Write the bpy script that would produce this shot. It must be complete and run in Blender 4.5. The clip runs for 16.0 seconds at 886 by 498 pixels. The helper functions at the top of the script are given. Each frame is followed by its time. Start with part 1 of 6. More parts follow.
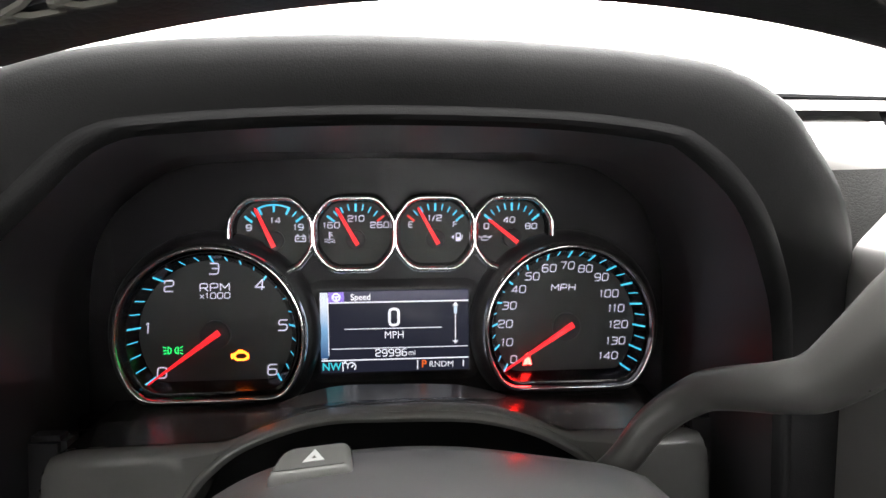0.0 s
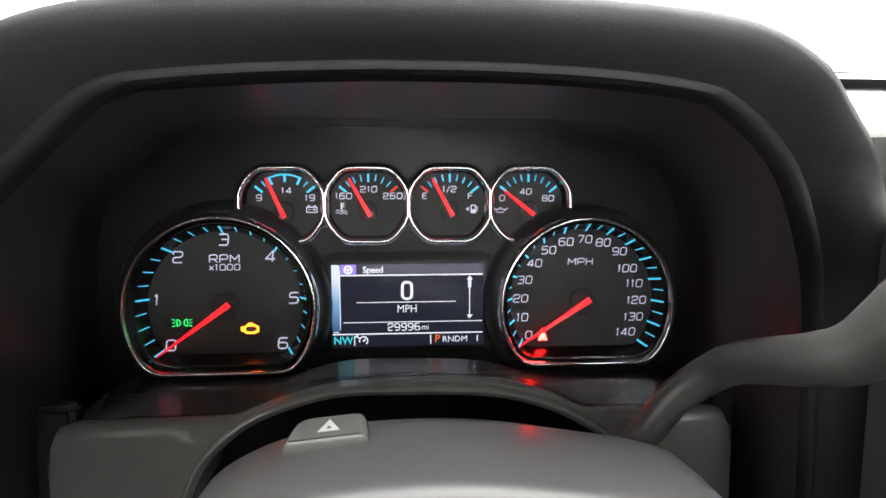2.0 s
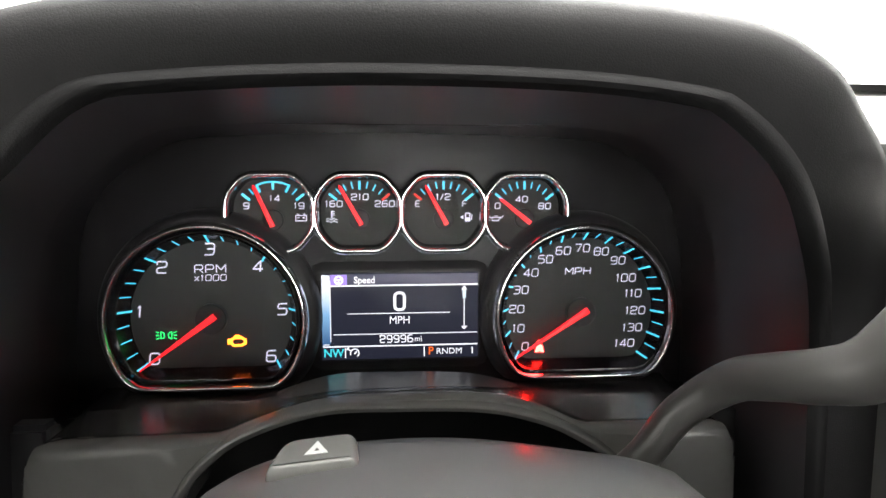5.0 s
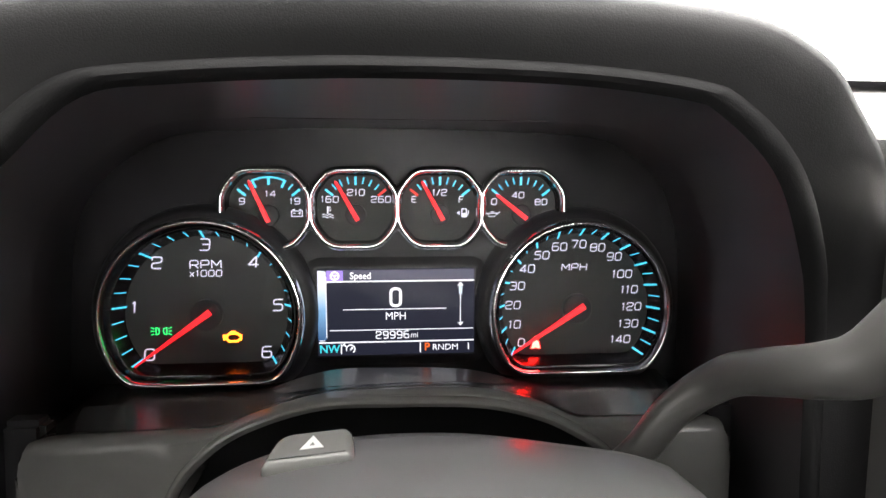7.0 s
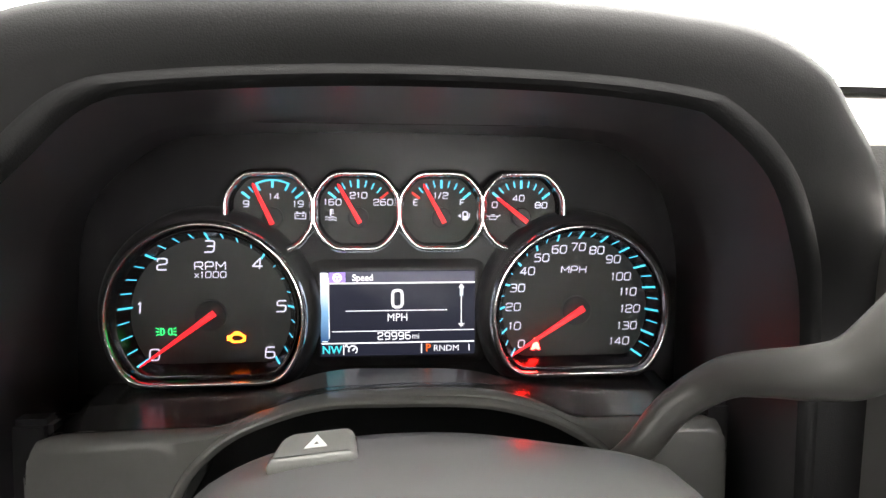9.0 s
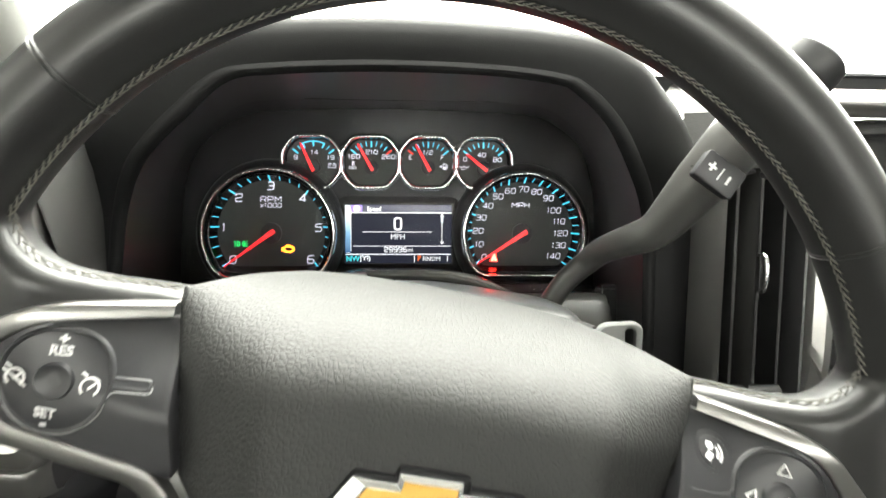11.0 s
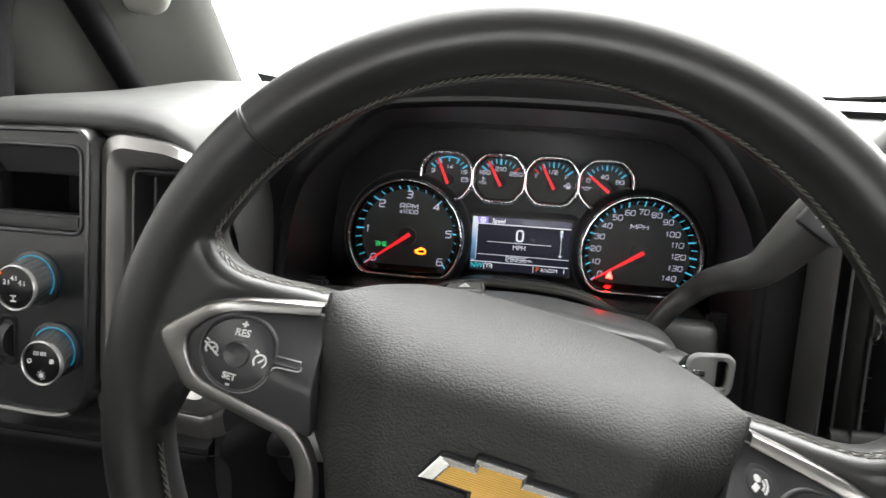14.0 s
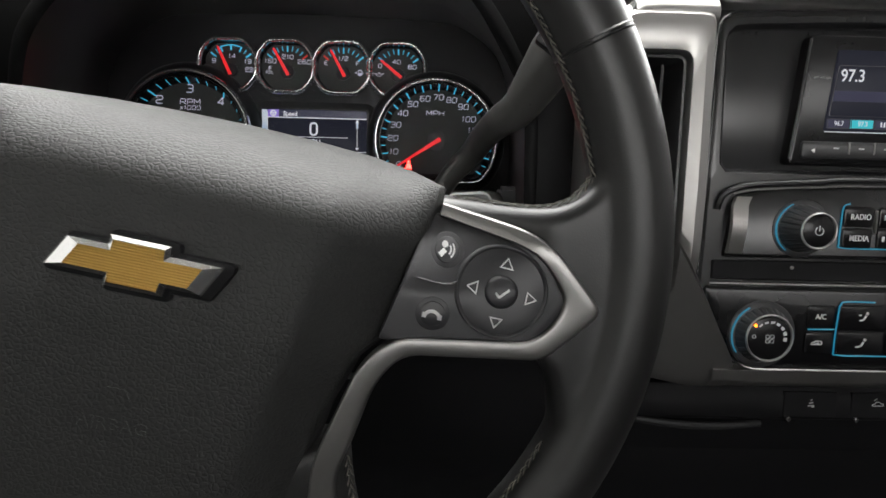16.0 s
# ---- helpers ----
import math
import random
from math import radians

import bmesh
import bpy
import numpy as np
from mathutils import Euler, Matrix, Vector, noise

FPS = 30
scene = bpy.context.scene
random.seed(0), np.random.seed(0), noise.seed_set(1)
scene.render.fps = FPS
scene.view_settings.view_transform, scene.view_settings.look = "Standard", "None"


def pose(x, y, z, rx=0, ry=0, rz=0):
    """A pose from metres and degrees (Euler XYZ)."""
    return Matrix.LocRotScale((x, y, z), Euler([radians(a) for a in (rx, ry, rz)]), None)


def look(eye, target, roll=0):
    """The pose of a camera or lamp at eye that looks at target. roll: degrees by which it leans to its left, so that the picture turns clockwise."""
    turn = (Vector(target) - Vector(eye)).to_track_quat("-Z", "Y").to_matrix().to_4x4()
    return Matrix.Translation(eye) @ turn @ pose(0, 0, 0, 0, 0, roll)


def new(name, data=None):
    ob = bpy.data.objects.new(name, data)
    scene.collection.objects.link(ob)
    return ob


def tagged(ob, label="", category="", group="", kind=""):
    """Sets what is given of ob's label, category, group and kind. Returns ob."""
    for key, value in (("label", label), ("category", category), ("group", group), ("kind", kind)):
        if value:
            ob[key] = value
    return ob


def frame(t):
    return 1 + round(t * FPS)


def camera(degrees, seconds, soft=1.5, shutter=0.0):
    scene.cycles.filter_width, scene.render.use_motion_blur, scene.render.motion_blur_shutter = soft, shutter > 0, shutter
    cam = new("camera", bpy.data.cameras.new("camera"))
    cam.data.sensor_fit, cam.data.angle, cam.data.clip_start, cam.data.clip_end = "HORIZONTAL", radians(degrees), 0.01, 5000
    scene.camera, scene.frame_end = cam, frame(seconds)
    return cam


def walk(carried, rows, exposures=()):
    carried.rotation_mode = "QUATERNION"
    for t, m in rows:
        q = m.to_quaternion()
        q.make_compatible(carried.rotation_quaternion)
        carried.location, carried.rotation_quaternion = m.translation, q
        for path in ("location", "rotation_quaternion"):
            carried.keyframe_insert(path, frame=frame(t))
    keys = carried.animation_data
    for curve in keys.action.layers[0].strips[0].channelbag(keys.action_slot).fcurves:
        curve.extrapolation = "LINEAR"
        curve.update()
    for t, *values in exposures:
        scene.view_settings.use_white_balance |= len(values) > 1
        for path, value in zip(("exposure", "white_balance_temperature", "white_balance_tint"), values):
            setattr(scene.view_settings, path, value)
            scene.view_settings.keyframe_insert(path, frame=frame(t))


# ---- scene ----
cam = camera(71.0, 16.0, shutter=0.3)
# the dash frame: x right, y towards the windscreen, z up the dial faces; tilted back in the cab
W = pose(0, 0, 0.80, -15, 0, 0)
PATH = [
    (0, (-0.004, -0.386, 0.0575), (0.173, 1.596, -0.107), -0.3),
    (0.5, (-0.009, -0.383, 0.0545), (0.152, 1.6, -0.133), -0.1),
    (1, (-0.012, -0.377, 0.05), (0.148, 1.606, -0.152), -0.0),
    (1.5, (-0.009, -0.382, 0.053), (0.152, 1.602, -0.146), -0.0),
    (2, (-0.009, -0.377, 0.049), (0.152, 1.606, -0.164), 0.0),
    (2.5, (-0.009, -0.376, 0.052), (0.155, 1.607, -0.154), 0.0),
    (3, (-0.01, -0.372, 0.051), (0.155, 1.611, -0.153), -0.0),
    (3.5, (-0.01, -0.366, 0.05), (0.155, 1.618, -0.149), -0.1),
    (6, (-0.007, -0.365, 0.051), (0.186, 1.616, -0.147), 0.1),
    (6.5, (-0.008, -0.362, 0.048), (0.187, 1.618, -0.156), 0.1),
    (7, (-0.008, -0.365, 0.049), (0.185, 1.615, -0.154), 0.1),
    (7.5, (-0.008, -0.364, 0.048), (0.186, 1.616, -0.155), 0.1),
    (8, (-0.009, -0.363, 0.047), (0.185, 1.617, -0.157), 0.1),
    (8.2, (-0.009, -0.364, 0.048), (0.185, 1.616, -0.155), 0.2),
    (10.3, (-0.008, -0.427, 0.045), (0.172, 1.555, -0.153), 0.1),
    (10.5, (-0.003, -0.462, 0.038), (0.171, 1.521, -0.156), 0.1),
    (11, (-0.002, -0.544, 0.012), (0.148, 1.441, -0.174), 0.4),
    (11.5, (-0.037, -0.589, -0.022), (0.089, 1.397, -0.222), 0.4),
    (11.6, (-0.043, -0.593, -0.027), (0.078, 1.392, -0.233), 0.3),
    (12, (-0.057, -0.6, -0.028), (-0.005, 1.389, -0.235), 1.0),
    (12.5, (-0.065, -0.606, -0.01), (-0.212, 1.378, -0.217), 2.6),
    (13, (-0.046, -0.614, 0.012), (-0.355, 1.35, -0.209), 3.9),
    (13.5, (-0.007, -0.6, 0.026), (-0.326, 1.361, -0.202), 4.1),
    (13.6, (-0.002, -0.595, 0.024), (-0.317, 1.368, -0.198), 3.9),
    (14, (0.015, -0.591, 0.033), (-0.279, 1.374, -0.193), 3.7),
    (14.5, (0.047, -0.594, 0.034), (-0.141, 1.384, -0.187), 2.8),
    (15, (0.076, -0.593, 0.014), (0.023, 1.394, -0.209), 2.0),
    (15.3, (0.09, -0.604, -0.012), (0.077, 1.383, -0.236), 1.6),
    (15.5, (0.093, -0.593, -0.03), (0.107, 1.393, -0.266), 1.7),
    (16, (0.103, -0.566, -0.051), (0.154, 1.418, -0.3), 1.5),
]
EXPO = [(0, 0.15, 6550, 12), (0.5, -0.2, 6500, 12), (1.0, -0.1, 6500, 12), (2.0, 0.05, 6500, 12), (2.5, 0.05, 6500, 12), (3.0, -0.5, 6550, 11), (3.5, -0.05, 6600, 10), (6.0, 0.48, 6650, 12), (8.2, 0.52, 6700, 13), (10.3, 1.08, 6850, 6), (11.0, 0.7, 6800, 4),
        (11.5, 0.3, 6750, 2), (12.0, 0.1, 6650, 5), (12.5, -0.12, 6550, 9), (14.5, -0.3, 6500, 10), (15.0, -0.5, 6500, 11), (15.5, -0.75, 6500, 11), (16.0, -0.8, 6500, 11)]
walk(cam, [(t, W @ look(eye, target, roll)) for t, eye, target, roll in PATH], EXPO)

# ---- light: a bright overcast world outside the glass ----
world = bpy.data.worlds.new("World")
scene.world = world
world.use_nodes = True
wt = world.node_tree
bg = wt.nodes["Background"]
sky = wt.nodes.new("ShaderNodeTexSky")
sky.sky_type = 'NISHITA'
sky.sun_disc = False
sky.sun_elevation = radians(55)
sky.sun_rotation = radians(20)
hs = wt.nodes.new("ShaderNodeHueSaturation")
hs.inputs["Saturation"].default_value = 0.0
tint = wt.nodes.new("ShaderNodeVectorMath")
tint.operation = 'MULTIPLY'
tint.inputs[1].default_value = (1.005, 1.0, 0.975)
wt.links.new(sky.outputs[0], hs.inputs["Color"])
wt.links.new(hs.outputs[0], tint.inputs[0])
wt.links.new(tint.outputs[0], bg.inputs["Color"])
bg.inputs["Strength"].default_value = 2.6
sun_data = bpy.data.lights.new("sun", 'SUN')
sun_data.energy = 0.6
sun_data.angle = radians(25)
sun_data.color = (1.0, 0.97, 0.92)
sun = new("sun", sun_data)
sun.matrix_world = look((0.4, 3.0, 5.0), (0, 0, 0.8))


# ---- materials ----
def material(name, color, rough=0.5, metal=0.0, vary=0.15, scale=60.0, bump=0.0, bump_scale=900.0, kind="noise", coat=0.0, spec=0.5, emit=None, power=0.0):
    m = bpy.data.materials.new(name)
    m.use_nodes = True
    t = m.node_tree
    b = t.nodes["Principled BSDF"]
    b.inputs["Roughness"].default_value = rough
    b.inputs["Metallic"].default_value = metal
    b.inputs["Coat Weight"].default_value = coat
    b.inputs["Coat Roughness"].default_value = 0.08
    b.inputs["Specular IOR Level"].default_value = spec
    b.inputs["Base Color"].default_value = (*color, 1)
    co = t.nodes.new("ShaderNodeTexCoord")
    if vary:
        n = t.nodes.new("ShaderNodeTexNoise")
        n.inputs["Scale"].default_value = scale
        n.inputs["Detail"].default_value = 6
        t.links.new(co.outputs["Object"], n.inputs["Vector"])
        r = t.nodes.new("ShaderNodeMapRange")
        r.inputs["To Min"].default_value, r.inputs["To Max"].default_value = 1 - vary, 1 + vary
        t.links.new(n.outputs["Fac"], r.inputs["Value"])
        v = t.nodes.new("ShaderNodeVectorMath")
        v.operation = 'SCALE'
        v.inputs[0].default_value = color
        t.links.new(r.outputs["Result"], v.inputs["Scale"])
        t.links.new(v.outputs["Vector"], b.inputs["Base Color"])
        r2 = t.nodes.new("ShaderNodeMapRange")
        r2.inputs["To Min"].default_value, r2.inputs["To Max"].default_value = max(0.02, rough * (1 - vary)), min(1, rough * (1 + vary))
        t.links.new(n.outputs["Fac"], r2.inputs["Value"])
        t.links.new(r2.outputs["Result"], b.inputs["Roughness"])
    if bump:
        if kind == "leather":
            g = t.nodes.new("ShaderNodeTexVoronoi")
            g.feature = 'DISTANCE_TO_EDGE'
            w = t.nodes.new("ShaderNodeTexNoise")
            w.inputs["Scale"].default_value = bump_scale * 0.6
            mx = t.nodes.new("ShaderNodeVectorMath")
            mx.operation = 'MULTIPLY_ADD'
            mx.inputs[1].default_value = (0.6 / bump_scale,) * 3
            t.links.new(co.outputs["Object"], w.inputs["Vector"])
            t.links.new(w.outputs["Color"], mx.inputs[0])
            t.links.new(co.outputs["Object"], mx.inputs[2])
            t.links.new(mx.outputs["Vector"], g.inputs["Vector"])
            g.inputs["Scale"].default_value = bump_scale
            rr = t.nodes.new("ShaderNodeMapRange")
            rr.inputs["From Max"].default_value = 0.22
            t.links.new(g.outputs["Distance"], rr.inputs["Value"])
            out = rr.outputs["Result"]
        else:
            g = t.nodes.new("ShaderNodeTexNoise")
            g.inputs["Scale"].default_value = bump_scale
            g.inputs["Detail"].default_value = 3
            t.links.new(co.outputs["Object"], g.inputs["Vector"])
            out = g.outputs["Fac"]
        bp = t.nodes.new("ShaderNodeBump")
        bp.inputs["Strength"].default_value = bump
        bp.inputs["Distance"].default_value = 0.0004
        t.links.new(out, bp.inputs["Height"])
        t.links.new(bp.outputs["Normal"], b.inputs["Normal"])
    if emit:
        b.inputs["Emission Color"].default_value = (*emit, 1)
        b.inputs["Emission Strength"].default_value = power
    return m


PLASTIC = material("dark grained plastic", (0.020, 0.020, 0.021), 0.55, bump=0.5, bump_scale=900, kind="leather")
SMOOTH = material("smooth dark plastic", (0.030, 0.030, 0.0315), 0.38, bump=0.08, bump_scale=500)
GLOSS = material("gloss black plastic", (0.008, 0.0078, 0.0085), 0.22, vary=0.15, scale=40, bump=0.04, bump_scale=30, spec=0.3)
SHELF = material("satin black shelf", (0.022, 0.0216, 0.022), 0.22, vary=0.04, scale=60)
TUNNEL = material("hood inner plastic", (0.028, 0.0274, 0.030), 0.30, vary=0.03, scale=60, spec=0.6)
BEZEL = material("satin dial surround", (0.130, 0.130, 0.125), 0.22, vary=0.10, scale=70, bump=0.08, bump_scale=900)
# for the added outside walls; their tone sets the light from each side
WALLDARK = material("dark light-blocking wall", (0.13, 0.13, 0.13), 0.8, vary=0.2, scale=3)
WALLPAINT = material("grey light-blocking wall", (0.30, 0.30, 0.29), 0.8, vary=0.15, scale=3)
FACE = material("dial face print", (0.038, 0.0395, 0.037), 0.6, vary=0.1, scale=300, bump=0.1, bump_scale=3000)
BLACK = material("deep black plastic", (0.007, 0.007, 0.008), 0.6, spec=0.2)
# one dash skin in two tones: dark for shaded fronts, grey for lit tops
SHADESKIN = material("dash skin, shaded tone", (0.0050, 0.0050, 0.0054), 0.62, bump=0.12, bump_scale=900, kind="leather", spec=0.17)
LITSKIN = material("dash skin, lit tone", (0.042, 0.042, 0.041), 0.58, bump=0.26, bump_scale=650, kind="leather")
LEATHER = material("wheel leather", (0.0160, 0.0158, 0.0158), 0.36, vary=0.14, scale=45, bump=0.06, bump_scale=900, kind="leather", spec=0.46)
AIRBAG = material("airbag cover skin", (0.0212, 0.0214, 0.0210), 0.54, vary=0.1, scale=50, bump=0.38, bump_scale=490, kind="leather", spec=0.34)
SHROUD = material("column cover plastic", (0.063, 0.063, 0.063), 0.29, vary=0.05, scale=40, bump=0.03, bump_scale=1500)
RINGS = material("polished dial ring", (0.84, 0.84, 0.83), 0.15, 1.0, vary=0.04, scale=60)
TABMETAL = material("brushed slider trim", (0.50, 0.50, 0.49), 0.34, 0.9, vary=0.15, scale=120)
WALLGLOSS = material("polished black ring wall", (0.006, 0.006, 0.007), 0.07, vary=0.1, scale=80, spec=0.6)
CHROME = material("chrome", (0.88, 0.88, 0.88), 0.16, 1.0, vary=0.2, scale=30)
STACKSKIN = material("polished dark panel plastic", (0.018, 0.018, 0.019), 0.26, vary=0.08, scale=50, bump=0.03, bump_scale=1200, spec=0.6)
TRIMSILVER = material("silver dash trim", (0.36, 0.352, 0.34), 0.32, 0.88, vary=0.04, scale=80, bump=0.04, bump_scale=1500)
SATIN = material("satin silver trim", (0.25, 0.244, 0.237), 0.30, 0.88, vary=0.03, scale=80)
LEVER = material("satin lever plastic", (0.056, 0.055, 0.053), 0.28, vary=0.06, scale=60, bump=0.06, bump_scale=1500)
PODSKIN = material("charcoal button plastic", (0.020, 0.020, 0.0222), 0.40, vary=0.06, scale=80, bump=0.06, bump_scale=900)
THREAD = material("grey seam thread", (0.10, 0.096, 0.082), 0.8, vary=0.2, scale=900)
GOLD = material("gold emblem", (0.58, 0.35, 0.085), 0.35, 0.6, vary=0.06, scale=200)
gt = GOLD.node_tree
gco, gwave, gbump = gt.nodes.new("ShaderNodeTexCoord"), gt.nodes.new("ShaderNodeTexWave"), gt.nodes.new("ShaderNodeBump")
gwave.bands_direction = 'Z'
gwave.inputs["Scale"].default_value = 330
gwave.inputs["Distortion"].default_value = 0.0
gbump.inputs["Strength"].default_value = 0.7
gbump.inputs["Distance"].default_value = 0.0002
gt.links.new(gco.outputs["Object"], gwave.inputs["Vector"])
gt.links.new(gwave.outputs["Fac"], gbump.inputs["Height"])
gt.links.new(gbump.outputs["Normal"], gt.nodes["Principled BSDF"].inputs["Normal"])
RUBBER = material("knob rubber", (0.016, 0.016, 0.017), 0.5, bump=0.2, bump_scale=1500)
KNOB = material("moulded knob plastic", (0.040, 0.040, 0.041), 0.38, vary=0.06, scale=120)
KEYGREY = material("key plastic", (0.22, 0.22, 0.22), 0.45, vary=0.1)
HEADLINER = material("pillar fabric", (0.26, 0.255, 0.235), 0.85, vary=0.12, scale=200, bump=0.4, bump_scale=1800)
# very pale, so the unseen ceiling and back panels brighten the chrome
CEILING = material("pale headliner", (0.78, 0.77, 0.73), 0.9, vary=0.08, scale=200, bump=0.3, bump_scale=1800)
BACKING = material("dial mask", (0.018, 0.0172, 0.019), 0.40, vary=0.03, scale=40, spec=0.35)
CARPET = material("floor carpet", (0.015, 0.015, 0.016), 0.95, vary=0.4, scale=400, bump=1.0, bump_scale=1200)
PILLAR = material("grey pillar trim", (0.06, 0.06, 0.055), 0.8, vary=0.12, scale=200, bump=0.4, bump_scale=1800)
DOORSKIN = material("door skin", (0.018, 0.018, 0.018), 0.5, bump=0.5, bump_scale=600, kind="leather")

DOORPAD = material("grey door bolster", (0.045, 0.045, 0.044), 0.55, bump=0.4, bump_scale=600, kind="leather")
# grey raised to carry the light falling on the knee panel
BOLSTERLIT = material("smooth lower panel, lit tone", (0.19, 0.19, 0.184), 0.38, vary=0.08, scale=60, bump=0.08, bump_scale=800)
CYAN = material("blue-green dial light", (0.05, 0.3, 0.4), 0.5, vary=0, emit=(0.05, 0.54, 0.80), power=1.0)
WHITE = material("white dial print", (0.5, 0.5, 0.55), 0.5, vary=0, emit=(0.66, 0.63, 0.80), power=0.75)
ICON = material("white button print", (0.60, 0.60, 0.60), 0.5, vary=0)
RED = material("red needle", (0.5, 0.012, 0.015), 0.4, vary=0, emit=(1.0, 0.016, 0.022), power=1.25)
REDTICK = material("red tick", (0.6, 0.03, 0.02), 0.5, vary=0, emit=(0.9, 0.03, 0.02), power=0.6)
TELL_RED = material("red warning light", (0.8, 0.05, 0.02), 0.5, vary=0, emit=(1.0, 0.013, 0.010), power=60.0)
TELL_GREEN = material("green warning light", (0.02, 0.5, 0.1), 0.5, vary=0, emit=(0.01, 0.78, 0.16), power=1.6)
TELL_AMBER = material("amber warning light", (0.8, 0.4, 0.02), 0.5, vary=0, emit=(1.0, 0.17, 0.010), power=9.0)
LCD = material("display panel", (0.01, 0.01, 0.012), 0.25, vary=0, spec=0.08, emit=(0.10, 0.11, 0.19), power=0.16)
LCD_HEAD = material("display header", (0.01, 0.01, 0.012), 0.25, vary=0, emit=(0.5, 0.5, 0.6), power=0.10)
LCD_WHITE = material("display white", (0.1, 0.1, 0.1), 0.3, vary=0, emit=(0.9, 0.92, 1.0), power=1.0)
LCD_PALE = material("display pale blue", (0.1, 0.1, 0.1), 0.3, vary=0, emit=(0.65, 0.80, 0.95), power=0.9)
BAND = material("display side band", (0.02, 0.05, 0.1), 0.3, vary=0, emit=(0.5, 0.7, 0.9), power=0.9)
bt = BAND.node_tree
bco, bsep, brmp = bt.nodes.new("ShaderNodeTexCoord"), bt.nodes.new("ShaderNodeSeparateXYZ"), bt.nodes.new("ShaderNodeValToRGB")
bmr = bt.nodes.new("ShaderNodeMapRange")
bmr.inputs["From Min"].default_value, bmr.inputs["From Max"].default_value = -0.0425, -0.001
bt.links.new(bco.outputs["Object"], bsep.inputs[0])
bt.links.new(bsep.outputs["Z"], bmr.inputs["Value"])
bt.links.new(bmr.outputs["Result"], brmp.inputs["Fac"])
bt.links.new(brmp.outputs["Color"], bt.nodes["Principled BSDF"].inputs["Emission Color"])
brmp.color_ramp.elements[0].color = (0.02, 0.08, 0.22, 1)
brmp.color_ramp.elements[1].color = (0.85, 0.92, 1.0, 1)
brmp.color_ramp.elements[1].position = 0.8
brmp.color_ramp.elements.new(0.45).color = (0.22, 0.45, 0.72, 1)
LCD_BAND = material("display dim blue", (0.01, 0.01, 0.02), 0.3, vary=0, emit=(0.10, 0.10, 0.24), power=0.25)
LCD_PURPLE = material("display purple", (0.03, 0.02, 0.06), 0.3, vary=0, emit=(0.24, 0.15, 0.60), power=1.3)
LCD_CYAN = material("display cyan", (0.01, 0.08, 0.1), 0.3, vary=0, emit=(0.05, 0.75, 0.85), power=0.9)
LCD_ORANGE = material("display orange", (0.1, 0.02, 0.01), 0.3, vary=0, emit=(1.0, 0.16, 0.02), power=0.9)
GLOW = material("blue edge light", (0.02, 0.1, 0.14), 0.4, vary=0, emit=(0.02, 0.38, 0.62), power=0.6)
GLASS = bpy.data.materials.new("window glass")
GLASS.use_nodes = True
gb = GLASS.node_tree.nodes["Principled BSDF"]
gb.inputs["Transmission Weight"].default_value = 1.0
gb.inputs["Roughness"].default_value = 0.0
gb.inputs["IOR"].default_value = 1.02
gb.inputs["Base Color"].default_value = (0.95, 0.97, 0.96, 1)

LENS = bpy.data.materials.new("clear dial lens")
LENS.use_nodes = True
lt = LENS.node_tree
lt.nodes.remove(lt.nodes["Principled BSDF"])
clear, sheen, mixer, fres = (lt.nodes.new(k) for k in ("ShaderNodeBsdfTransparent", "ShaderNodeBsdfGlossy", "ShaderNodeMixShader", "ShaderNodeFresnel"))
clear.inputs["Color"].default_value = (0.98, 0.98, 0.985, 1)
sheen.inputs["Roughness"].default_value = 0.06
fres.inputs["IOR"].default_value = 1.33
lt.links.new(fres.outputs[0], mixer.inputs[0])
lt.links.new(clear.outputs[0], mixer.inputs[1])
lt.links.new(sheen.outputs[0], mixer.inputs[2])
lt.links.new(mixer.outputs[0], lt.nodes["Material Output"].inputs["Surface"])

# ---- building helpers ----
ORIGIN = {}


def thing(name, label, category, at=(0, 0, 0), kind="", group="", turn=None):
    """An Empty at a point of the dash frame; turn: a further turn of the thing about that point."""
    e = new(name)
    e.empty_display_size = 0.02
    m = Matrix.Translation(at) @ (turn if turn else Matrix())
    e.matrix_world = W @ m
    ORIGIN[e.name] = m.inverted()
    tagged(e, label, category, group, kind)
    return e


def part(name, bm, mat, parent, label="", smooth=True, local=False):
    """Links a bmesh, given in the dash frame (or the thing's own frame: local), as one mesh under a thing or a part."""
    if not local:
        bm.transform(ORIGIN[parent.name])
    bmesh.ops.recalc_face_normals(bm, faces=bm.faces)
    me = bpy.data.meshes.new(name)
    for f in bm.faces:
        f.smooth = smooth
    bm.to_mesh(me)
    bm.free()
    if smooth:
        me.set_sharp_from_angle(angle=radians(38))
    me.materials.append(mat)
    ob = new(name, me)
    ob.parent = parent
    ORIGIN[ob.name] = ORIGIN[parent.name]
    tagged(ob, label)
    return ob


def solid(name, bm, mat, label, category, kind="", group="", world_frame=False, smooth=True):
    """A thing made of one mesh, in the dash frame or the world's."""
    bmesh.ops.recalc_face_normals(bm, faces=bm.faces)
    me = bpy.data.meshes.new(name)
    for f in bm.faces:
        f.smooth = smooth
    if not world_frame:
        bm.transform(W)
    mid = sum((v.co for v in bm.verts), Vector()) / len(bm.verts)
    mid.z = min(v.co.z for v in bm.verts)
    bm.transform(Matrix.Translation(-mid))
    bm.to_mesh(me)
    bm.free()
    if smooth:
        me.set_sharp_from_angle(angle=radians(38))
    me.materials.append(mat)
    ob = new(name, me)
    ob.location = mid
    ORIGIN[ob.name] = (Matrix() if world_frame else W.inverted()) @ Matrix.Translation(mid)
    ORIGIN[ob.name] = ORIGIN[ob.name].inverted()
    return tagged(ob, label, category, group, kind)


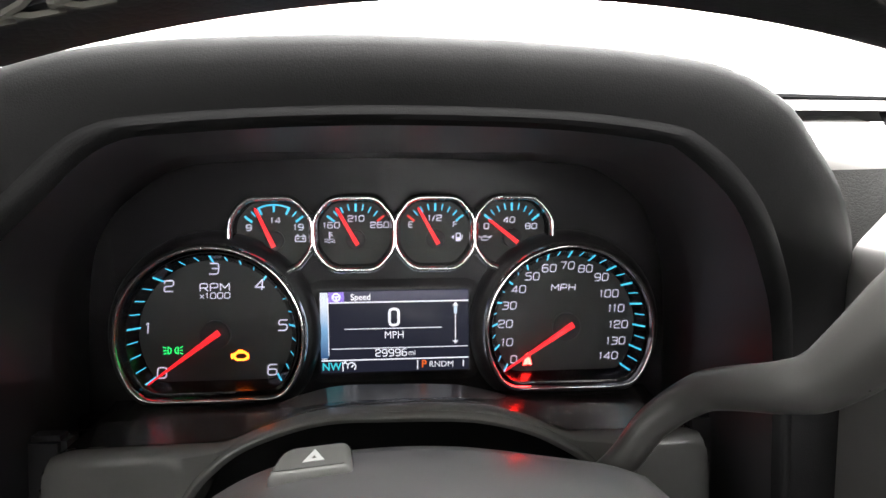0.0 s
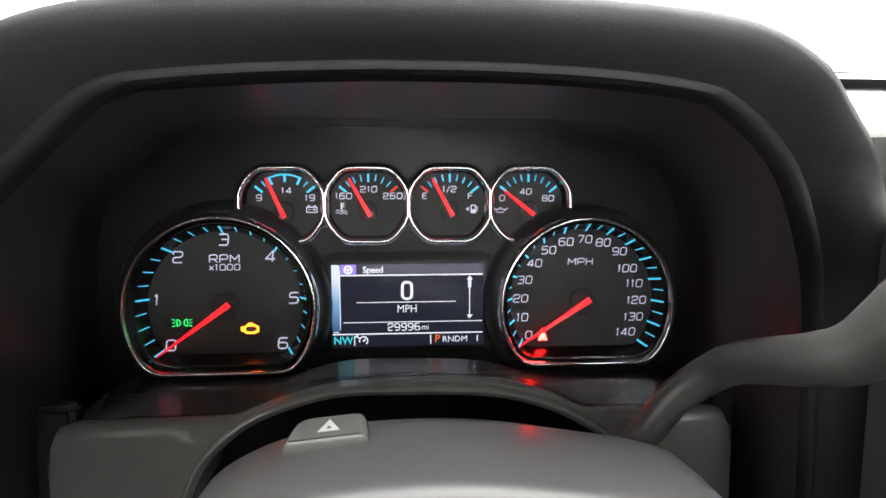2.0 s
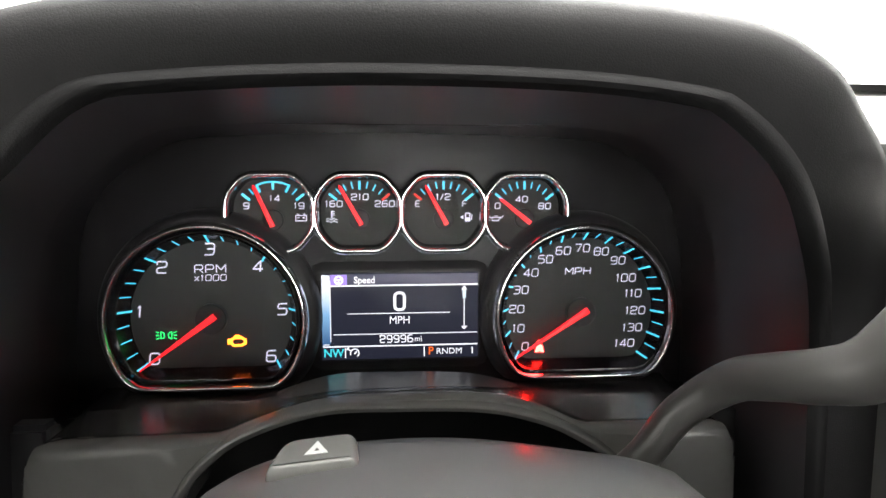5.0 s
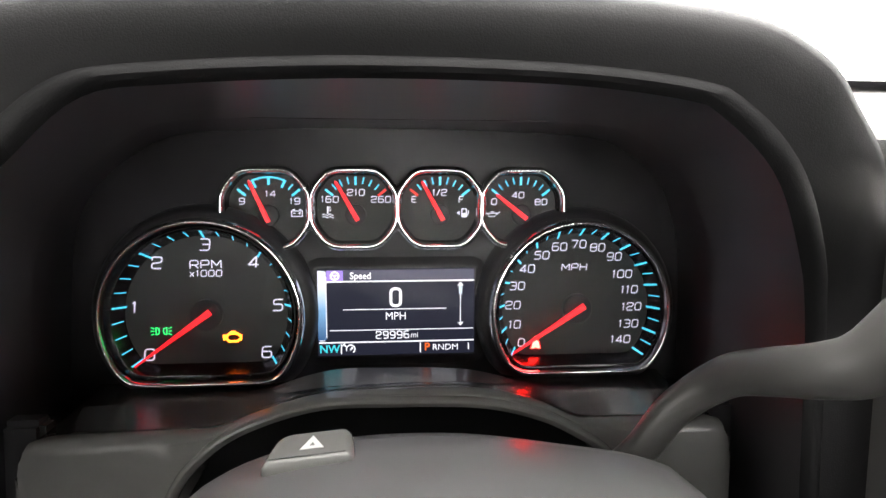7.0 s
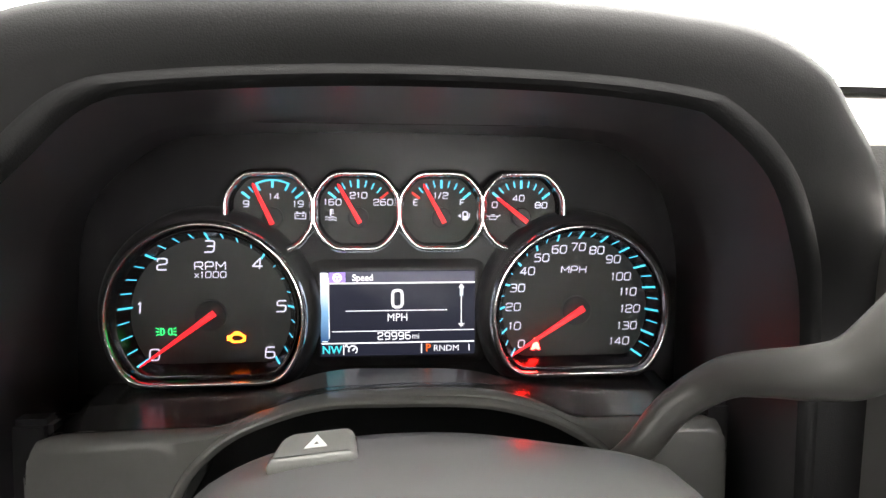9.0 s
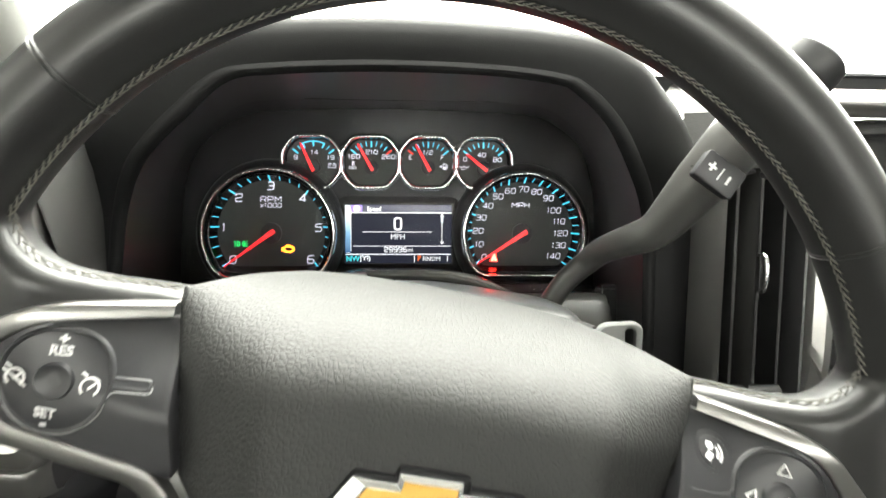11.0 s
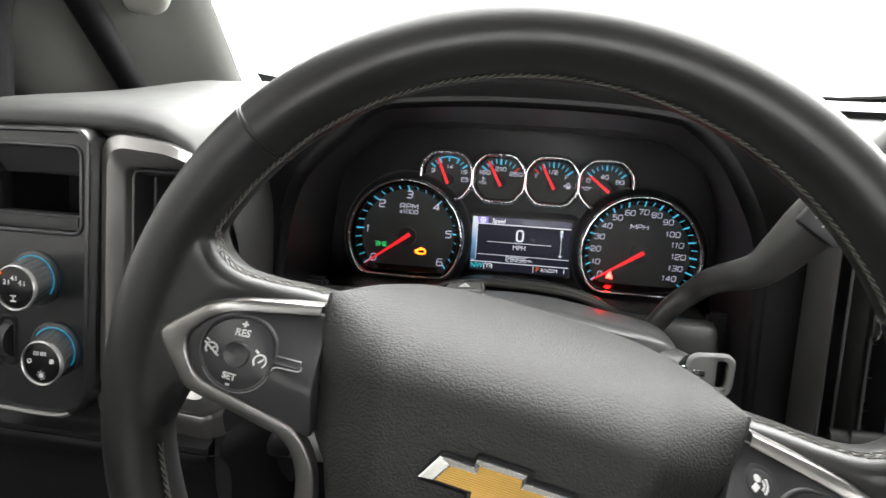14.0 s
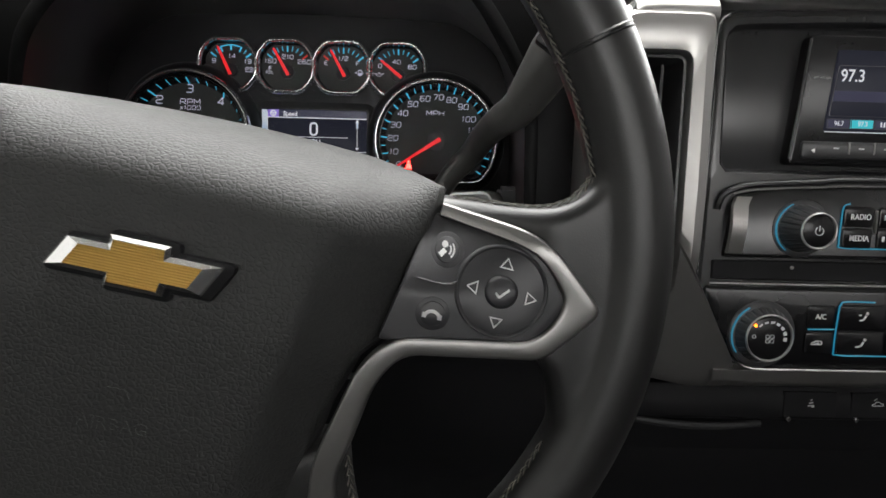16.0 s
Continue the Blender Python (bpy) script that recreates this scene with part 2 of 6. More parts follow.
def grid(rows, ring=False, caps=False, loop=False):
    """A skin over rows of points; ring: each row closes on itself; loop: the last row meets the first."""
    bm = bmesh.new()
    vs = [[bm.verts.new(p) for p in r] for r in rows]
    n = len(rows[0])
    for i in range(len(rows) if loop else len(rows) - 1):
        a, b = vs[i], vs[(i + 1) % len(vs)]
        for j in range(n if ring else n - 1):
            k = (j + 1) % n
            bm.faces.new((a[j], a[k], b[k], b[j]))
    if caps:
        bm.faces.new(vs[0])
        bm.faces.new(list(reversed(vs[-1])))
    return bm


def merge(*bms):
    out = bms[0]
    for b in bms[1:]:
        me = bpy.data.meshes.new("tmp")
        b.to_mesh(me)
        b.free()
        out.from_mesh(me)
        bpy.data.meshes.remove(me)
    return out


def curve(points, n, closed=False):
    """Catmull-Rom through points, n steps a span; points may be 2D or 3D."""
    P = [Vector(p) for p in points]
    out = []
    m = len(P)
    for i in range(m if closed else m - 1):
        if closed:
            a, b, c, d = P[i - 1], P[i], P[(i + 1) % m], P[(i + 2) % m]
        else:
            a, b, c, d = P[max(i - 1, 0)], P[i], P[i + 1], P[min(i + 2, m - 1)]
        for k in range(n):
            t = k / n
            out.append(0.5 * ((2 * b) + (c - a) * t + (2 * a - 5 * b + 4 * c - d) * t * t + (3 * b - a - 3 * c + d) * t ** 3))
    if not closed:
        out.append(P[-1])
    return out


def resample(pts, n, closed=False):
    P = [Vector(p) for p in pts] + ([Vector(pts[0])] if closed else [])
    L = [0.0]
    for a, b in zip(P, P[1:]):
        L.append(L[-1] + (b - a).length)
    out, j = [], 0
    for i in range(n):
        s = L[-1] * i / (n if closed else n - 1)
        while j < len(L) - 2 and L[j + 1] < s:
            j += 1
        f = (s - L[j]) / max(1e-9, L[j + 1] - L[j])
        out.append(P[j].lerp(P[j + 1], min(1, f)))
    return out


def rounded(corners, radius, seg=5):
    """A closed 2D outline with rounded corners; radius: one or one a corner. Anticlockwise."""
    m = len(corners)
    rad = radius if isinstance(radius, (list, tuple)) else [radius] * m
    out = []
    for i in range(m):
        p, a, b = Vector(corners[i]), Vector(corners[i - 1]), Vector(corners[(i + 1) % m])
        u, v = (a - p), (b - p)
        r = min(rad[i], 0.49 * u.length, 0.49 * v.length)
        s, e = p + u.normalized() * r, p + v.normalized() * r
        for k in range(seg + 1):
            t = k / seg
            out.append(s * (1 - t) ** 2 + 2 * p * t * (1 - t) + e * t * t)
    return out


def rect(x0, x1, z0, z1, r, seg=4):
    return rounded([(x0, z0), (x1, z0), (x1, z1), (x0, z1)], r, seg)


def offset(outline, o):
    """The outline moved outwards by o along its normals (inwards: minus)."""
    m = len(outline)
    area = sum(outline[i - 1].x * outline[i].y - outline[i].x * outline[i - 1].y for i in range(m))
    s = 1 if area > 0 else -1
    out = []
    for i in range(m):
        t = (outline[(i + 1) % m] - outline[i - 1])
        nrm = Vector((t.y, -t.x)).normalized() * s
        out.append(outline[i] + nrm * o)
    return out


def band(outline, profile, cap_front=False, cap_back=False):
    """Sweeps a profile of (outward offset, y) round a closed outline in the dial plane."""
    o2 = [Vector(p) for p in outline]
    rows = [[(p.x, y, p.y) for p in offset(o2, o)] for o, y in profile]
    bm = grid(rows, ring=True)
    bm.verts.ensure_lookup_table()
    n = len(o2)
    if cap_front:
        bm.faces.new(bm.verts[:n])
    if cap_back:
        bm.faces.new(bm.verts[-n:])
    return bm


def plate(outline, y0, y1, edge=0.001):
    """A slab in the dial plane, front at y0 with a rounded edge, back at y1."""
    return band(outline, [(-edge, y0), (-0.3 * edge, y0 + 0.3 * edge), (0, y0 + edge), (0, y1)], cap_front=True, cap_back=True)


def box(x0, x1, y0, y1, z0, z1, bevel=0.002, seg=2):
    bm = bmesh.new()
    bmesh.ops.create_cube(bm, size=1)
    bm.transform(Matrix.Translation(((x0 + x1) / 2, (y0 + y1) / 2, (z0 + z1) / 2)) @ Matrix.Diagonal((x1 - x0, y1 - y0, z1 - z0, 1)))
    if bevel:
        bmesh.ops.bevel(bm, geom=bm.edges[:], offset=bevel, segments=seg, affect='EDGES', clamp_overlap=True)
    return bm


def tube(path, radius, segs=12, flat=1.0, closed=False, caps=True):
    """A round bar along 3D points; radius: one or one a point."""
    P = [Vector(p) for p in path]
    m = len(P)
    R = radius if isinstance(radius, (list, tuple)) else [radius] * m
    rows = []
    up = None
    for i in range(m):
        t = (P[(i + 1) % m] - P[i - 1]) if closed else (P[min(i + 1, m - 1)] - P[max(i - 1, 0)])
        t.normalize()
        if up is None:
            up = t.orthogonal().normalized()
        up = (up - t * up.dot(t)).normalized()
        side = t.cross(up)
        rows.append([P[i] + R[i] * (math.cos(a) * up + flat * math.sin(a) * side) for a in (2 * math.pi * k / segs for k in range(segs))])
    return grid(rows, ring=True, caps=caps and not closed, loop=closed)


def disc(cx, cz, r, y0, y1, n=32, edge=0.0006):
    return plate([Vector((cx + r * math.cos(2 * math.pi * k / n), cz + r * math.sin(2 * math.pi * k / n))) for k in range(n)], y0, y1, edge)


def bar(x0, z0, x1, z1, width, y, depth=0.0004):
    """A thin raised line in the dial plane, from one point to another."""
    a, b = Vector((x0, z0)), Vector((x1, z1))
    d = (b - a).normalized()
    s = Vector((-d.y, d.x)) * width / 2
    return plate([a - s, b - s, b + s, a + s], y, y + depth, 0.00005)


def lettering(body, size, x, y, z, sx=1.0, shear=0.0, align='CENTER', spin=0.0, weight=0.0):
    """Raised letters facing the driver, centred on a point of the dial plane."""
    cu = bpy.data.curves.new("letters", 'FONT')
    cu.body, cu.size, cu.align_x, cu.align_y, cu.shear, cu.extrude, cu.offset = body, size, align, 'CENTER', shear, 0.00015, weight
    cu.resolution_u = 3
    ob = bpy.data.objects.new("letters", cu)
    me = bpy.data.meshes.new_from_object(ob)
    bm = bmesh.new()
    bm.from_mesh(me)
    bpy.data.objects.remove(ob)
    bpy.data.meshes.remove(me)
    bpy.data.curves.remove(cu)
    bm.transform(Matrix.Translation((x, y, z)) @ pose(0, 0, 0, 90) @ pose(0, 0, 0, 0, 0, spin) @ Matrix.Diagonal((sx, 1, 1, 1)))
    return bm


def radial(outline, centre, n=120):
    """The outline's points on n rays from a centre inside it, so that two outlines can be joined point by point."""
    c = Vector(centre)
    P = [Vector(p) for p in outline]
    out = []
    for k in range(n):
        a = 2 * math.pi * (k + 0.5) / n
        d = Vector((math.cos(a), math.sin(a)))
        best = None
        for i in range(len(P)):
            p, e = P[i - 1] - c, P[i] - P[i - 1]
            den = d.x * e.y - d.y * e.x
            if abs(den) < 1e-12:
                continue
            t, s = (p.x * e.y - p.y * e.x) / den, (p.x * d.y - p.y * d.x) / den
            if t > 0 and -1e-6 <= s <= 1 + 1e-6 and (best is None or t > best):
                best = t
        out.append(c + d * (best or 0.001))
    return out


def arc(cx, cz, r, a0, a1, n):
    return [Vector((cx + r * math.cos(radians(a0 + (a1 - a0) * k / n)), cz + r * math.sin(radians(a0 + (a1 - a0) * k / n)))) for k in range(n + 1)]


MM = 0.001
GLYPHS = {
    "0": (1, [[(0, 0), (1, 0), (1, 1), (0, 1)]]), "1": (0.5, ["-", [(0.05, 0.80), (0.5, 1), (0.5, 0)]]), "2": (1, ["-", [(0, 0.72), (0, 1), (1, 1), (1, 0.53), (0, 0.44), (0, 0), (1, 0)]]),
    "3": (1, ["-", [(0, 1), (1, 1), (1, 0), (0, 0)], [(0.25, 0.52), (1, 0.52)]]), "4": (1, ["-", [(0.78, 0), (0.78, 1), (0, 0.26), (1.08, 0.26)]]), "5": (1, ["-", [(0.98, 1), (0.04, 1), (0.0, 0.56), (1, 0.58), (1, 0), (0, 0)]]),
    "6": (1, ["-", [(0.95, 1), (0, 1), (0, 0), (1, 0), (1, 0.56), (0, 0.56)]]), "7": (1, ["-", [(0, 1), (1, 1), (0.4, 0)]]), "8": (1, [[(0, 0), (1, 0), (1, 1), (0, 1)], "-", [(0.05, 0.52), (0.95, 0.52)]]),
    "9": (1, ["-", [(0.05, 0), (1, 0), (1, 1), (0, 1), (0, 0.44), (1, 0.44)]]), "R": (1, ["-", [(0, 0), (0, 1), (1, 1), (1, 0.42), (0, 0.42)], [(0.55, 0.42), (1.02, 0)]]), "P": (1, ["-", [(0, 0), (0, 1), (1, 1), (1, 0.42), (0, 0.42)]]),
    "M": (1.15, ["-", [(0, 0), (0, 1), (0.5, 0.35), (1, 1), (1, 0)]]), "H": (1, ["-", [(0, 0), (0, 1)], [(1, 0), (1, 1)], [(0, 0.52), (1, 0.52)]]), "x": (0.75, ["-", [(0, 0), (1, 0.72)], [(0, 0.72), (1, 0)]]),
    "E": (0.85, ["-", [(1, 1), (0, 1), (0, 0), (1, 0)], [(0, 0.52), (0.85, 0.52)]]), "F": (0.85, ["-", [(1, 1), (0, 1), (0, 0)], [(0, 0.5), (0.85, 0.5)]]), "/": (0.5, ["-", [(0, -0.05), (1, 1.05)]]), "N": (1, ["-", [(0, 0), (0, 1), (1, 0), (1, 1)]]), "D": (1, [[(0, 0), (1, 0), (1, 1), (0, 1)]])}


def dial_text(body, h, x, y, z, wide=0.95, stroke=0.15, slant=0.1, gap=0.34, soft=0.26):
    """Square-set dial lettering laid as flat ribbons, centred on a point of the dial plane."""
    widths = [GLYPHS[c][0] * wide for c in body]
    total = sum(widths) + gap * (len(body) - 1)
    pen, bm = -total / 2, bmesh.new()
    for c, w in zip(body, widths):
        closed = True
        for item in GLYPHS[c][1]:
            if item == "-":
                closed = False
                continue
            P = [Vector((a * w, b)) for a, b in item]
            line_ = []
            m = len(P)
            for i in range(m):
                if not closed and i in (0, m - 1):
                    line_.append(P[i])
                    continue
                a, p, b = P[i - 1], P[i], P[(i + 1) % m]
                r = min(soft, 0.45 * (a - p).length, 0.45 * (b - p).length)
                if c in "4M7/1N" :
                    r = min(r, 0.06)
                s, e = p + (a - p).normalized() * r, p + (b - p).normalized() * r
                line_ += [s * (1 - k) ** 2 + 2 * p * k * (1 - k) + e * k * k for k in (0, 0.25, 0.5, 0.75, 1)]
            n = len(line_)
            pairs = []
            for i in range(n):
                t = (line_[(i + 1) % n] - line_[i - 1]) if closed else (line_[min(i + 1, n - 1)] - line_[max(i - 1, 0)])
                t = t.normalized() if t.length > 1e-9 else Vector((1, 0))
                s = Vector((-t.y, t.x)) * stroke / 2
                pairs.append([bm.verts.new((x + h * (pen + q.x + slant * (q.y - 0.5)), y, z + h * (q.y - 0.5))) for q in (line_[i] - s, line_[i] + s)])
            for i in range(n if closed else n - 1):
                j = (i + 1) % n
                bm.faces.new((pairs[i][0], pairs[j][0], pairs[j][1], pairs[i][1]))
        pen += w + gap
    return bm



# ---- the dashboard: hood over the dials, top, lower panels ----
LIP = [(-186, -140), (-184, -65), (-180, -26), (-174, 18), (-163, 39), (-144, 59), (-118, 82), (-87, 87.5), (-17, 91), (62, 90), (112, 85), (128, 79), (152, 56), (164, 24), (169, -8), (171, -78), (172, -140)]
CREST = [(-228, -140), (-227, -65), (-225, -10), (-220, 25), (-207, 51), (-199, 60), (-184, 76), (-168, 89), (-140, 105.5), (-100, 114.5), (-40, 118.5), (0, 119), (52, 117.5), (104, 113.5), (134, 107.5), (158, 94), (174, 79.5), (192, 62), (209, 36), (215, 10), (215, -65), (215, -140)]
BACK = [(-188, -140), (-187, -65), (-185, -26), (-181, 18), (-172, 42), (-155, 60), (-128, 76), (-90, 80), (-17, 82), (62, 81), (116, 78), (138, 70), (160, 52), (171, 24), (175, -8), (176, -78), (176, -140)]


def mix(a, b, f):
    return [p.lerp(q, f) for p, q in zip(a, b)]


def hood_mesh():
    """The hood overhangs: its upper lip stands nearer to the driver than its sides."""
    n = 110
    lip, crest, back = ([v * MM for v in resample(curve(c, 8), n)] for c in (LIP, CREST, BACK))
    reach = [max(0.0, min(1.0, (p.y + 0.02) / 0.085)) for p in lip]
    reach = [w * w * (3 - 2 * w) for w in reach]
    lip = [Vector((-0.008 + (p.x + 0.008) * (1 - 0.14 * w), 0.049 + (p.y - 0.049) * (1 - 0.14 * w) - 0.0015 * w)) for p, w in zip(lip, reach)]
    far = [max(0.0, min(1.0, (p.y - 0.02) / 0.075)) for p in crest]
    def front(f, bulge):
        rows_ = []
        for p, q, w, v in zip(lip, crest, reach, far):
            o = p.lerp(q, f)
            rows_.append((o.x, (-0.1235 - 0.0335 * w) * (1 - f) + (-0.114 - 0.036 * v) * f + bulge, o.y))
        return rows_
    def inner(f, y, share):
        return [(p.lerp(q, f).x, y - 0.0335 * share * w, p.lerp(q, f).y) for p, q, w in zip(back, lip, reach)]
    rows = [inner(0, 0.004, 0), inner(0.5, -0.06, 0.4), inner(0.96, -0.117, 1), front(0, 0.0)]
    rows += [front(f, d) for f, d in ((0.05, -0.0032), (0.10, -0.0042), (0.17, -0.0038), (0.20, -0.0026), (0.24, -0.0030), (0.42, -0.0050), (0.64, -0.0056), (0.82, -0.0042), (0.92, -0.0014), (0.97, 0.0016), (1.0, 0.0060))]
    for side, top, y, up in ((1.008, 1.008, 0.018, 0.003), (1.02, 1.03, 0.044, 0.008), (1.03, 1.075, 0.082, 0.014), (1.045, 1.12, 0.13, 0.019), (1.06, 1.16, 0.18, 0.023), (1.07, 1.18, 0.235, 0.024), (1.07, 1.18, 0.29, 0.016), (1.07, 1.18, 0.34, -0.02)):
        rows.append([(p.x * (side + (top - side) * v), -0.114 - 0.036 * v + y, p.y + up * max(0.0, min(1.0, p.y / 0.09))) for p, v in zip(crest, far)])
    return grid(rows[:4]), grid(rows[3:14]), grid(rows[13:])


dash = thing("dashboard", "black soft-touch truck dashboard with hooded instrument binnacle", "dashboard", (0, 0.1, -0.15), "structure")
tunnel, hood, outer_hood = hood_mesh()
# hood front and top share a skin; their tones carry shade and light
part("binnacle_hood", hood, SHADESKIN, dash, "padded grained hood over the dials, front darkened for shade")
part("hood_top", outer_hood, LITSKIN, dash, "grained hood top, same skin lightened for windscreen light")
part("binnacle_tunnel", tunnel, TUNNEL, dash, "dark inner wall of the hood")


def sheet(x0, x1, profile, nx=2, wave=None):
    """A skin along x from a (y, z) profile."""
    xs = [x0 + (x1 - x0) * i / nx for i in range(nx + 1)]
    return grid([[(x, y, z) for y, z in profile] for x in xs])


# dash top to both sides of the hood
LEFT_TOP = curve([(-0.180, 0.051), (-0.199, 0.0515), (-0.2045, 0.056), (-0.200, 0.0645), (-0.17, 0.074), (-0.05, 0.096), (0.08, 0.125), (0.15, 0.134), (0.24, 0.13)], 5)
rows = []
for x, dz, dy in ((-0.399, -0.20, 0.012), (-0.3985, -0.05, 0.010), (-0.396, -0.012, 0.006), (-0.390, -0.003, 0.002), (-0.380, 0.0, 0.0), (-0.30, 0.0, 0.0), (-0.262, -0.001, 0.0), (-0.240, -0.005, 0.001), (-0.222, -0.014, 0.004), (-0.207, -0.030, 0.010), (-0.198, -0.052, 0.018), (-0.1935, -0.080, 0.026), (-0.192, -0.12, 0.034), (-0.1915, -0.16, 0.04), (-0.189, -0.165, 0.09)):
    rows.append([(x, p.x + dy, p.y + dz * (1.0 if x < -0.3 else max(0.0, 1 - max(0.0, p.x + 0.2) / 0.12))) for p in LEFT_TOP])
part("dash_top", grid(rows[3:]), LITSKIN, dash, "dark grey grained dash top")
# end of the same sheet, in the skin's shaded tone
part("dash_end", grid(rows[:4]), SHADESKIN, dash, "end of the dash in the shaded skin tone")
SHOULDER = curve([(-0.1560, 0.044), (-0.1606, 0.0520), (-0.1596, 0.0590), (-0.150, 0.0672), (-0.11, 0.083), (-0.07, 0.092), (-0.045, 0.0975), (-0.016, 0.107)], 5)
part("dash_shoulder", grid([[(x, p.x + dy, p.y - dz) for p in SHOULDER] for x, dz, dy in ((0.229, 0.020, 0.002), (0.230, 0.010, 0.001), (0.2325, 0.004, 0.0), (0.238, 0.001, 0.0), (0.25, 0.0, 0.0), (0.2850, 0.0, 0.0), (0.2862, 0.0006, 0.001), (0.2865, 0.002, 0.004))]), TRIMSILVER, dash, "satin silver shoulder over the vent")
RIGHT_TOP = curve([(-0.120, 0.0655), (-0.139, 0.0660), (-0.1465, 0.0695), (-0.143, 0.0760), (-0.11, 0.0855), (-0.07, 0.0935), (-0.050, 0.0975)], 5)
part("dash_top", grid([[(x, p.x, p.y) for p in RIGHT_TOP] for x in (0.2850, 0.42, 0.60, 0.95)]), TRIMSILVER, dash, "satin silver brow over the centre stack")
GROOVE = [(-0.0500, 0.0975), (-0.0485, 0.0945), (-0.040, 0.0945), (-0.0385, 0.1085), (-0.0400, 0.1105), (-0.0385, 0.1128), (-0.030, 0.1140), (-0.010, 0.1150)]
part("top_groove", grid([[(x, -0.045 + (q - 0.045 + 0.09) * f + dy * (1 - f), 0.1000 + (z - 0.1000) * f - drop) for q, z in GROOVE] for x, f, dy, drop in ((0.288, 0.10, 0.0, 0.0060), (0.294, 0.35, 0.0, 0.0045), (0.302, 0.75, 0.0, 0.0020), (0.314, 1.0, 0.0, 0.0), (0.60, 1.0, 0.0, 0.0), (0.95, 1.0, 0.0, 0.0))]), BLACK, dash, "dark groove along the dash top")
flank_rows = []
for k in range(9):
    z = -0.13 + 0.2 * k / 8
    lift = max(0.0, z - 0.03)
    flank_rows.append([(x + 0.1 * lift, y_ + 0.15 * lift, z) for x, y_ in ((0.205, -0.100), (0.2115, -0.106), (0.2160, -0.108), (0.2205, -0.112), (0.2240, -0.121), (0.2262, -0.134), (0.2275, -0.148), (0.2285, -0.163))])
# hood side takes the skin's lit tone
part("hood_flank", grid(flank_rows), LITSKIN, dash, "grained hood side by the vent, lightened for windscreen light")
FAR_TOP = curve([(-0.030, 0.1085), (-0.010, 0.1135), (0.02, 0.119), (0.15, 0.142), (0.34, 0.148)], 5)
part("upper_pad", sheet(0.205, 0.95, [(p.x, p.y) for p in FAR_TOP], 3), LITSKIN, dash, "dark grey grained pad before the windscreen")
part("rear_pad", sheet(-0.26, 0.26, [(0.10, 0.11), (0.18, 0.135), (0.34, 0.145)], 2), LITSKIN, dash)

# knee panel under the dash
KNEE = curve([(-0.10, -0.150), (-0.115, -0.165), (-0.10, -0.19), (-0.08, -0.28), (0.02, -0.42)], 5)
part("knee_panel", grid([[(x, p.x + dy, p.y - dz) for p in KNEE] for x, dy, dz in ((-0.40, -0.085, 0.012), (-0.215, -0.085, 0.012), (-0.205, -0.080, 0.012), (-0.196, -0.060, 0.012), (-0.188, -0.030, 0.011), (-0.180, -0.004, 0.010), (-0.170, 0.005, 0.010), (0.26, 0.005, 0.010))]), BLACK, dash, "black lower dash panel")
part("knee_panel", sheet(0.26, 0.95, [(p.x + 0.05, p.y - 0.085) for p in KNEE], 2), BLACK, dash, "black lower dash panel")
POCKET = rounded([Vector(q) * MM for q in ((-176, -171), (-84, -171), (-84, -112), (-174, -112))], [16 * MM, 6 * MM, 6 * MM, 8 * MM], 6)
part("bracket_pocket", band(POCKET, [(0.004, -0.110), (0.001, -0.119), (-0.002, -0.118), (-0.004, -0.08)], cap_back=True), BLACK, dash, "black open pocket under the dials")
# bright metal stands in for the highlight on the glossy lip
part("pocket_lip", tube(curve([(-0.159, -0.108, -0.1535), (-0.150, -0.114, -0.1545), (-0.12, -0.116, -0.1550), (-0.090, -0.116, -0.1552)], 5), 0.0042, 12), TABMETAL, dash, "rounded pocket lip, bright metal for its highlight")
BOLSTER = curve([(-0.085, -0.171), (-0.112, -0.1725), (-0.124, -0.176), (-0.129, -0.185), (-0.129, -0.196), (-0.122, -0.205), (-0.09, -0.210), (-0.04, -0.212)], 5)
# one panel: grey where lit, dark material where it turns into shade
part("knee_bolster", grid([[(x + (0.45 * (p.y + 0.172) if x < -0.13 else 0), p.x, p.y) for p in BOLSTER] for x in (-0.158, -0.155, -0.12, -0.07, 0.05)]), BOLSTERLIT, dash, "rounded panel under the column, grey for the light on it")
part("bolster_side", grid([[(x + (0.45 * (p.y + 0.172) if x > -0.175 else 0.2 * (p.y + 0.172)), p.x + dy, p.y) for p in BOLSTER] for x, dy in ((-0.1584, 0.0004), (-0.165, 0.0), (-0.174, -0.001), (-0.183, -0.003), (-0.191, -0.006), (-0.197, -0.012))]), BACKING, dash, "same rounded panel carried on, coloured dark for shade")
# added sheet hides what lies behind, dark like the unlit cavity
part("side_cheek", grid([[(x, y_ + dy, z) for z, dy in ((-0.106, 0.012), (-0.108, 0.004), (-0.115, 0.0), (-0.150, 0.0), (-0.176, 0.0), (-0.200, 0.003), (-0.225, 0.012), (-0.26, 0.035), (-0.32, 0.08))] for x, y_ in ((-0.1755, -0.110), (-0.1765, -0.1165), (-0.1805, -0.1205), (-0.188, -0.128), (-0.1945, -0.141), (-0.1985, -0.158), (-0.2005, -0.18), (-0.201, -0.192))]), BACKING, dash, "added dark sheet over the unlit cavity by the pocket")

# dial bezel: the lower front with its arch over the column, and the shelf behind it
TOPLINE = [(-171, -82), (-170, -71.5), (-165.5, -66.2), (-150, -65.6), (-100, -65.0), (-86, -63.8), (-66.8, -56.5), (-39, -49.2), (-2.7, -47.6), (37, -48.4), (64, -54.2), (84, -63.5), (95, -66), (140, -66), (157, -66.4), (161.5, -71.5), (162.5, -82)]
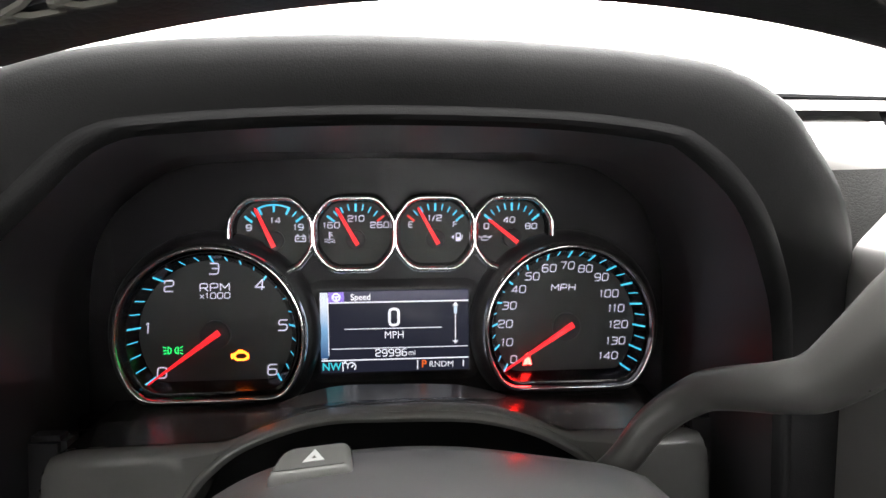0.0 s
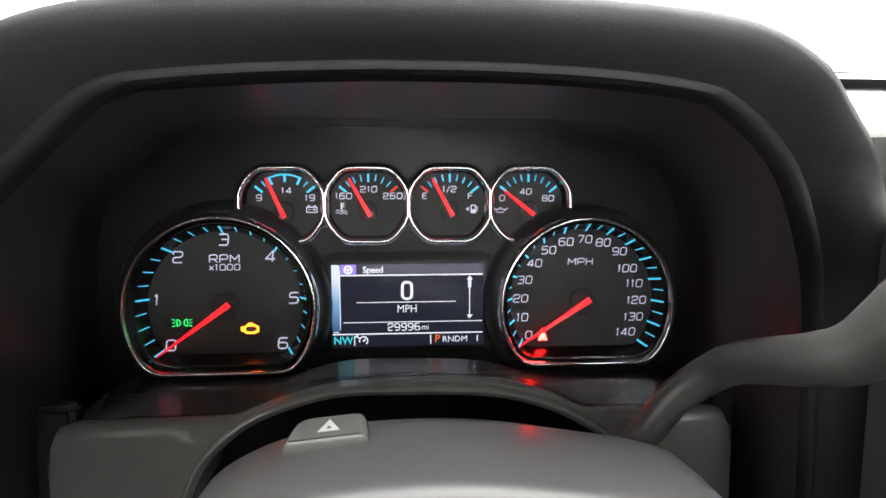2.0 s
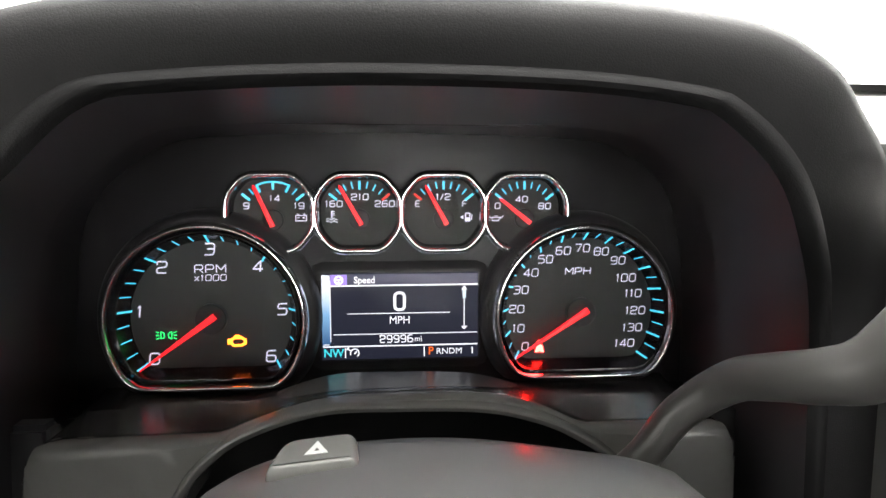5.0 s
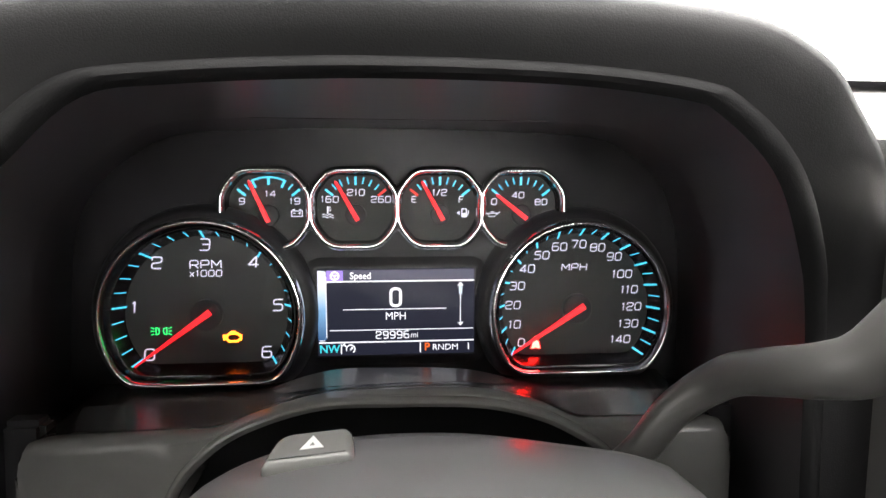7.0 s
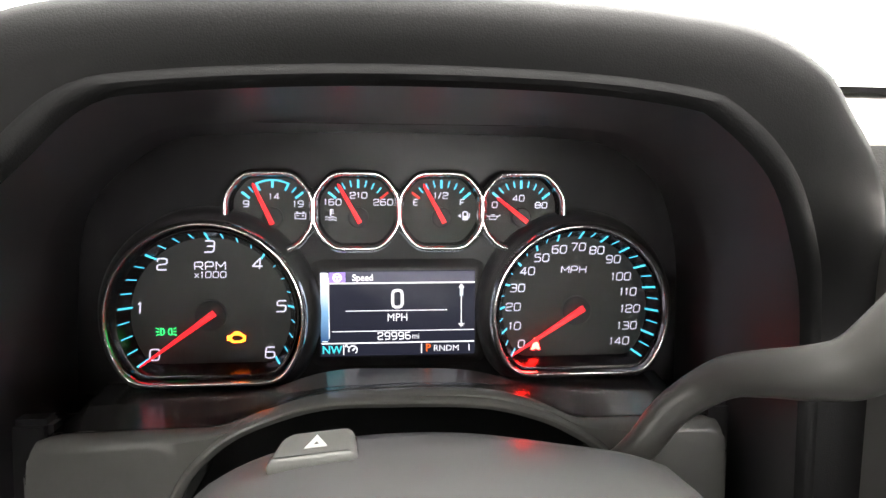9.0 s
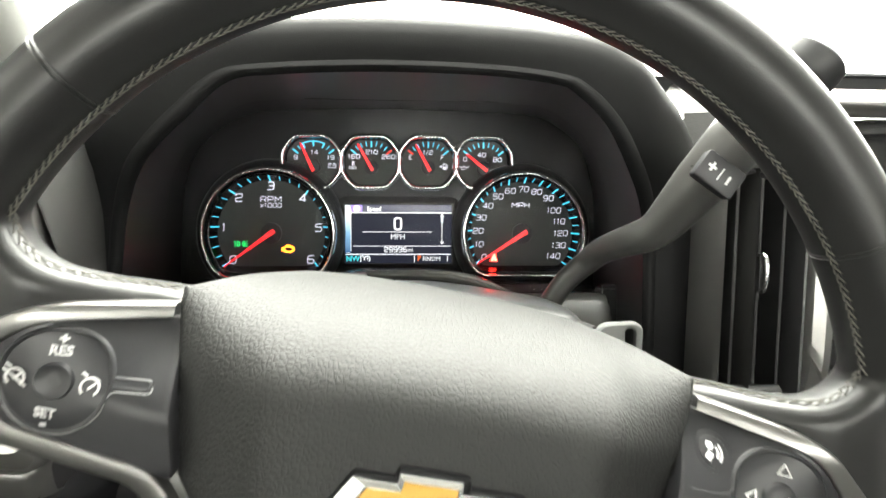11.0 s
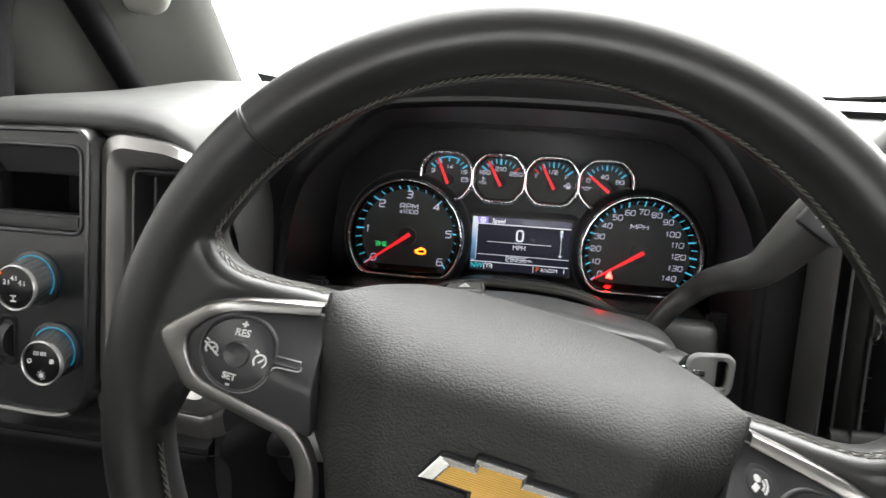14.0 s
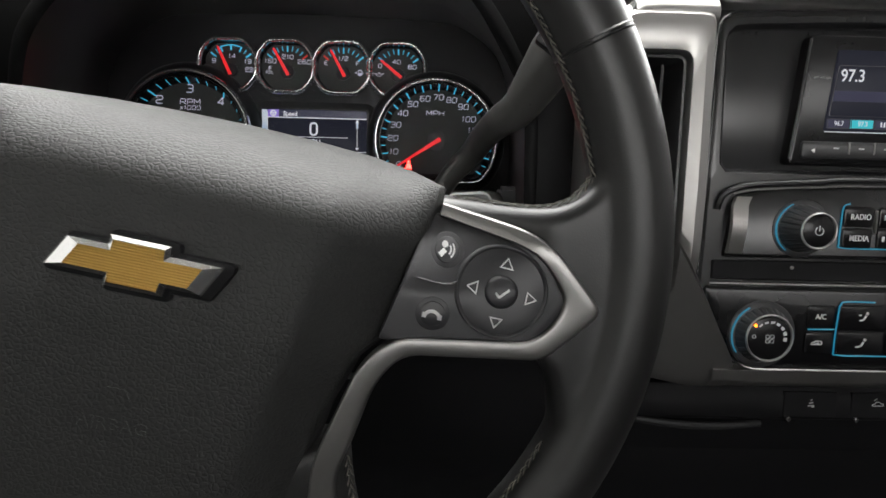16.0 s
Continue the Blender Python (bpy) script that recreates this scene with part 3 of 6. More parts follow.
top2 = [v * MM for v in resample(curve(TOPLINE, 6), 70)]
ARCH = [(-171, -125), (-140, -125), (-112, -118), (-101, -91), (-90, -77), (-72, -64.5), (-39, -54.5), (-2.7, -53.8), (37, -55.5), (64, -62), (81, -70), (96, -80), (108, -95), (116, -118), (135, -125), (162.5, -125)]
arch2 = [v * MM for v in resample(curve(ARCH, 6), 70)]
def line(o, y_, dz=0.0):
    return [(p.x, y_, p.y + dz) for p in o]


flat = [Vector((p.x, -0.0655)) for p in top2]
part("dial_shelf", grid([line(flat, 0.002), line(mix(flat, top2, 0.5), -0.036, -0.001), line(top2, -0.064, -0.001), line(top2, -0.0695, -0.0006)]), SHELF, dash, "satin black shelf below the dials")
part("lower_bezel", grid([line(top2, -0.0695, -0.0010), line(top2, -0.0770, 0.0003), line(top2, -0.0800, 0.0), line(top2, -0.0820, -0.0010), line(top2, -0.0832, -0.0028), line(mix(top2, arch2, 0.10), -0.0836)] + [line(mix(top2, arch2, f), -0.0838) for f in (0.4, 0.85)] + [line(arch2, -0.080), line(arch2, -0.02)]), BEZEL, dash, "satin black dial surround with an arch over the column")
for end, way in ((0, -1), (-1, 1)):
    p, q = top2[end], arch2[end]
    part("bezel_end", grid([[(p.x + way * dx, y_, p.y), (q.x + way * dx, y_, q.y)] for dx, y_ in ((0.0, -0.0834), (0.0012, -0.0826), (0.0018, -0.0805), (0.0020, -0.06), (0.0020, 0.0))]), BEZEL, dash, "rounded end of the dial surround")
leg = [v * MM for v in resample(curve(ARCH[2:14], 6), 60)]
tang = [(leg[min(i + 1, 59)] - leg[max(i - 1, 0)]).normalized() for i in range(60)]
part("arch_rim", grid([[(p.x - u.y * d, y_, p.y + u.x * d) for p, u in zip(leg, tang)] for d, y_ in ((0.0, -0.05), (0.0, -0.0840), (0.0005, -0.0858), (0.0016, -0.0872), (0.0032, -0.0880), (0.0042, -0.0876), (0.0050, -0.0862), (0.0054, -0.0840), (0.0055, -0.078))]), BEZEL, dash, "raised rounded rim along the arch")
for x0, x1 in ((-0.196, -0.168), (0.159, 0.186)):
    part("side_filler", box(x0, x1, -0.066, -0.052, -0.135, -0.062, 0.003), TUNNEL, dash, "dark panel beside the dial surround")
# black box stands in for the unlit space behind the arch
part("column_shade_box", box(-0.19, 0.18, -0.012, 0.0, -0.16, -0.071, 0), BLACK, dash)

# ---- instrument cluster ----
cluster = thing("instrument_cluster", "lit truck instrument cluster with chrome-ringed dials", "instrument panel", (0, 0, 0))
back = [Vector((-0.20, -0.085)), Vector((0.19, -0.085)), Vector((0.19, 0.10)), Vector((-0.20, 0.10))]
part("backing_panel", plate(rounded(back, 0.01), 0.0025, 0.008), BACKING, cluster, "gloss black panel behind the dials")


def big_outline(cx, grow=1.0):
    pts = [p for p in arc(cx, -25 * MM, 53 * grow * MM, -42.8, 222.8, 60)]
    o = resample(pts, 120, True)
    for _ in range(10):
        o = [(o[i - 1] + o[i] * 2 + o[(i + 1) % len(o)]) / 4 for i in range(len(o))]
    return o


def small_outline(cx):
    h = [(24.3, -9), (24.3, 9), (14.0, 21.6), (-14.0, 21.6), (-24.3, 9), (-24.3, -9), (-14.0, -21.6), (14.0, -21.6)]
    o = resample([Vector((cx, 36 * MM)) + p for p in rounded([Vector(q) * MM for q in h], [6 * MM, 6 * MM, 6 * MM, 6 * MM, 6 * MM, 6 * MM, 6 * MM, 6 * MM], 4)], 110, True)
    return o


def clear_of_dials(o, r):
    """The outline pushed out of the two large dials' housings."""
    for big in (Vector((-109, -25)) * MM, Vector((109, -25)) * MM):
        o = [big + (p - big).normalized() * max((p - big).length, r) for p in o]
    return o


def open_band(o, profile, r):
    """A band along that run of the outline which stays outside the large dials' housings."""
    far = [min((p - Vector((s * 109 * MM, -25 * MM))).length for s in (-1, 1)) > r for p in o]
    if all(far):
        return band(o, profile)
    n = len(o)
    first = next(i for i in range(n) if far[i] and not far[i - 1])
    run = []
    while far[(first + len(run)) % n] and len(run) < n:
        run.append((first + len(run)) % n)
    return grid([[((q := offset(o, d))[i].x, y_, q[i].y) for i in run] for d, y_ in profile])


def tick_on_cone(cx, cz, ang, r0, r1, w):
    a = radians(ang)
    u, s = Vector((math.cos(a), math.sin(a))), Vector((-math.sin(a), math.cos(a))) * w / 2
    def at(r, side):
        y = -0.0016 - 0.012 * (r - 45.5 * MM) / (5 * MM) if r > 45.5 * MM else -0.0016
        p = Vector((cx, cz)) + u * r + s * side
        return (p.x, y, p.y)
    bm = bmesh.new()
    q = [bm.verts.new(at(r, sd)) for r, sd in ((r0, -1), (r1, -1), (r1, 1), (r0, 1))]
    f = bm.faces.new(q)
    ex = bmesh.ops.extrude_face_region(bm, geom=[f])
    bmesh.ops.translate(bm, verts=[v for v in ex["geom"] if isinstance(v, bmesh.types.BMVert)], vec=(0, -0.0003, 0))
    return bm


def needle_mesh(cx, cz, ang, r0, r1, w0, w1, y):
    a = radians(ang)
    u, s = Vector((math.cos(a), math.sin(a))), Vector((-math.sin(a), math.cos(a)))
    c = Vector((cx, cz))
    o = [c + u * r0 - s * w0 / 2, c + u * r1 - s * w1 / 2, c + u * (r1 + w1) , c + u * r1 + s * w1 / 2, c + u * r0 + s * w0 / 2]
    return plate(o, y, y + 0.0016, 0.0004)


def big_dial(name, label, cx, a0, a1, count, every, numerals, radius_of, needle_angle, word):
    cz = -25 * MM
    o = big_outline(cx)
    outer = big_outline(cx, 1.046) if cx < 0 else big_outline(cx - 0.0006, 1.014)
    dial = part(name, band(o, [(-7 * MM, -0.0004), (-7 * MM, 0.001), (-3 * MM, 0.001)], cap_front=True), FACE, cluster, label)
    part("housing", band(outer, [(1.7 * MM, -0.0086), (3.6 * MM, -0.0082), (6 * MM, -0.0066), (8 * MM, -0.002), (8.6 * MM, 0.003)]), BACKING, dial, "black raised dial housing")
    part("ring_wall", band(outer, [(-3.9 * MM, -0.0085), (-1.9 * MM, -0.0130)]), WALLGLOSS, dial, "polished black wall inside the ring")
    part("tick_ring", band(o, [(-7.2 * MM, -0.0006), (-3.2 * MM, -0.0112), (-2.0 * MM, -0.0114)]), GLOSS, dial, "sloping black scale ring")
    part("chrome_ring", band(outer, [(-2.0 * MM, -0.012), (-1.75 * MM, -0.0163), (-1.4 * MM, -0.0169), (-0.9 * MM, -0.0171), (-0.2 * MM, -0.0169), (0.6 * MM, -0.0163), (1.4 * MM, -0.0148), (1.9 * MM, -0.0120), (2.2 * MM, -0.0085), (2.2 * MM, -0.006)]), RINGS, dial, "polished chrome ring")
    for i in range(count + 1):
        ang = a0 + (a1 - a0) * i / count
        major = i % every == 0
        part("tick", tick_on_cone(cx, cz, ang, (44.2 if major else 45.8) * MM, 49.0 * MM, (1.15 if major else 0.65) * MM), CYAN, dial, smooth=False)
    for body, ang in numerals:
        r = radius_of(body) * MM
        size = (6.5 if word == "RPM" else 4.6) * MM
        part("numeral", dial_text(body, size, cx + r * math.cos(radians(ang)), -0.0009, cz + r * math.sin(radians(ang)), 0.82 if word == "RPM" else 0.80, stroke=0.13, gap=0.30), WHITE, dial, smooth=False)
    cap = part("needle_hub", band([Vector(p) for p in arc(cx, cz, 9 * MM, 0, 352.5, 47)], [(0, -0.001), (0, -0.0045), (-0.6 * MM, -0.0052), (-3 * MM, -0.0052)], cap_back=True), BACKING, dial, "black round needle hub")
    part("needle", needle_mesh(cx, cz, needle_angle, -4 * MM, 48.5 * MM, 3.8 * MM, 0.8 * MM, -0.0085), RED, dial, "glowing red pointer")
    y = -0.0009
    if word == "RPM":
        part("dial_word", dial_text("RPM", 4.5 * MM, cx, y, 4.0 * MM, 1.0, 0.15, 0.0), WHITE, dial, smooth=False)
        part("dial_word", dial_text("x1000", 3.4 * MM, cx, y, -1.2 * MM, 0.9, 0.16, 0.08), WHITE, dial, smooth=False)
    else:
        part("dial_word", dial_text("MPH", 4.0 * MM, cx - 1.5 * MM, y, 0.0, 1.0, 0.15, 0.08), WHITE, dial, smooth=False)
    part("lower_step", plate(rect(cx - 36 * MM, cx + 36 * MM, -60 * MM, -54.5 * MM, 3 * MM), -0.0022, 0.0, 0.0008), FACE, dial)
    return dial


TX, SX = -109 * MM, 109 * MM
tach = big_dial("tachometer", "dark round rev counter dial marked 0 to 6", TX, 215, -35, 24, 4, [(str(i), 215 - 250 / 6 * i) for i in range(7)], lambda b: 40.3, 216, "RPM")
speed = big_dial("speedometer", "dark round speed dial marked 0 to 140", SX, 212, -35, 28, 2, [(str(i), 212 - 247 / 140 * i) for i in range(0, 150, 10)], lambda b: {1: 39.5, 2: 39.0, 3: 35.2}[len(b)], 213, "MPH")

# warning lights: side lamps, engine, seat belt
y = -0.0009
lamp = []
for s in (-1, 1):
    cx, cz = -135 * MM + s * 2.1 * MM, -34.5 * MM
    lamp.append(band([Vector((cx + s * a * MM, cz + b * MM)) for a, b in ((1.3, -2.3), (0.2, -2.2), (-0.8, -1.5), (-1.2, 0), (-0.8, 1.5), (0.2, 2.2), (1.3, 2.3))][::-s], [(0, y), (-0.5 * MM, y), (-0.5 * MM, y + 0.0003), (0, y + 0.0003)]))
    for k in (-1, 0, 1):
        lamp.append(bar(cx + s * 2.1 * MM, cz + k * 1.5 * MM, cx + s * 4.0 * MM, cz + k * 2.3 * MM, 0.45 * MM, y))
lamp = merge(*lamp)
lamp.transform(Matrix.Translation((-0.135, 0, -0.0345)) @ Matrix.Diagonal((0.95, 1, 0.98, 1)) @ Matrix.Translation((0.135, 0, 0.0345)))
part("side_lamp_light", lamp, TELL_GREEN, tach, "green lit side lamp symbol", smooth=False)
ex, ez = -95 * MM, -39 * MM
eng = rounded([Vector((ex + a * MM, ez + b * MM)) for a, b in ((-2.6, -2.6), (2.6, -2.6), (3.4, -1.6), (4.6, -1.6), (4.6, 1.4), (3.6, 1.4), (2.8, 2.5), (-2.2, 2.5), (-3.2, 1.4), (-4.0, 1.4), (-4.0, -1.4), (-3.4, -1.4))], 0.3 * MM, 2)
part("engine_light", merge(band(eng, [(0.2 * MM, y), (-0.75 * MM, y), (-0.75 * MM, y + 0.0003), (0.2 * MM, y + 0.0003)]), bar(ex - 5.2 * MM, ez - 1.5 * MM, ex - 5.2 * MM, ez + 1.5 * MM, 0.8 * MM, y), bar(ex - 5.4 * MM, ez, ex - 4 * MM, ez, 0.9 * MM, y), bar(ex - 1.6 * MM, ez + 3.3 * MM, ex + 1.4 * MM, ez + 3.3 * MM, 0.7 * MM, y)), TELL_AMBER, tach, "amber lit engine symbol", smooth=False)
bx, bz = 84.5 * MM, -46.5 * MM
belt = rounded([Vector((bx + a * MM, bz + b * MM)) for a, b in ((-3.0, -3.2), (-1.3, -3.4), (0, -2.5), (1.3, -3.4), (3.0, -3.2), (2.2, -1.4), (1.7, 0.9), (0.8, 1.5), (-0.8, 1.5), (-1.7, 0.9), (-2.2, -1.4))], 0.3 * MM, 2)
part("seat_belt_light", merge(plate(belt, y, y + 0.0003, 0.0001), disc(bx, bz + 3.0 * MM, 1.25 * MM, y, y + 0.0003, 12, 0.0001)), TELL_RED, speed, "red lit seat belt symbol", smooth=False)

SMALL = [("voltmeter", -73.2, [("9", -14.5, 40.0), ("14", 1.5, 44.3), ("19", 15.2, 40.0)], (-9.2, 50.5), (0.8, 28.2)),
         ("temperature_gauge", -24, [("160", -14.2, 41), ("210", 0.8, 45), ("260", 15.2, 41)], (-10.2, 50.5), (1.8, 29)),
         ("fuel_gauge", 25, [("E", -14.6, 41), ("1/2", 0.4, 45), ("F", 13.2, 41)], (-9.6, 50.5), (2.2, 29)),
         ("oil_pressure_gauge", 73.2, [("0", -15.4, 39.6), ("40", -1.0, 43.5), ("80", 13.0, 39.4)], (-13.8, 43.3), (3.6, 29.5))]
for gi, (name, gx, words, tip, tail) in enumerate(SMALL):
    cx = gx * MM
    o = small_outline(cx)
    dial = part(name, band(clear_of_dials(offset(o, -2.6 * MM), 58 * MM), [(0, -0.0004), (0, 0.001), (0.4 * MM, 0.001)], cap_front=True), FACE, cluster, "small dark eight-sided gauge in a chrome rim")
    part("chrome_ring", open_band(o, [(-1.6 * MM, -0.0070), (-1.5 * MM, -0.0098), (-1.1 * MM, -0.0108), (-0.5 * MM, -0.0114), (0.2 * MM, -0.0115), (1.1 * MM, -0.0110), (2.0 * MM, -0.0099), (2.7 * MM, -0.0084), (3.0 * MM, -0.006), (3.0 * MM, 0.002)], 60 * MM), RINGS, dial, "polished chrome rim")
    part("inner_wall", open_band(o, [(-2.7 * MM, 0.0), (-1.35 * MM, -0.0086)], 60 * MM), GLOSS, dial, "gloss black inner wall")
    hub = (cx + 0.6 * MM, 33 * MM)
    for k in range(9):
        ang = 141 - 12.8 * k
        major = k in (0, 4, 8) or (gi == 0 and k in (2, 6))
        if gi == 0 and k in (3, 5):
            continue
        red = (gi == 1 and k == 8) or (gi == 2 and k == 0)
        r0, r1 = (16.6 if major else 17.6), (22.4 if k in (0, 8) else 21.6)
        u = (math.cos(radians(ang)), math.sin(radians(ang)))
        part("tick", bar(hub[0] + u[0] * r0 * MM, hub[1] + u[1] * r0 * MM * 0.98, hub[0] + u[0] * r1 * MM, hub[1] + u[1] * r1 * MM * 0.98, (1.3 if major else 0.75) * MM, -0.0011), REDTICK if red else CYAN, dial, smooth=False)
    if gi == 0:
        a1_, a2_ = arc(hub[0], hub[1], 21.2 * MM, 116, 64, 12), arc(hub[0], hub[1], 20.2 * MM, 116, 64, 12)
        part("normal_range", plate(a2_ + a1_[::-1], -0.0011, -0.0007, 0.00005), CYAN, dial, smooth=False)
    for body, dx, dz in words:
        part("numeral", dial_text(body, 3.4 * MM, cx + dx * MM, -0.0009, dz * MM, 0.86, 0.15, 0.06), WHITE, dial, smooth=False)
    part("needle_hub", band([Vector(p) for p in arc(hub[0], hub[1] - 1 * MM, 6 * MM, 0, 350, 35)], [(0, -0.0006), (0, -0.003), (-0.6 * MM, -0.0035)], cap_back=True), BACKING, dial)
    d = Vector((cx + tip[0] * MM, tip[1] * MM)) - Vector((cx + tail[0] * MM, tail[1] * MM))
    part("needle", needle_mesh(cx + tail[0] * MM, tail[1] * MM, math.degrees(math.atan2(d.y, d.x)), 0, d.length, 2.6 * MM, 1.6 * MM, -0.006), RED, dial, "glowing red pointer")
    # small symbols under the scale
    ix, iz = [(-57, 33), (-39.5, 33.5), (40, 33), (57, 32)][gi]
    ix, iz, yy = ix * MM, iz * MM, -0.0009
    if gi == 0:
        sy = merge(band(rect(ix - 3.3 * MM, ix + 3.3 * MM, iz - 2 * MM, iz + 1.6 * MM, 0.2 * MM, 1), [(0, yy), (-0.5 * MM, yy), (-0.5 * MM, yy + 0.0003), (0, yy + 0.0003)]), bar(ix - 2.4 * MM, iz + 2.1 * MM, ix - 1.2 * MM, iz + 2.1 * MM, 0.6 * MM, yy), bar(ix + 1.2 * MM, iz + 2.1 * MM, ix + 2.4 * MM, iz + 2.1 * MM, 0.6 * MM, yy), bar(ix - 2.2 * MM, iz, ix - 0.8 * MM, iz, 0.4 * MM, yy), bar(ix + 0.8 * MM, iz, ix + 2.2 * MM, iz, 0.4 * MM, yy), bar(ix + 1.5 * MM, iz - 0.7 * MM, ix + 1.5 * MM, iz + 0.7 * MM, 0.4 * MM, yy))
    elif gi == 1:
        sy = merge(bar(ix, iz - 0.8 * MM, ix, iz + 3.4 * MM, 0.8 * MM, yy), *[bar(ix, iz + k * MM, ix + 1.8 * MM, iz + k * MM, 0.4 * MM, yy) for k in (1.0, 2.0, 3.0)], *[bar(ix + a * MM, iz + b * MM, ix + (a + 1.6) * MM, iz + (b + c) * MM, 0.45 * MM, yy) for b in (-1.4, -2.8) for a, c in ((-3.2, 0.5), (-1.4, -0.5), (0.2, 0.5), (1.8, -0.5))])
    elif gi == 2:
        sy = merge(band(rect(ix - 1.6 * MM, ix + 1.6 * MM, iz - 2.6 * MM, iz + 2.6 * MM, 0.4 * MM, 1), [(0, yy), (-0.6 * MM, yy), (-0.6 * MM, yy + 0.0003), (0, yy + 0.0003)]), plate(rect(ix - 1.6 * MM, ix + 1.6 * MM, iz - 2.6 * MM, iz - 0.2 * MM, 0.3 * MM, 1), yy, yy + 0.0003, 0.00005), bar(ix + 2.2 * MM, iz - 1.6 * MM, ix + 2.6 * MM, iz + 1.4 * MM, 0.5 * MM, yy), plate([Vector((ix - 4.6 * MM, iz)), Vector((ix - 2.6 * MM, iz - 1.2 * MM)), Vector((ix - 2.6 * MM, iz + 1.2 * MM))], yy, yy + 0.0003, 0.00005))
    else:
        sy = merge(band([Vector((ix + a * MM, iz + b * MM)) for a, b in ((-2.4, -1.4), (1.6, -1.4), (2.6, 1.0), (-2.4, 1.0))], [(0, yy), (-0.5 * MM, yy), (-0.5 * MM, yy + 0.0003), (0, yy + 0.0003)]), bar(ix + 2.2 * MM, iz, ix + 4.4 * MM, iz + 1.6 * MM, 0.5 * MM, yy), bar(ix - 4.2 * MM, iz + 1.2 * MM, ix - 2.4 * MM, iz + 0.2 * MM, 0.5 * MM, yy), bar(ix - 1 * MM, iz + 1.6 * MM, ix + 0.8 * MM, iz + 1.6 * MM, 0.5 * MM, yy))
    part("symbol", sy, WHITE, dial, smooth=False)

# the colour display between the dials
disp = part("display", plate(rect(-46.5 * MM, 46.5 * MM, -51.5 * MM, 0, 0.6 * MM, 1), -0.0005, 0.002, 0.0002), LCD, cluster, "small lit colour display")
part("display_bezel", band(rect(-47 * MM, 47 * MM, -52 * MM, 0.5 * MM, 1 * MM, 2), [(0, 0.0), (0, -0.0006), (0.6 * MM, -0.0007), (3.0 * MM, -0.0002), (7 * MM, 0.003)]), BACKING, disp, "black display surround")
yl = -0.0008
def lcd(name, bm, mat):
    part(name, bm, mat, disp, smooth=False)
def lrect(x0, x1, z0, z1, y=yl):
    return plate([Vector((x0 * MM, z0 * MM)), Vector((x1 * MM, z0 * MM)), Vector((x1 * MM, z1 * MM)), Vector((x0 * MM, z1 * MM))], y, y + 0.0003, 0.00003)
lcd("header_band", lrect(-41, 46.2, -6.8, -0.4, -0.0006), LCD_BAND)
lcd("side_band", plate(rounded([Vector((-46.2, -42.5)) * MM, Vector((-41.4, -42.5)) * MM, Vector((-41.4, -0.8)) * MM, Vector((-46.2, -0.6)) * MM], [0.3 * MM, 1.6 * MM, 1.2 * MM, 0.3 * MM], 4), yl, yl + 0.0003, 0.00003), BAND)
lcd("band_edge", merge(bar(-0.0413, -0.0405, -0.0413, -0.004, 0.0005, yl - 0.0003), bar(-0.0455, -0.0423, -0.0422, -0.0423, 0.0005, yl - 0.0003)), LCD_WHITE)
lcd("icon_square", lrect(-41, -31.4, -6.8, -0.6, -0.0009), LCD_PURPLE)
lcd("wheel_symbol", merge(band(arc(-36.2 * MM, -3.7 * MM, 2.8 * MM, 0, 345, 23), [(0, -0.0012), (-1.1 * MM, -0.0012), (-1.1 * MM, -0.001), (0, -0.001)]), bar(-0.0386, -0.0034, -0.0338, -0.0034, 0.0008, -0.0012), bar(-0.0362, -0.006, -0.0362, -0.0034, 0.0009, -0.0012)), LCD_WHITE)
lcd("title_word", lettering("Speed", 5.6 * MM, -21.2 * MM, yl, -4.0 * MM, 0.92, weight=0.0001), LCD_WHITE)
lcd("speed_digit", dial_text("0", 10.2 * MM, -0.6 * MM, yl, -16.8 * MM, 0.56, 0.17, 0.0), LCD_WHITE)
lcd("unit_word", lettering("MPH", 6.6 * MM, -0.6 * MM, yl, -28.3 * MM, 0.95), LCD_WHITE)
lcd("odometer", dial_text("29996", 4.2 * MM, -2.6 * MM, yl, -39.4 * MM, 0.68, 0.17, 0.0, 0.3), LCD_WHITE)
lcd("odometer_unit", lettering("mi", 5.0 * MM, 10.4 * MM, yl, -39.8 * MM, 0.95), LCD_WHITE)
lcd("rule", lrect(-41, 46.2, -7.6, -6.7), LCD_WHITE)
lcd("rule", lrect(-31.5, 29.5, -24.2, -23.7), LCD_WHITE)
lcd("rule", lrect(-39.5, 46, -36.6, -36.1), LCD_WHITE)
lcd("rule", lrect(-46, 46.2, -44.0, -43.2), LCD_WHITE)
lcd("rule", lrect(-33.2, -32.5, -50.6, -44.6), LCD_WHITE)
lcd("rule", lrect(13.6, 14.3, -50.6, -44.6), LCD_WHITE)
lcd("slider_line", lrect(37.8, 38.3, -32.5, -10), LCD_WHITE)
lcd("slider_arrow", plate([Vector((36.2, -10.5)) * MM, Vector((40, -10.5)) * MM, Vector((38.1, -7.8)) * MM], yl, yl + 0.0003, 0.00003), LCD_WHITE)
lcd("slider_arrow", plate([Vector((36.2, -32.5)) * MM, Vector((38.1, -34.8)) * MM, Vector((40, -32.5)) * MM], yl, yl + 0.0003, 0.00003), LCD_WHITE)
lcd("slider_grip", lrect(37.1, 39.1, -15.4, -10.6, -0.0009), LCD_PALE)
lcd("compass_word", lettering("NW", 6.7 * MM, -39.7 * MM, yl, -47.6 * MM, 0.98, weight=0.0001), LCD_CYAN)
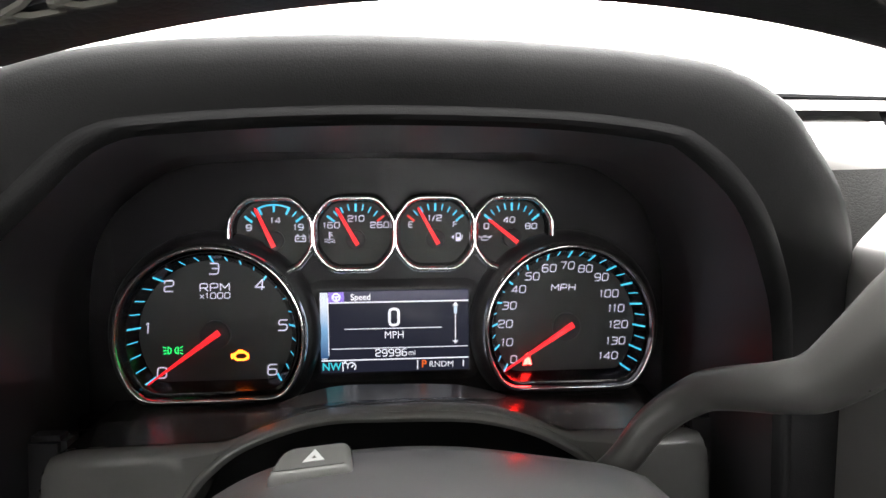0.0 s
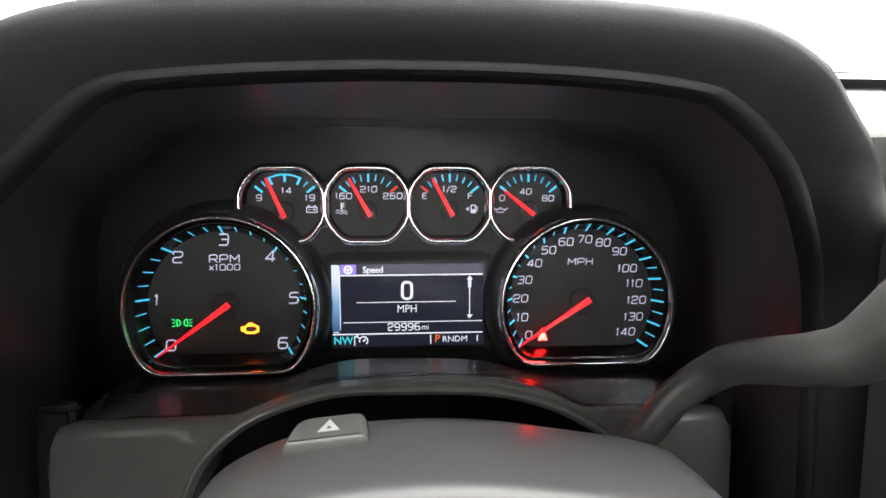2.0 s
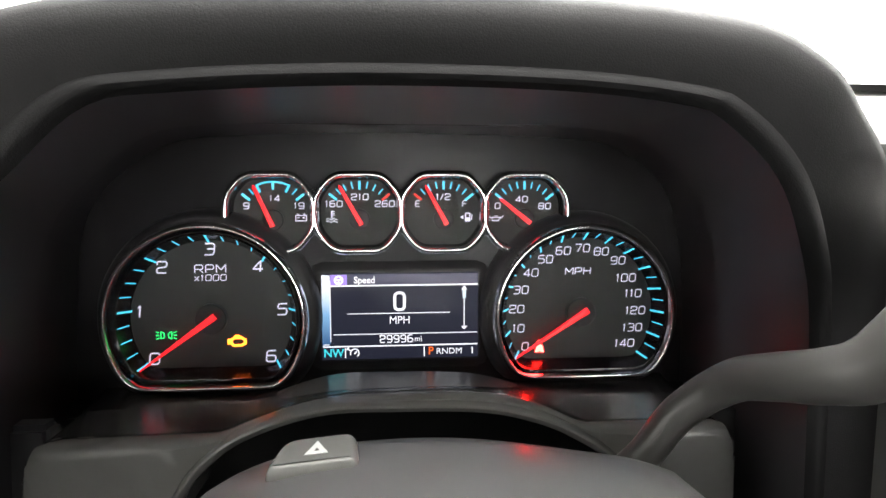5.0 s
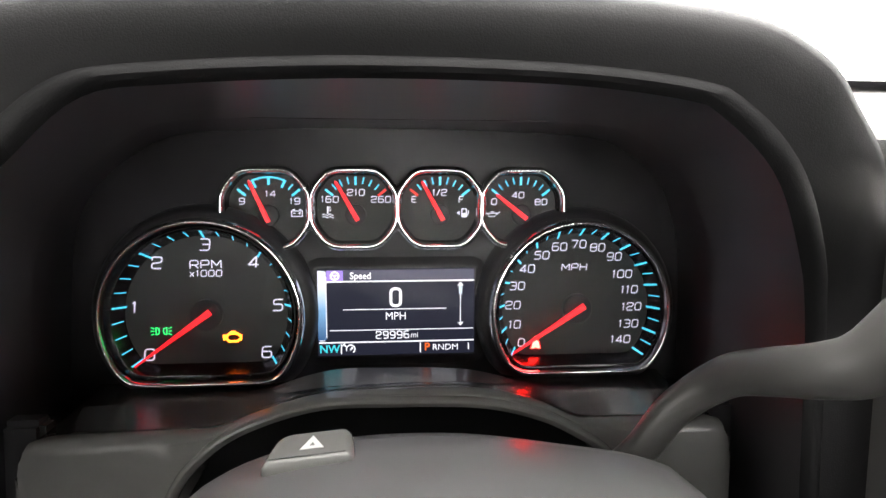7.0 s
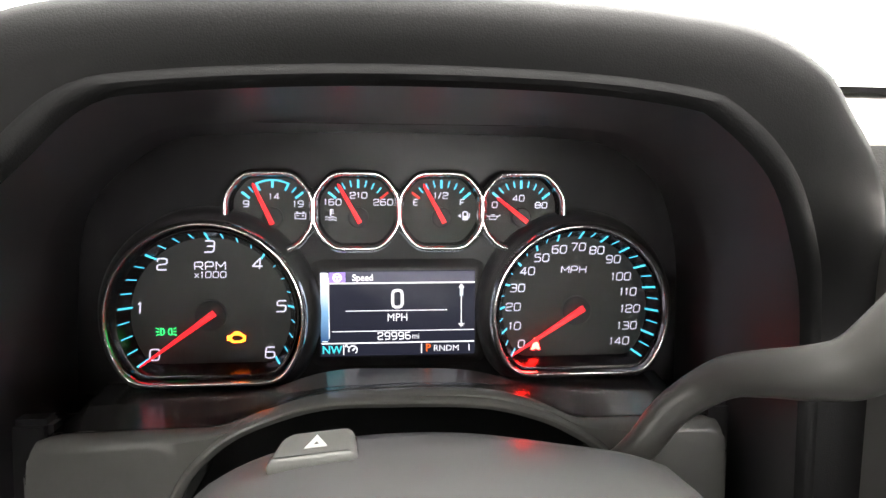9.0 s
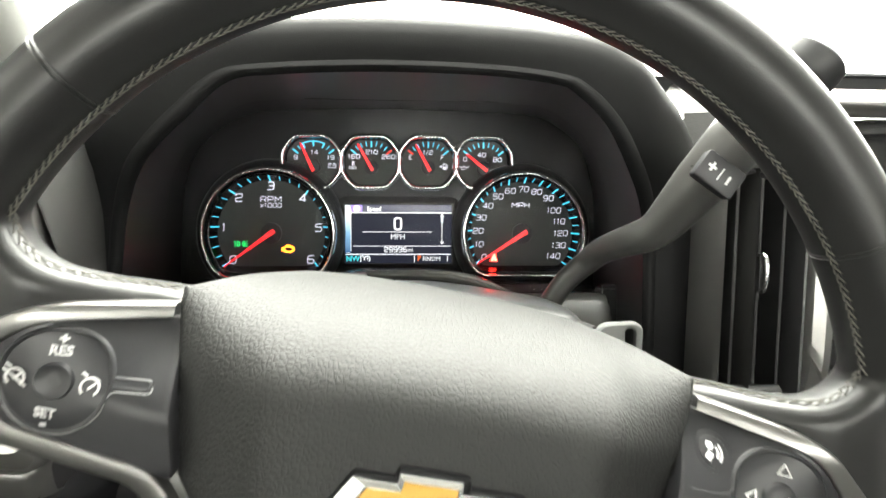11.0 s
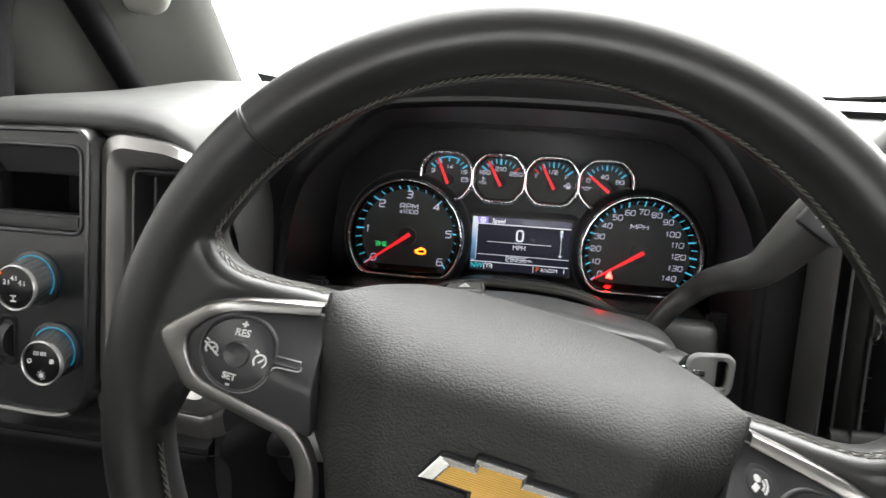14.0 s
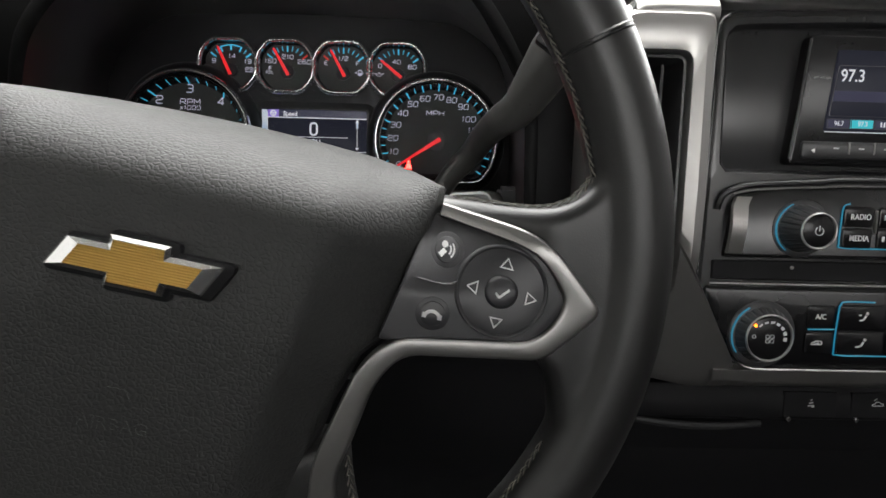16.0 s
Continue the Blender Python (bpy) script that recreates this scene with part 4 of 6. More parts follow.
lcd("cruise_symbol", merge(plate(arc(-27.4 * MM, -47.7 * MM, 2.9 * MM, -55, 205, 18) + arc(-27.4 * MM, -47.7 * MM, 2.1 * MM, 205, -55, 18), yl, yl + 0.0003, 0.00003), bar(-0.0276, -0.0482, -0.0262, -0.0466, 0.0010, yl), bar(-0.0318, -0.0444, -0.0300, -0.0462, 0.0008, yl), bar(-0.0322, -0.0458, -0.0308, -0.0440, 0.0006, yl)), LCD_WHITE)
lcd("gear_letter", lettering("P", 6.6 * MM, 18.0 * MM, yl, -47.4 * MM, 1.0, weight=0.0001), LCD_ORANGE)
lcd("gear_letters", lettering("RNDM", 5.2 * MM, 29.0 * MM, yl, -47.7 * MM, 1.05), LCD_WHITE)
lcd("gear_digit", lettering("1", 5.4 * MM, 43.0 * MM, yl, -47.6 * MM, 1.0, weight=0.0001), LCD_WHITE)

# clear lens before the dials
lens_rows = []
for z_, y_ in ((-0.0700, -0.029), (-0.040, -0.0335), (0.0, -0.040), (0.04, -0.048), (0.081, -0.058)):
    lens_rows.append([(x_, y_ - 0.006 * (x_ / 0.17) ** 2, z_) for x_ in [-0.191 + 0.372 * k / 16 for k in range(17)]])
front = grid(lens_rows)
rear = grid([[(x_, y_ + 0.002, z_) for x_, y_, z_ in r] for r in lens_rows])
sides = [grid([[tuple(p) for p in r], [(p[0], p[1] + 0.002, p[2]) for p in r]]) for r in (lens_rows[0], lens_rows[-1], [q[0] for q in lens_rows], [q[-1] for q in lens_rows])]
whole = merge(front, rear, *sides)
bmesh.ops.remove_doubles(whole, verts=whole.verts, dist=0.00001)
lens = part("lens", whole, LENS, cluster, "clear plastic lens over the dials")
lens.visible_shadow = False

# ---- steering column: cover, hazard button, gear lever, key ----
SEC = [(-45, -150), (-76, -125), (-90, -92), (-86, -72), (-68, -57), (-30, -47.5), (20, -46.5), (70, -53.5), (101, -59.5), (111, -68), (111, -92), (92, -125), (60, -150)]
sec = [v * MM for v in resample(curve(SEC, 6), 60)]
column = thing("steering_column", "dark grey plastic steering column cover", "steering column", (0, -0.15, -0.15))
rows = []
for yy, sx, dz in ((-0.108, 0.74, -0.045), (-0.111, 0.84, -0.022), (-0.116, 0.92, -0.010), (-0.124, 0.965, -0.004), (-0.136, 0.99, -0.001), (-0.16, 1, 0), (-0.182, 1.0, -0.0004), (-0.188, 0.994, -0.0014), (-0.1915, 0.98, -0.0040), (-0.1925, 0.965, -0.0080), (-0.1905, 0.93, -0.018)):
    rows.append([(p.x * sx, yy, p.y + dz) for p in sec])
rows.append([(0.01 + p.x * 0.1, -0.166, -0.11 + (p.y + 0.1) * 0.1) for p in sec])
part("column_cover", grid(rows), SHROUD, column, "dark grey upper column cover")
part("column_tube", tube([(0.009, -0.18, -0.105), (0.009, -0.31, -0.0915)], 0.03, 24), BLACK, column)
part("lock_bezel", tube([(0.098, -0.180, -0.076), (0.1065, -0.1905, -0.0768), (0.1125, -0.196, -0.077)], [0.0125, 0.0125, 0.0112], 20), SHROUD, column, "dark grey ignition lock ring")

hazard = thing("hazard_button", "dark hazard warning button with a white triangle on the column", "button", (-0.0342, -0.1445, -0.0493), turn=pose(0, 0, 0, 12, -5))
cap_o = rounded([Vector(q) * MM for q in ((-18, -10.5), (16.5, -10.5), (15, 9.5), (-12.5, 9.5))], [5 * MM, 4 * MM, 5 * MM, 7 * MM], 6)
cap_b = band(cap_o, [(0.0, 0.0095), (0.0, -0.0015), (-0.0005, -0.0035), (-0.0014, -0.0050), (-0.0026, -0.0058), (-0.0036, -0.0061)], cap_back=True)
cap_b.transform(pose(0, 0, 0, -90))
part("button_cap", cap_b, BEZEL, hazard, local=True)
tri_out = [Vector((-0.0042, -0.0036)), Vector((0.0042, -0.0036)), Vector((0, 0.0040))]
tri_in = [Vector((0, -0.0014)) + (p - Vector((0, -0.0014))) * 0.30 for p in tri_out]
tri2 = grid([[(p.x, y_, p.y) for p in o_] for o_, y_ in ((tri_out, 0.0003), (tri_out, 0.0), (tri_in, 0.0), (tri_in, 0.0003))], ring=True)
tri2.transform(Matrix.Translation((0.001, 0.000, 0.0064)) @ pose(0, 0, 0, -90))
part("triangle_mark", tri2, ICON, hazard, "white triangle", smooth=False, local=True)

lever = thing("gear_lever", "black column gear lever with plus and minus buttons", "gear lever", (0.098, -0.10, -0.08))
LP = curve([(0.096, -0.096, -0.086), (0.1085, -0.102, -0.0705), (0.1195, -0.105, -0.0537), (0.1275, -0.1085, -0.0445), (0.1345, -0.1145, -0.0365), (0.1390, -0.125, -0.0292), (0.1440, -0.145, -0.0222), (0.1500, -0.162, -0.0168), (0.1590, -0.1735, -0.0095), (0.1745, -0.191, 0.017), (0.191, -0.206, 0.045), (0.2045, -0.2115, 0.0600), (0.2155, -0.2139, 0.0735)], 6)
LR = [float(v) for v in np.interp(np.linspace(0, 12, len(LP)), range(13), [0.0075, 0.0077, 0.0080, 0.0084, 0.0088, 0.0092, 0.0097, 0.0104, 0.0117, 0.0157, 0.0168, 0.0168, 0.0168])]
part("lever_arm", tube(LP, LR, 20), LEVER, lever, "black tapered lever arm")
part("end_cap", tube([(0.2160, -0.2140, 0.0742), (0.2172, -0.2142, 0.0757), (0.2247, -0.2154, 0.0850), (0.2255, -0.2155, 0.0860)], [0.0160, 0.0174, 0.0174, 0.0160], 28), RUBBER, lever, "ribbed black end cap")
part("boot", tube([(0.094, -0.095, -0.095), (0.0985, -0.104, -0.0825), (0.1000, -0.1045, -0.0800)], [0.013, 0.0098, 0.0084], 20), LEVER, lever, "grey collar at the lever root")
PM = Matrix.Translation((0.1745, -0.2140, 0.022)) @ Matrix.Rotation(radians(36), 4, 'Y') @ pose(0, 0, 0, 0, 0, -6)
b = plate(rect(-0.0125, 0.0125, -0.0085, 0.0085, 0.002), -0.001, 0.006, 0.001)
b.transform(PM)
panel = part("shift_buttons", b, PODSKIN, lever, "rocker with plus and minus marks")
for nm, bm in (("plus_mark", merge(bar(-0.0085, 0.001, -0.0035, 0.001, 0.0014, -0.0014), bar(-0.006, -0.0015, -0.006, 0.0035, 0.0014, -0.0014))), ("divider", bar(0, -0.0035, 0, 0.0035, 0.0006, -0.0014)), ("minus_mark", bar(0.0055, -0.003, 0.0055, 0.002, 0.0014, -0.0014))):
    bm.transform(PM)
    part(nm, bm, ICON, panel, smooth=False)
KM = Matrix.Translation((0.2080, -0.2290, 0.0640)) @ Matrix.Rotation(radians(38), 4, 'Y') @ pose(0, 0, 0, 0, 0, -4)
b = plate(rect(-0.0055, 0.0055, -0.0072, 0.0080, 0.0012), -0.002, 0.004, 0.0008)
b.transform(KM)
panel = part("tow_button", b, GLOSS, lever, "gloss black button with a pale trailer symbol")
b = merge(bar(-0.001, -0.005, -0.001, 0.004, 0.0030, -0.0024), bar(0.0016, -0.003, 0.0016, 0.002, 0.0014, -0.0024), bar(-0.001, 0.0055, 0.001, 0.0068, 0.0012, -0.0024))
b.transform(KM)
part("trailer_mark", b, ICON, panel, smooth=False)

key = thing("ignition_key", "grey plastic car key sitting in the ignition lock", "key", (0.115, -0.196, -0.077))
ko = rounded([Vector(q) * MM for q in ((113, -86), (136, -89.5), (140, -84), (140.5, -66), (137, -62.5), (117, -63.5), (112.5, -68))], 5 * MM, 4)
hole = rounded([Vector(q) * MM for q in ((129.5, -84), (135.5, -84.5), (136.5, -82), (136.5, -68.5), (135, -66.5), (129.5, -66.5))], 2.2 * MM, 4)
ko2, ho2 = resample(ko, 48, True), resample(hole, 48, True)
start = min(range(48), key=lambda i: (ho2[i] - ko2[0]).length)
ho2 = ho2[start:] + ho2[:start]
rows = [[(p.x, yy, p.y) for p in o] for o, yy in ((ho2, -0.196), (ho2, -0.2008), (offset(ho2, 0.0006), -0.2012), (offset(ko2, -0.0012), -0.2012), (ko2, -0.2002), (ko2, -0.1962), (offset(ko2, -0.001), -0.1952), (ho2, -0.196))]
part("key_head", grid(rows, ring=True), KEYGREY, key, "grey moulded key head with a loop")
part("key_badge", plate(rounded([Vector((119 + a, -75 + b_)) * MM for a, b_ in ((-4, -2), (4, -2), (4, 2), (-4, 2))], 1 * MM), -0.2018, -0.2008, 0.0003), CHROME, key)
part("key_blade", box(0.104, 0.116, -0.1995, -0.197, -0.080, -0.072, 0.0004, 1), CHROME, key)

# ---- steering wheel ----
WC = (0.009, -0.335, -0.0815)
wheel = thing("steering_wheel", "black leather steering wheel turned slightly clockwise", "steering wheel", WC, turn=Matrix.Rotation(radians(11), 4, 'Y'))
RM, RA, RD = 0.1710, 0.0151, 0.0174


def rim_point(a, b, grow=0.0):
    """A point of the rim's skin: a round the wheel, b round the grip (0 outwards, 90 towards the driver)."""
    r = RM + (RA + grow) * math.cos(b)
    return Vector((r * math.cos(a), -(RD + grow) * math.sin(b), r * math.sin(a)))


for ang in (38, 142):
    part("rim_joint", grid([[rim_point(radians(ang) + k * 0.004, 2 * math.pi * j / 24, g) for j in range(24)] for k, g in ((-2.6, -0.0006), (-1, 0.0003), (0, -0.0010), (1, 0.0003), (2.6, -0.0006))], ring=True), LEATHER, wheel, local=True)


def stitches(path, normals, step=0.0034, size=0.00030, cross=0.0013, skew=0.0012):
    """A row of slanted stitches along 3D points."""
    pts = resample(path, max(2, int(sum((a - b).length for a, b in zip(path, path[1:])) / step)))
    bms = []
    for i in range(len(pts) - 1):
        p, q = pts[i], pts[i + 1]
        t = (q - p).normalized()
        n = normals(p)
        s = t.cross(n).normalized()
        for sg in (1, -1):
            a, c = p + s * cross * sg + n * 0.0001, q + t * skew * 0.3 - s * cross * sg * 0.15 + n * 0.0006
            bms.append(tube([a, (a + c) / 2 + n * 0.0004, c], size, 5))
    return merge(*bms)


def seam(a0, a1, b, n=80):
    return [rim_point(radians(a0 + (a1 - a0) * i / n), radians(b), 0.0002) for i in range(n + 1)]


def rim_normal(p):
    a = math.atan2(p.z, p.x)
    c = Vector((RM * math.cos(a), 0, RM * math.sin(a)))
    return (p - c).normalized()


for a0, a1 in ((22, 158), (196, 224), (316, 344)):
    tagged(part("seam_stitching", stitches(seam(a0, a1, 160), rim_normal), THREAD, wheel, "pale grey slanted seam stitches", local=True), kind="stuff")
    groove = seam(a0, a1, 160)
    part("seam_groove", tube(groove, 0.0007, 6), BLACK, wheel, local=True)


def mirrored(pts, s):
    return [Vector((x * s * MM, z * MM)) for x, z in pts]


def bent(bm, more=0.0):
    """The spokes' inner upper corners fall back beside the airbag cover."""
    for v in bm.verts:
        a = max(0.0, min(1.0, (v.co.z - 0.003) / 0.032)) * max(0.0, min(1.0, (0.138 - abs(v.co.x)) / 0.044))
        v.co.y += (0.020 + more) * a * a * (3 - 2 * a)
    return bm


def soft_line(points, radii, seg=6):
    """An open 2D line with rounded corners."""
    P = [Vector(q) for q in points]
    out = [P[0]]
    for i in range(1, len(P) - 1):
        u, v = P[i - 1] - P[i], P[i + 1] - P[i]
        r = min(radii[i - 1], 0.49 * u.length, 0.49 * v.length)
        a, b = P[i] + u.normalized() * r, P[i] + v.normalized() * r
        out += [a * (1 - k) ** 2 + 2 * P[i] * k * (1 - k) + b * k * k for k in (j / seg for j in range(seg + 1))]
    return out + [P[-1]]


SPOKE = [(84, 36), (98, 40), (118, 42), (134, 45.5), (143.5, 53), (149, 66), (152, 80), (166, 60), (172, 10), (168, -40), (160, -50), (152, -36), (147, -21), (138, -11.5), (114, -8), (96, -4), (86, 4)]
SIL_OUT = [(94.5, 37.3), (133, 34.2), (158.8, 11.4), (141.5, -10.2), (91, -18.6), (83.5, -31), (79.6, -56), (76.2, -69), (80.2, -83), (87.5, -98), (101, -122)]
SIL_IN = [(94.5, 32.3), (131.2, 28.4), (146.2, 11.8), (137.2, -4.0), (86.5, -12.8), (76.2, -26), (69.2, -56), (66.9, -68.5), (68.6, -80), (64.8, -92), (60, -122)]
SIL_R = [12, 5, 5, 12, 9, 10, 6, 5, 6]
SIL_RI = [12, 9, 8, 12, 9, 10, 6, 5, 6]
POD = [(91, 33), (112, 31), (131.2, 28.4), (146.2, 11.8), (137.2, -4.0), (113, -8.2), (96, -11), (85, -14.5), (81, -15)]
LOW_HALF = [(40, -80), (68, -58), (77.5, -60), (81.5, -72), (86, -84.5), (91.5, -96), (98.5, -105), (107, -108), (116, -104.5), (126, -97), (136, -104), (112, -130), (62, -160)]
LOW_SPOKE = [(0, -85)] + LOW_HALF + [(0, -168)] + [(-x, z) for x, z in reversed(LOW_HALF)]
# rim and spokes are covered by one drawn leather skin
cover = [grid([[rim_point(2 * math.pi * i / 128, 2 * math.pi * j / 24) for j in range(24)] for i in range(128)], ring=True, loop=True)]
for s in (-1, 1):
    cover.append(bent(band(curve(mirrored(SPOKE, s), 4, True), [(-0.0055, -0.0118), (-0.003, -0.0108), (-0.001, -0.0075), (0, 0.0), (-0.001, 0.010), (-0.004, 0.014)], cap_front=True, cap_back=True), 0.004))
web = band(curve([Vector(q) * MM for q in LOW_SPOKE], 3, True), [(-0.005, -0.0128), (-0.002, -0.0118), (-0.0005, -0.0085), (0, -0.004), (0, 0.008)], cap_front=True, cap_back=True)
for v in web.verts:
    v.co.y += 0.010 * max(0.0, min(1.0, (abs(v.co.x) - 0.086) / 0.02)) * (v.co.y < 0)
cover.append(web)
for bm in cover:
    bmesh.ops.recalc_face_normals(bm, faces=bm.faces)
skin = part("leather_cover", merge(*cover), LEATHER, wheel, "black leather rim and spokes", local=True)
blend = skin.modifiers.new("blend", 'REMESH')
blend.mode, blend.voxel_size, blend.use_smooth_shade = 'VOXEL', 0.0013, True
ease = skin.modifiers.new("ease", 'SMOOTH')
ease.factor, ease.iterations = 0.5, 22
for s in (-1, 1):
    edge = curve([Vector((x * s * MM, -0.0040, z * MM)) for x, z in ((98, 39.6), (120, 41.8), (132, 44.4), (140.5, 50.2), (146, 60))], 8)
    tagged(part("seam_stitching", bent(stitches(edge, lambda p: Vector((0, -0.5, 0.86))), 0.004), THREAD, wheel, "pale grey slanted seam stitches", local=True), kind="stuff")
    low = curve([Vector((x * s * MM, -0.0075, z * MM)) for x, z in ((98.0, -103.5), (91.8, -95.4), (86.4, -84), (81.8, -71.6), (79.5, -63.5))], 6)
    tagged(part("seam_stitching", stitches(low, lambda p: Vector((0.3 * s, -0.8, 0.45))), THREAD, wheel, "pale grey slanted seam stitches", local=True), kind="stuff")
    oi, oo = soft_line(mirrored(SIL_IN, s), [r * MM for r in SIL_RI]), soft_line(mirrored(SIL_OUT, s), [r * MM for r in SIL_R])
    def fr(f, yy):
        return [(p.x, yy, p.y) for p in mix(oo, oi, f)]
    part("spoke_trim", bent(grid([fr(0, -0.007), fr(0.0, -0.0128), fr(0.05, -0.0138), fr(0.11, -0.0143), fr(0.17, -0.01445), fr(0.5, -0.01455), fr(0.86, -0.0145), fr(0.92, -0.0144), fr(0.97, -0.0140), fr(1.0, -0.0132), fr(1.0, -0.008)])), SATIN, wheel, "satin silver spoke trim", local=True)
    po = [Vector((x * s * MM, z * MM)) for x, z in POD]
    po = resample(rounded(po, [1.5 * MM, 2 * MM, 11 * MM, 5 * MM, 5 * MM, 2 * MM, 2 * MM, 2 * MM, 2 * MM], 4), 90, True)
    heart = [Vector((s * 0.110, 0.009))] * 90
    pod = part("button_pod", bent(grid([[(p.x, y_, p.y) for p in mix(po, heart, f)] for f, y_ in ((0, -0.004), (0, -0.0124), (0.006, -0.0128), (0.015, -0.0130), (0.1, -0.0130), (0.25, -0.0130), (0.4, -0.0130), (0.6, -0.0130), (0.8, -0.0130), (0.99, -0.0130))], ring=True)), PODSKIN, wheel, "charcoal button pad", local=True)
    cx, cz = s * 0.121, 0.0112
    part("button_ring", bent(band(arc(cx, cz, 0.0163, 0, 354, 59), [(0.0006, -0.0128), (0.0003, -0.0137), (-0.0001, -0.0140), (-0.0006, -0.0139), (-0.0011, -0.0134), (-0.0020, -0.0135), (-0.006, -0.0137)], cap_back=True)), PODSKIN, pod, "round button cluster", local=True)
    part("centre_button", bent(band(arc(cx, cz, 0.0052, 0, 350, 35), [(0.0008, -0.0132), (0.0004, -0.0142), (0, -0.0146), (-0.001, -0.0142 if s < 0 else -0.0150), (-0.004, -0.0138 if s < 0 else -0.0152)], cap_back=True)), PODSKIN, pod, "round centre button", local=True)
    yy = -0.0148
    if s > 0:
        for dx, dz, rot in ((0, 0.0103, 0), (-0.0105, 0, 90), (0.0105, 0, -90), (0, -0.0108, 180)):
            t3 = [Vector((-0.0025, -0.0017)), Vector((0.0025, -0.0017)), Vector((0, 0.0024))]
            bm = band(t3, [(0, yy), (-0.0008, yy), (-0.0008, yy + 0.0005), (0, yy + 0.0005)])
            bm.transform(Matrix.Translation((cx + dx, 0, cz + dz)) @ Matrix.Rotation(radians(-rot), 4, 'Y'))
            part("arrow_mark", bent(bm), ICON, pod, smooth=False, local=True)
        part("check_mark", bent(merge(bar(cx - 0.0022, cz - 0.0002, cx - 0.0007, cz - 0.0017, 0.0008, -0.0156), bar(cx - 0.0008, cz - 0.0017, cx + 0.0024, cz + 0.0018, 0.0008, -0.0156))), ICON, pod, smooth=False, local=True)
        for nm, bx_, bz_ in (("voice_button", 0.0993, 0.0212), ("phone_button", 0.0985, -0.0015)):
            part(nm, bent(merge(disc(bx_, bz_, 0.0062, -0.0132, -0.012, 32, 0.0004), disc(bx_, bz_, 0.0046, -0.0136, -0.0128, 32, 0.0005))), PODSKIN, pod, "flush button with a soft dimple", local=True)
        part("groove_lip", bent(tube(curve([(0.0905, -0.0134, 0.0098), (0.0990, -0.0137, 0.0096), (0.1030, -0.0137, 0.0105), (0.1055, -0.0136, 0.0125)], 5), 0.0003, 8)), PODSKIN, pod, local=True)
        px, pz = 0.0993, 0.0212
        part("voice_mark", bent(merge(disc(px - 0.0012, pz + 0.0016, 0.0012, -0.0141, -0.0135, 12, 0.0001), bar(px - 0.0024, pz - 0.0024, px - 0.0008, pz - 0.0002, 0.0018, -0.0141), *[band(arc(px - 0.001, pz, r, -42, 42, 8) + arc(px - 0.001, pz, r - 0.0006, 42, -42, 8), [(0, -0.0141), (0, -0.0136)], cap_front=True) for r in (0.0026, 0.0038)])), ICON, pod, smooth=False, local=True)
        px, pz = 0.0985, -0.0015
        part("phone_mark", bent(merge(band(arc(px, pz - 0.002, 0.0036, 25, 155, 10) + arc(px, pz - 0.002, 0.0024, 155, 25, 10), [(0, -0.0141), (0, -0.0136)], cap_front=True), bar(px - 0.0036, pz - 0.0008, px - 0.0020, pz - 0.0008, 0.0018, -0.0141), bar(px + 0.0020, pz - 0.0008, px + 0.0036, pz - 0.0008, 0.0018, -0.0141))), ICON, pod, smooth=False, local=True)
    else:
        part("word_mark", bent(merge(lettering("RES", 0.0042, cx + 0.0005, yy, cz + 0.0096, 0.95, weight=0.0001), lettering("+", 0.0045, cx + 0.0005, yy, cz + 0.0131, 1, weight=0.0002))), ICON, pod, smooth=False, local=True)
        part("word_mark", bent(merge(lettering("SET", 0.0042, cx - 0.0005, yy, cz - 0.0098, 0.95, weight=0.0001), lettering("-", 0.0050, cx - 0.0005, yy, cz - 0.0130, 1.2, weight=0.0002))), ICON, pod, smooth=False, local=True)
        for dx, strike in ((-0.0108, True), (0.0108, False)):
            px = cx + dx
            bm = [band(arc(px, cz, 0.0030, -50, 230, 16) + arc(px, cz, 0.0023, 230, -50, 16), [(0, yy), (0, yy + 0.0004)], cap_front=True), bar(px - 0.0004, cz - 0.0006, px + 0.0014, cz + 0.0012, 0.0008, yy), bar(px - 0.0030, cz + 0.0040, px - 0.0014, cz + 0.0030, 0.0007, yy)]
            if strike:
                bm.append(bar(px - 0.0036, cz + 0.0024, px + 0.0036, cz - 0.0024, 0.0007, yy - 0.0002))
            part("cruise_mark", bent(merge(*bm)), ICON, pod, smooth=False, local=True)
        part("side_notch", bent(band(rect(-0.1055, -0.0935, 0.0112, 0.0146, 0.0012, 3), [(0, -0.0126), (0, -0.0134), (-0.0005, -0.0137), (-0.0008, -0.0134)], cap_back=True)), PODSKIN, pod, local=True)
        # grey tube drawn in for the highlight along the step edge
        part("pod_glint", bent(tube(curve([(cx + 0.0168 * math.cos(radians(a)), -0.0136, cz + 0.0168 * math.sin(radians(a))) for a in range(215, 341, 12)] + [(-0.1042, -0.0136, 0.0098), (-0.0985, -0.0136, 0.0106), (-0.0932, -0.0136, 0.0110), (-0.0928, -0.0136, 0.0128)], 3), 0.00025, 6)), KEYGREY, pod, "thin grey line painted for the step's highlight", local=True)


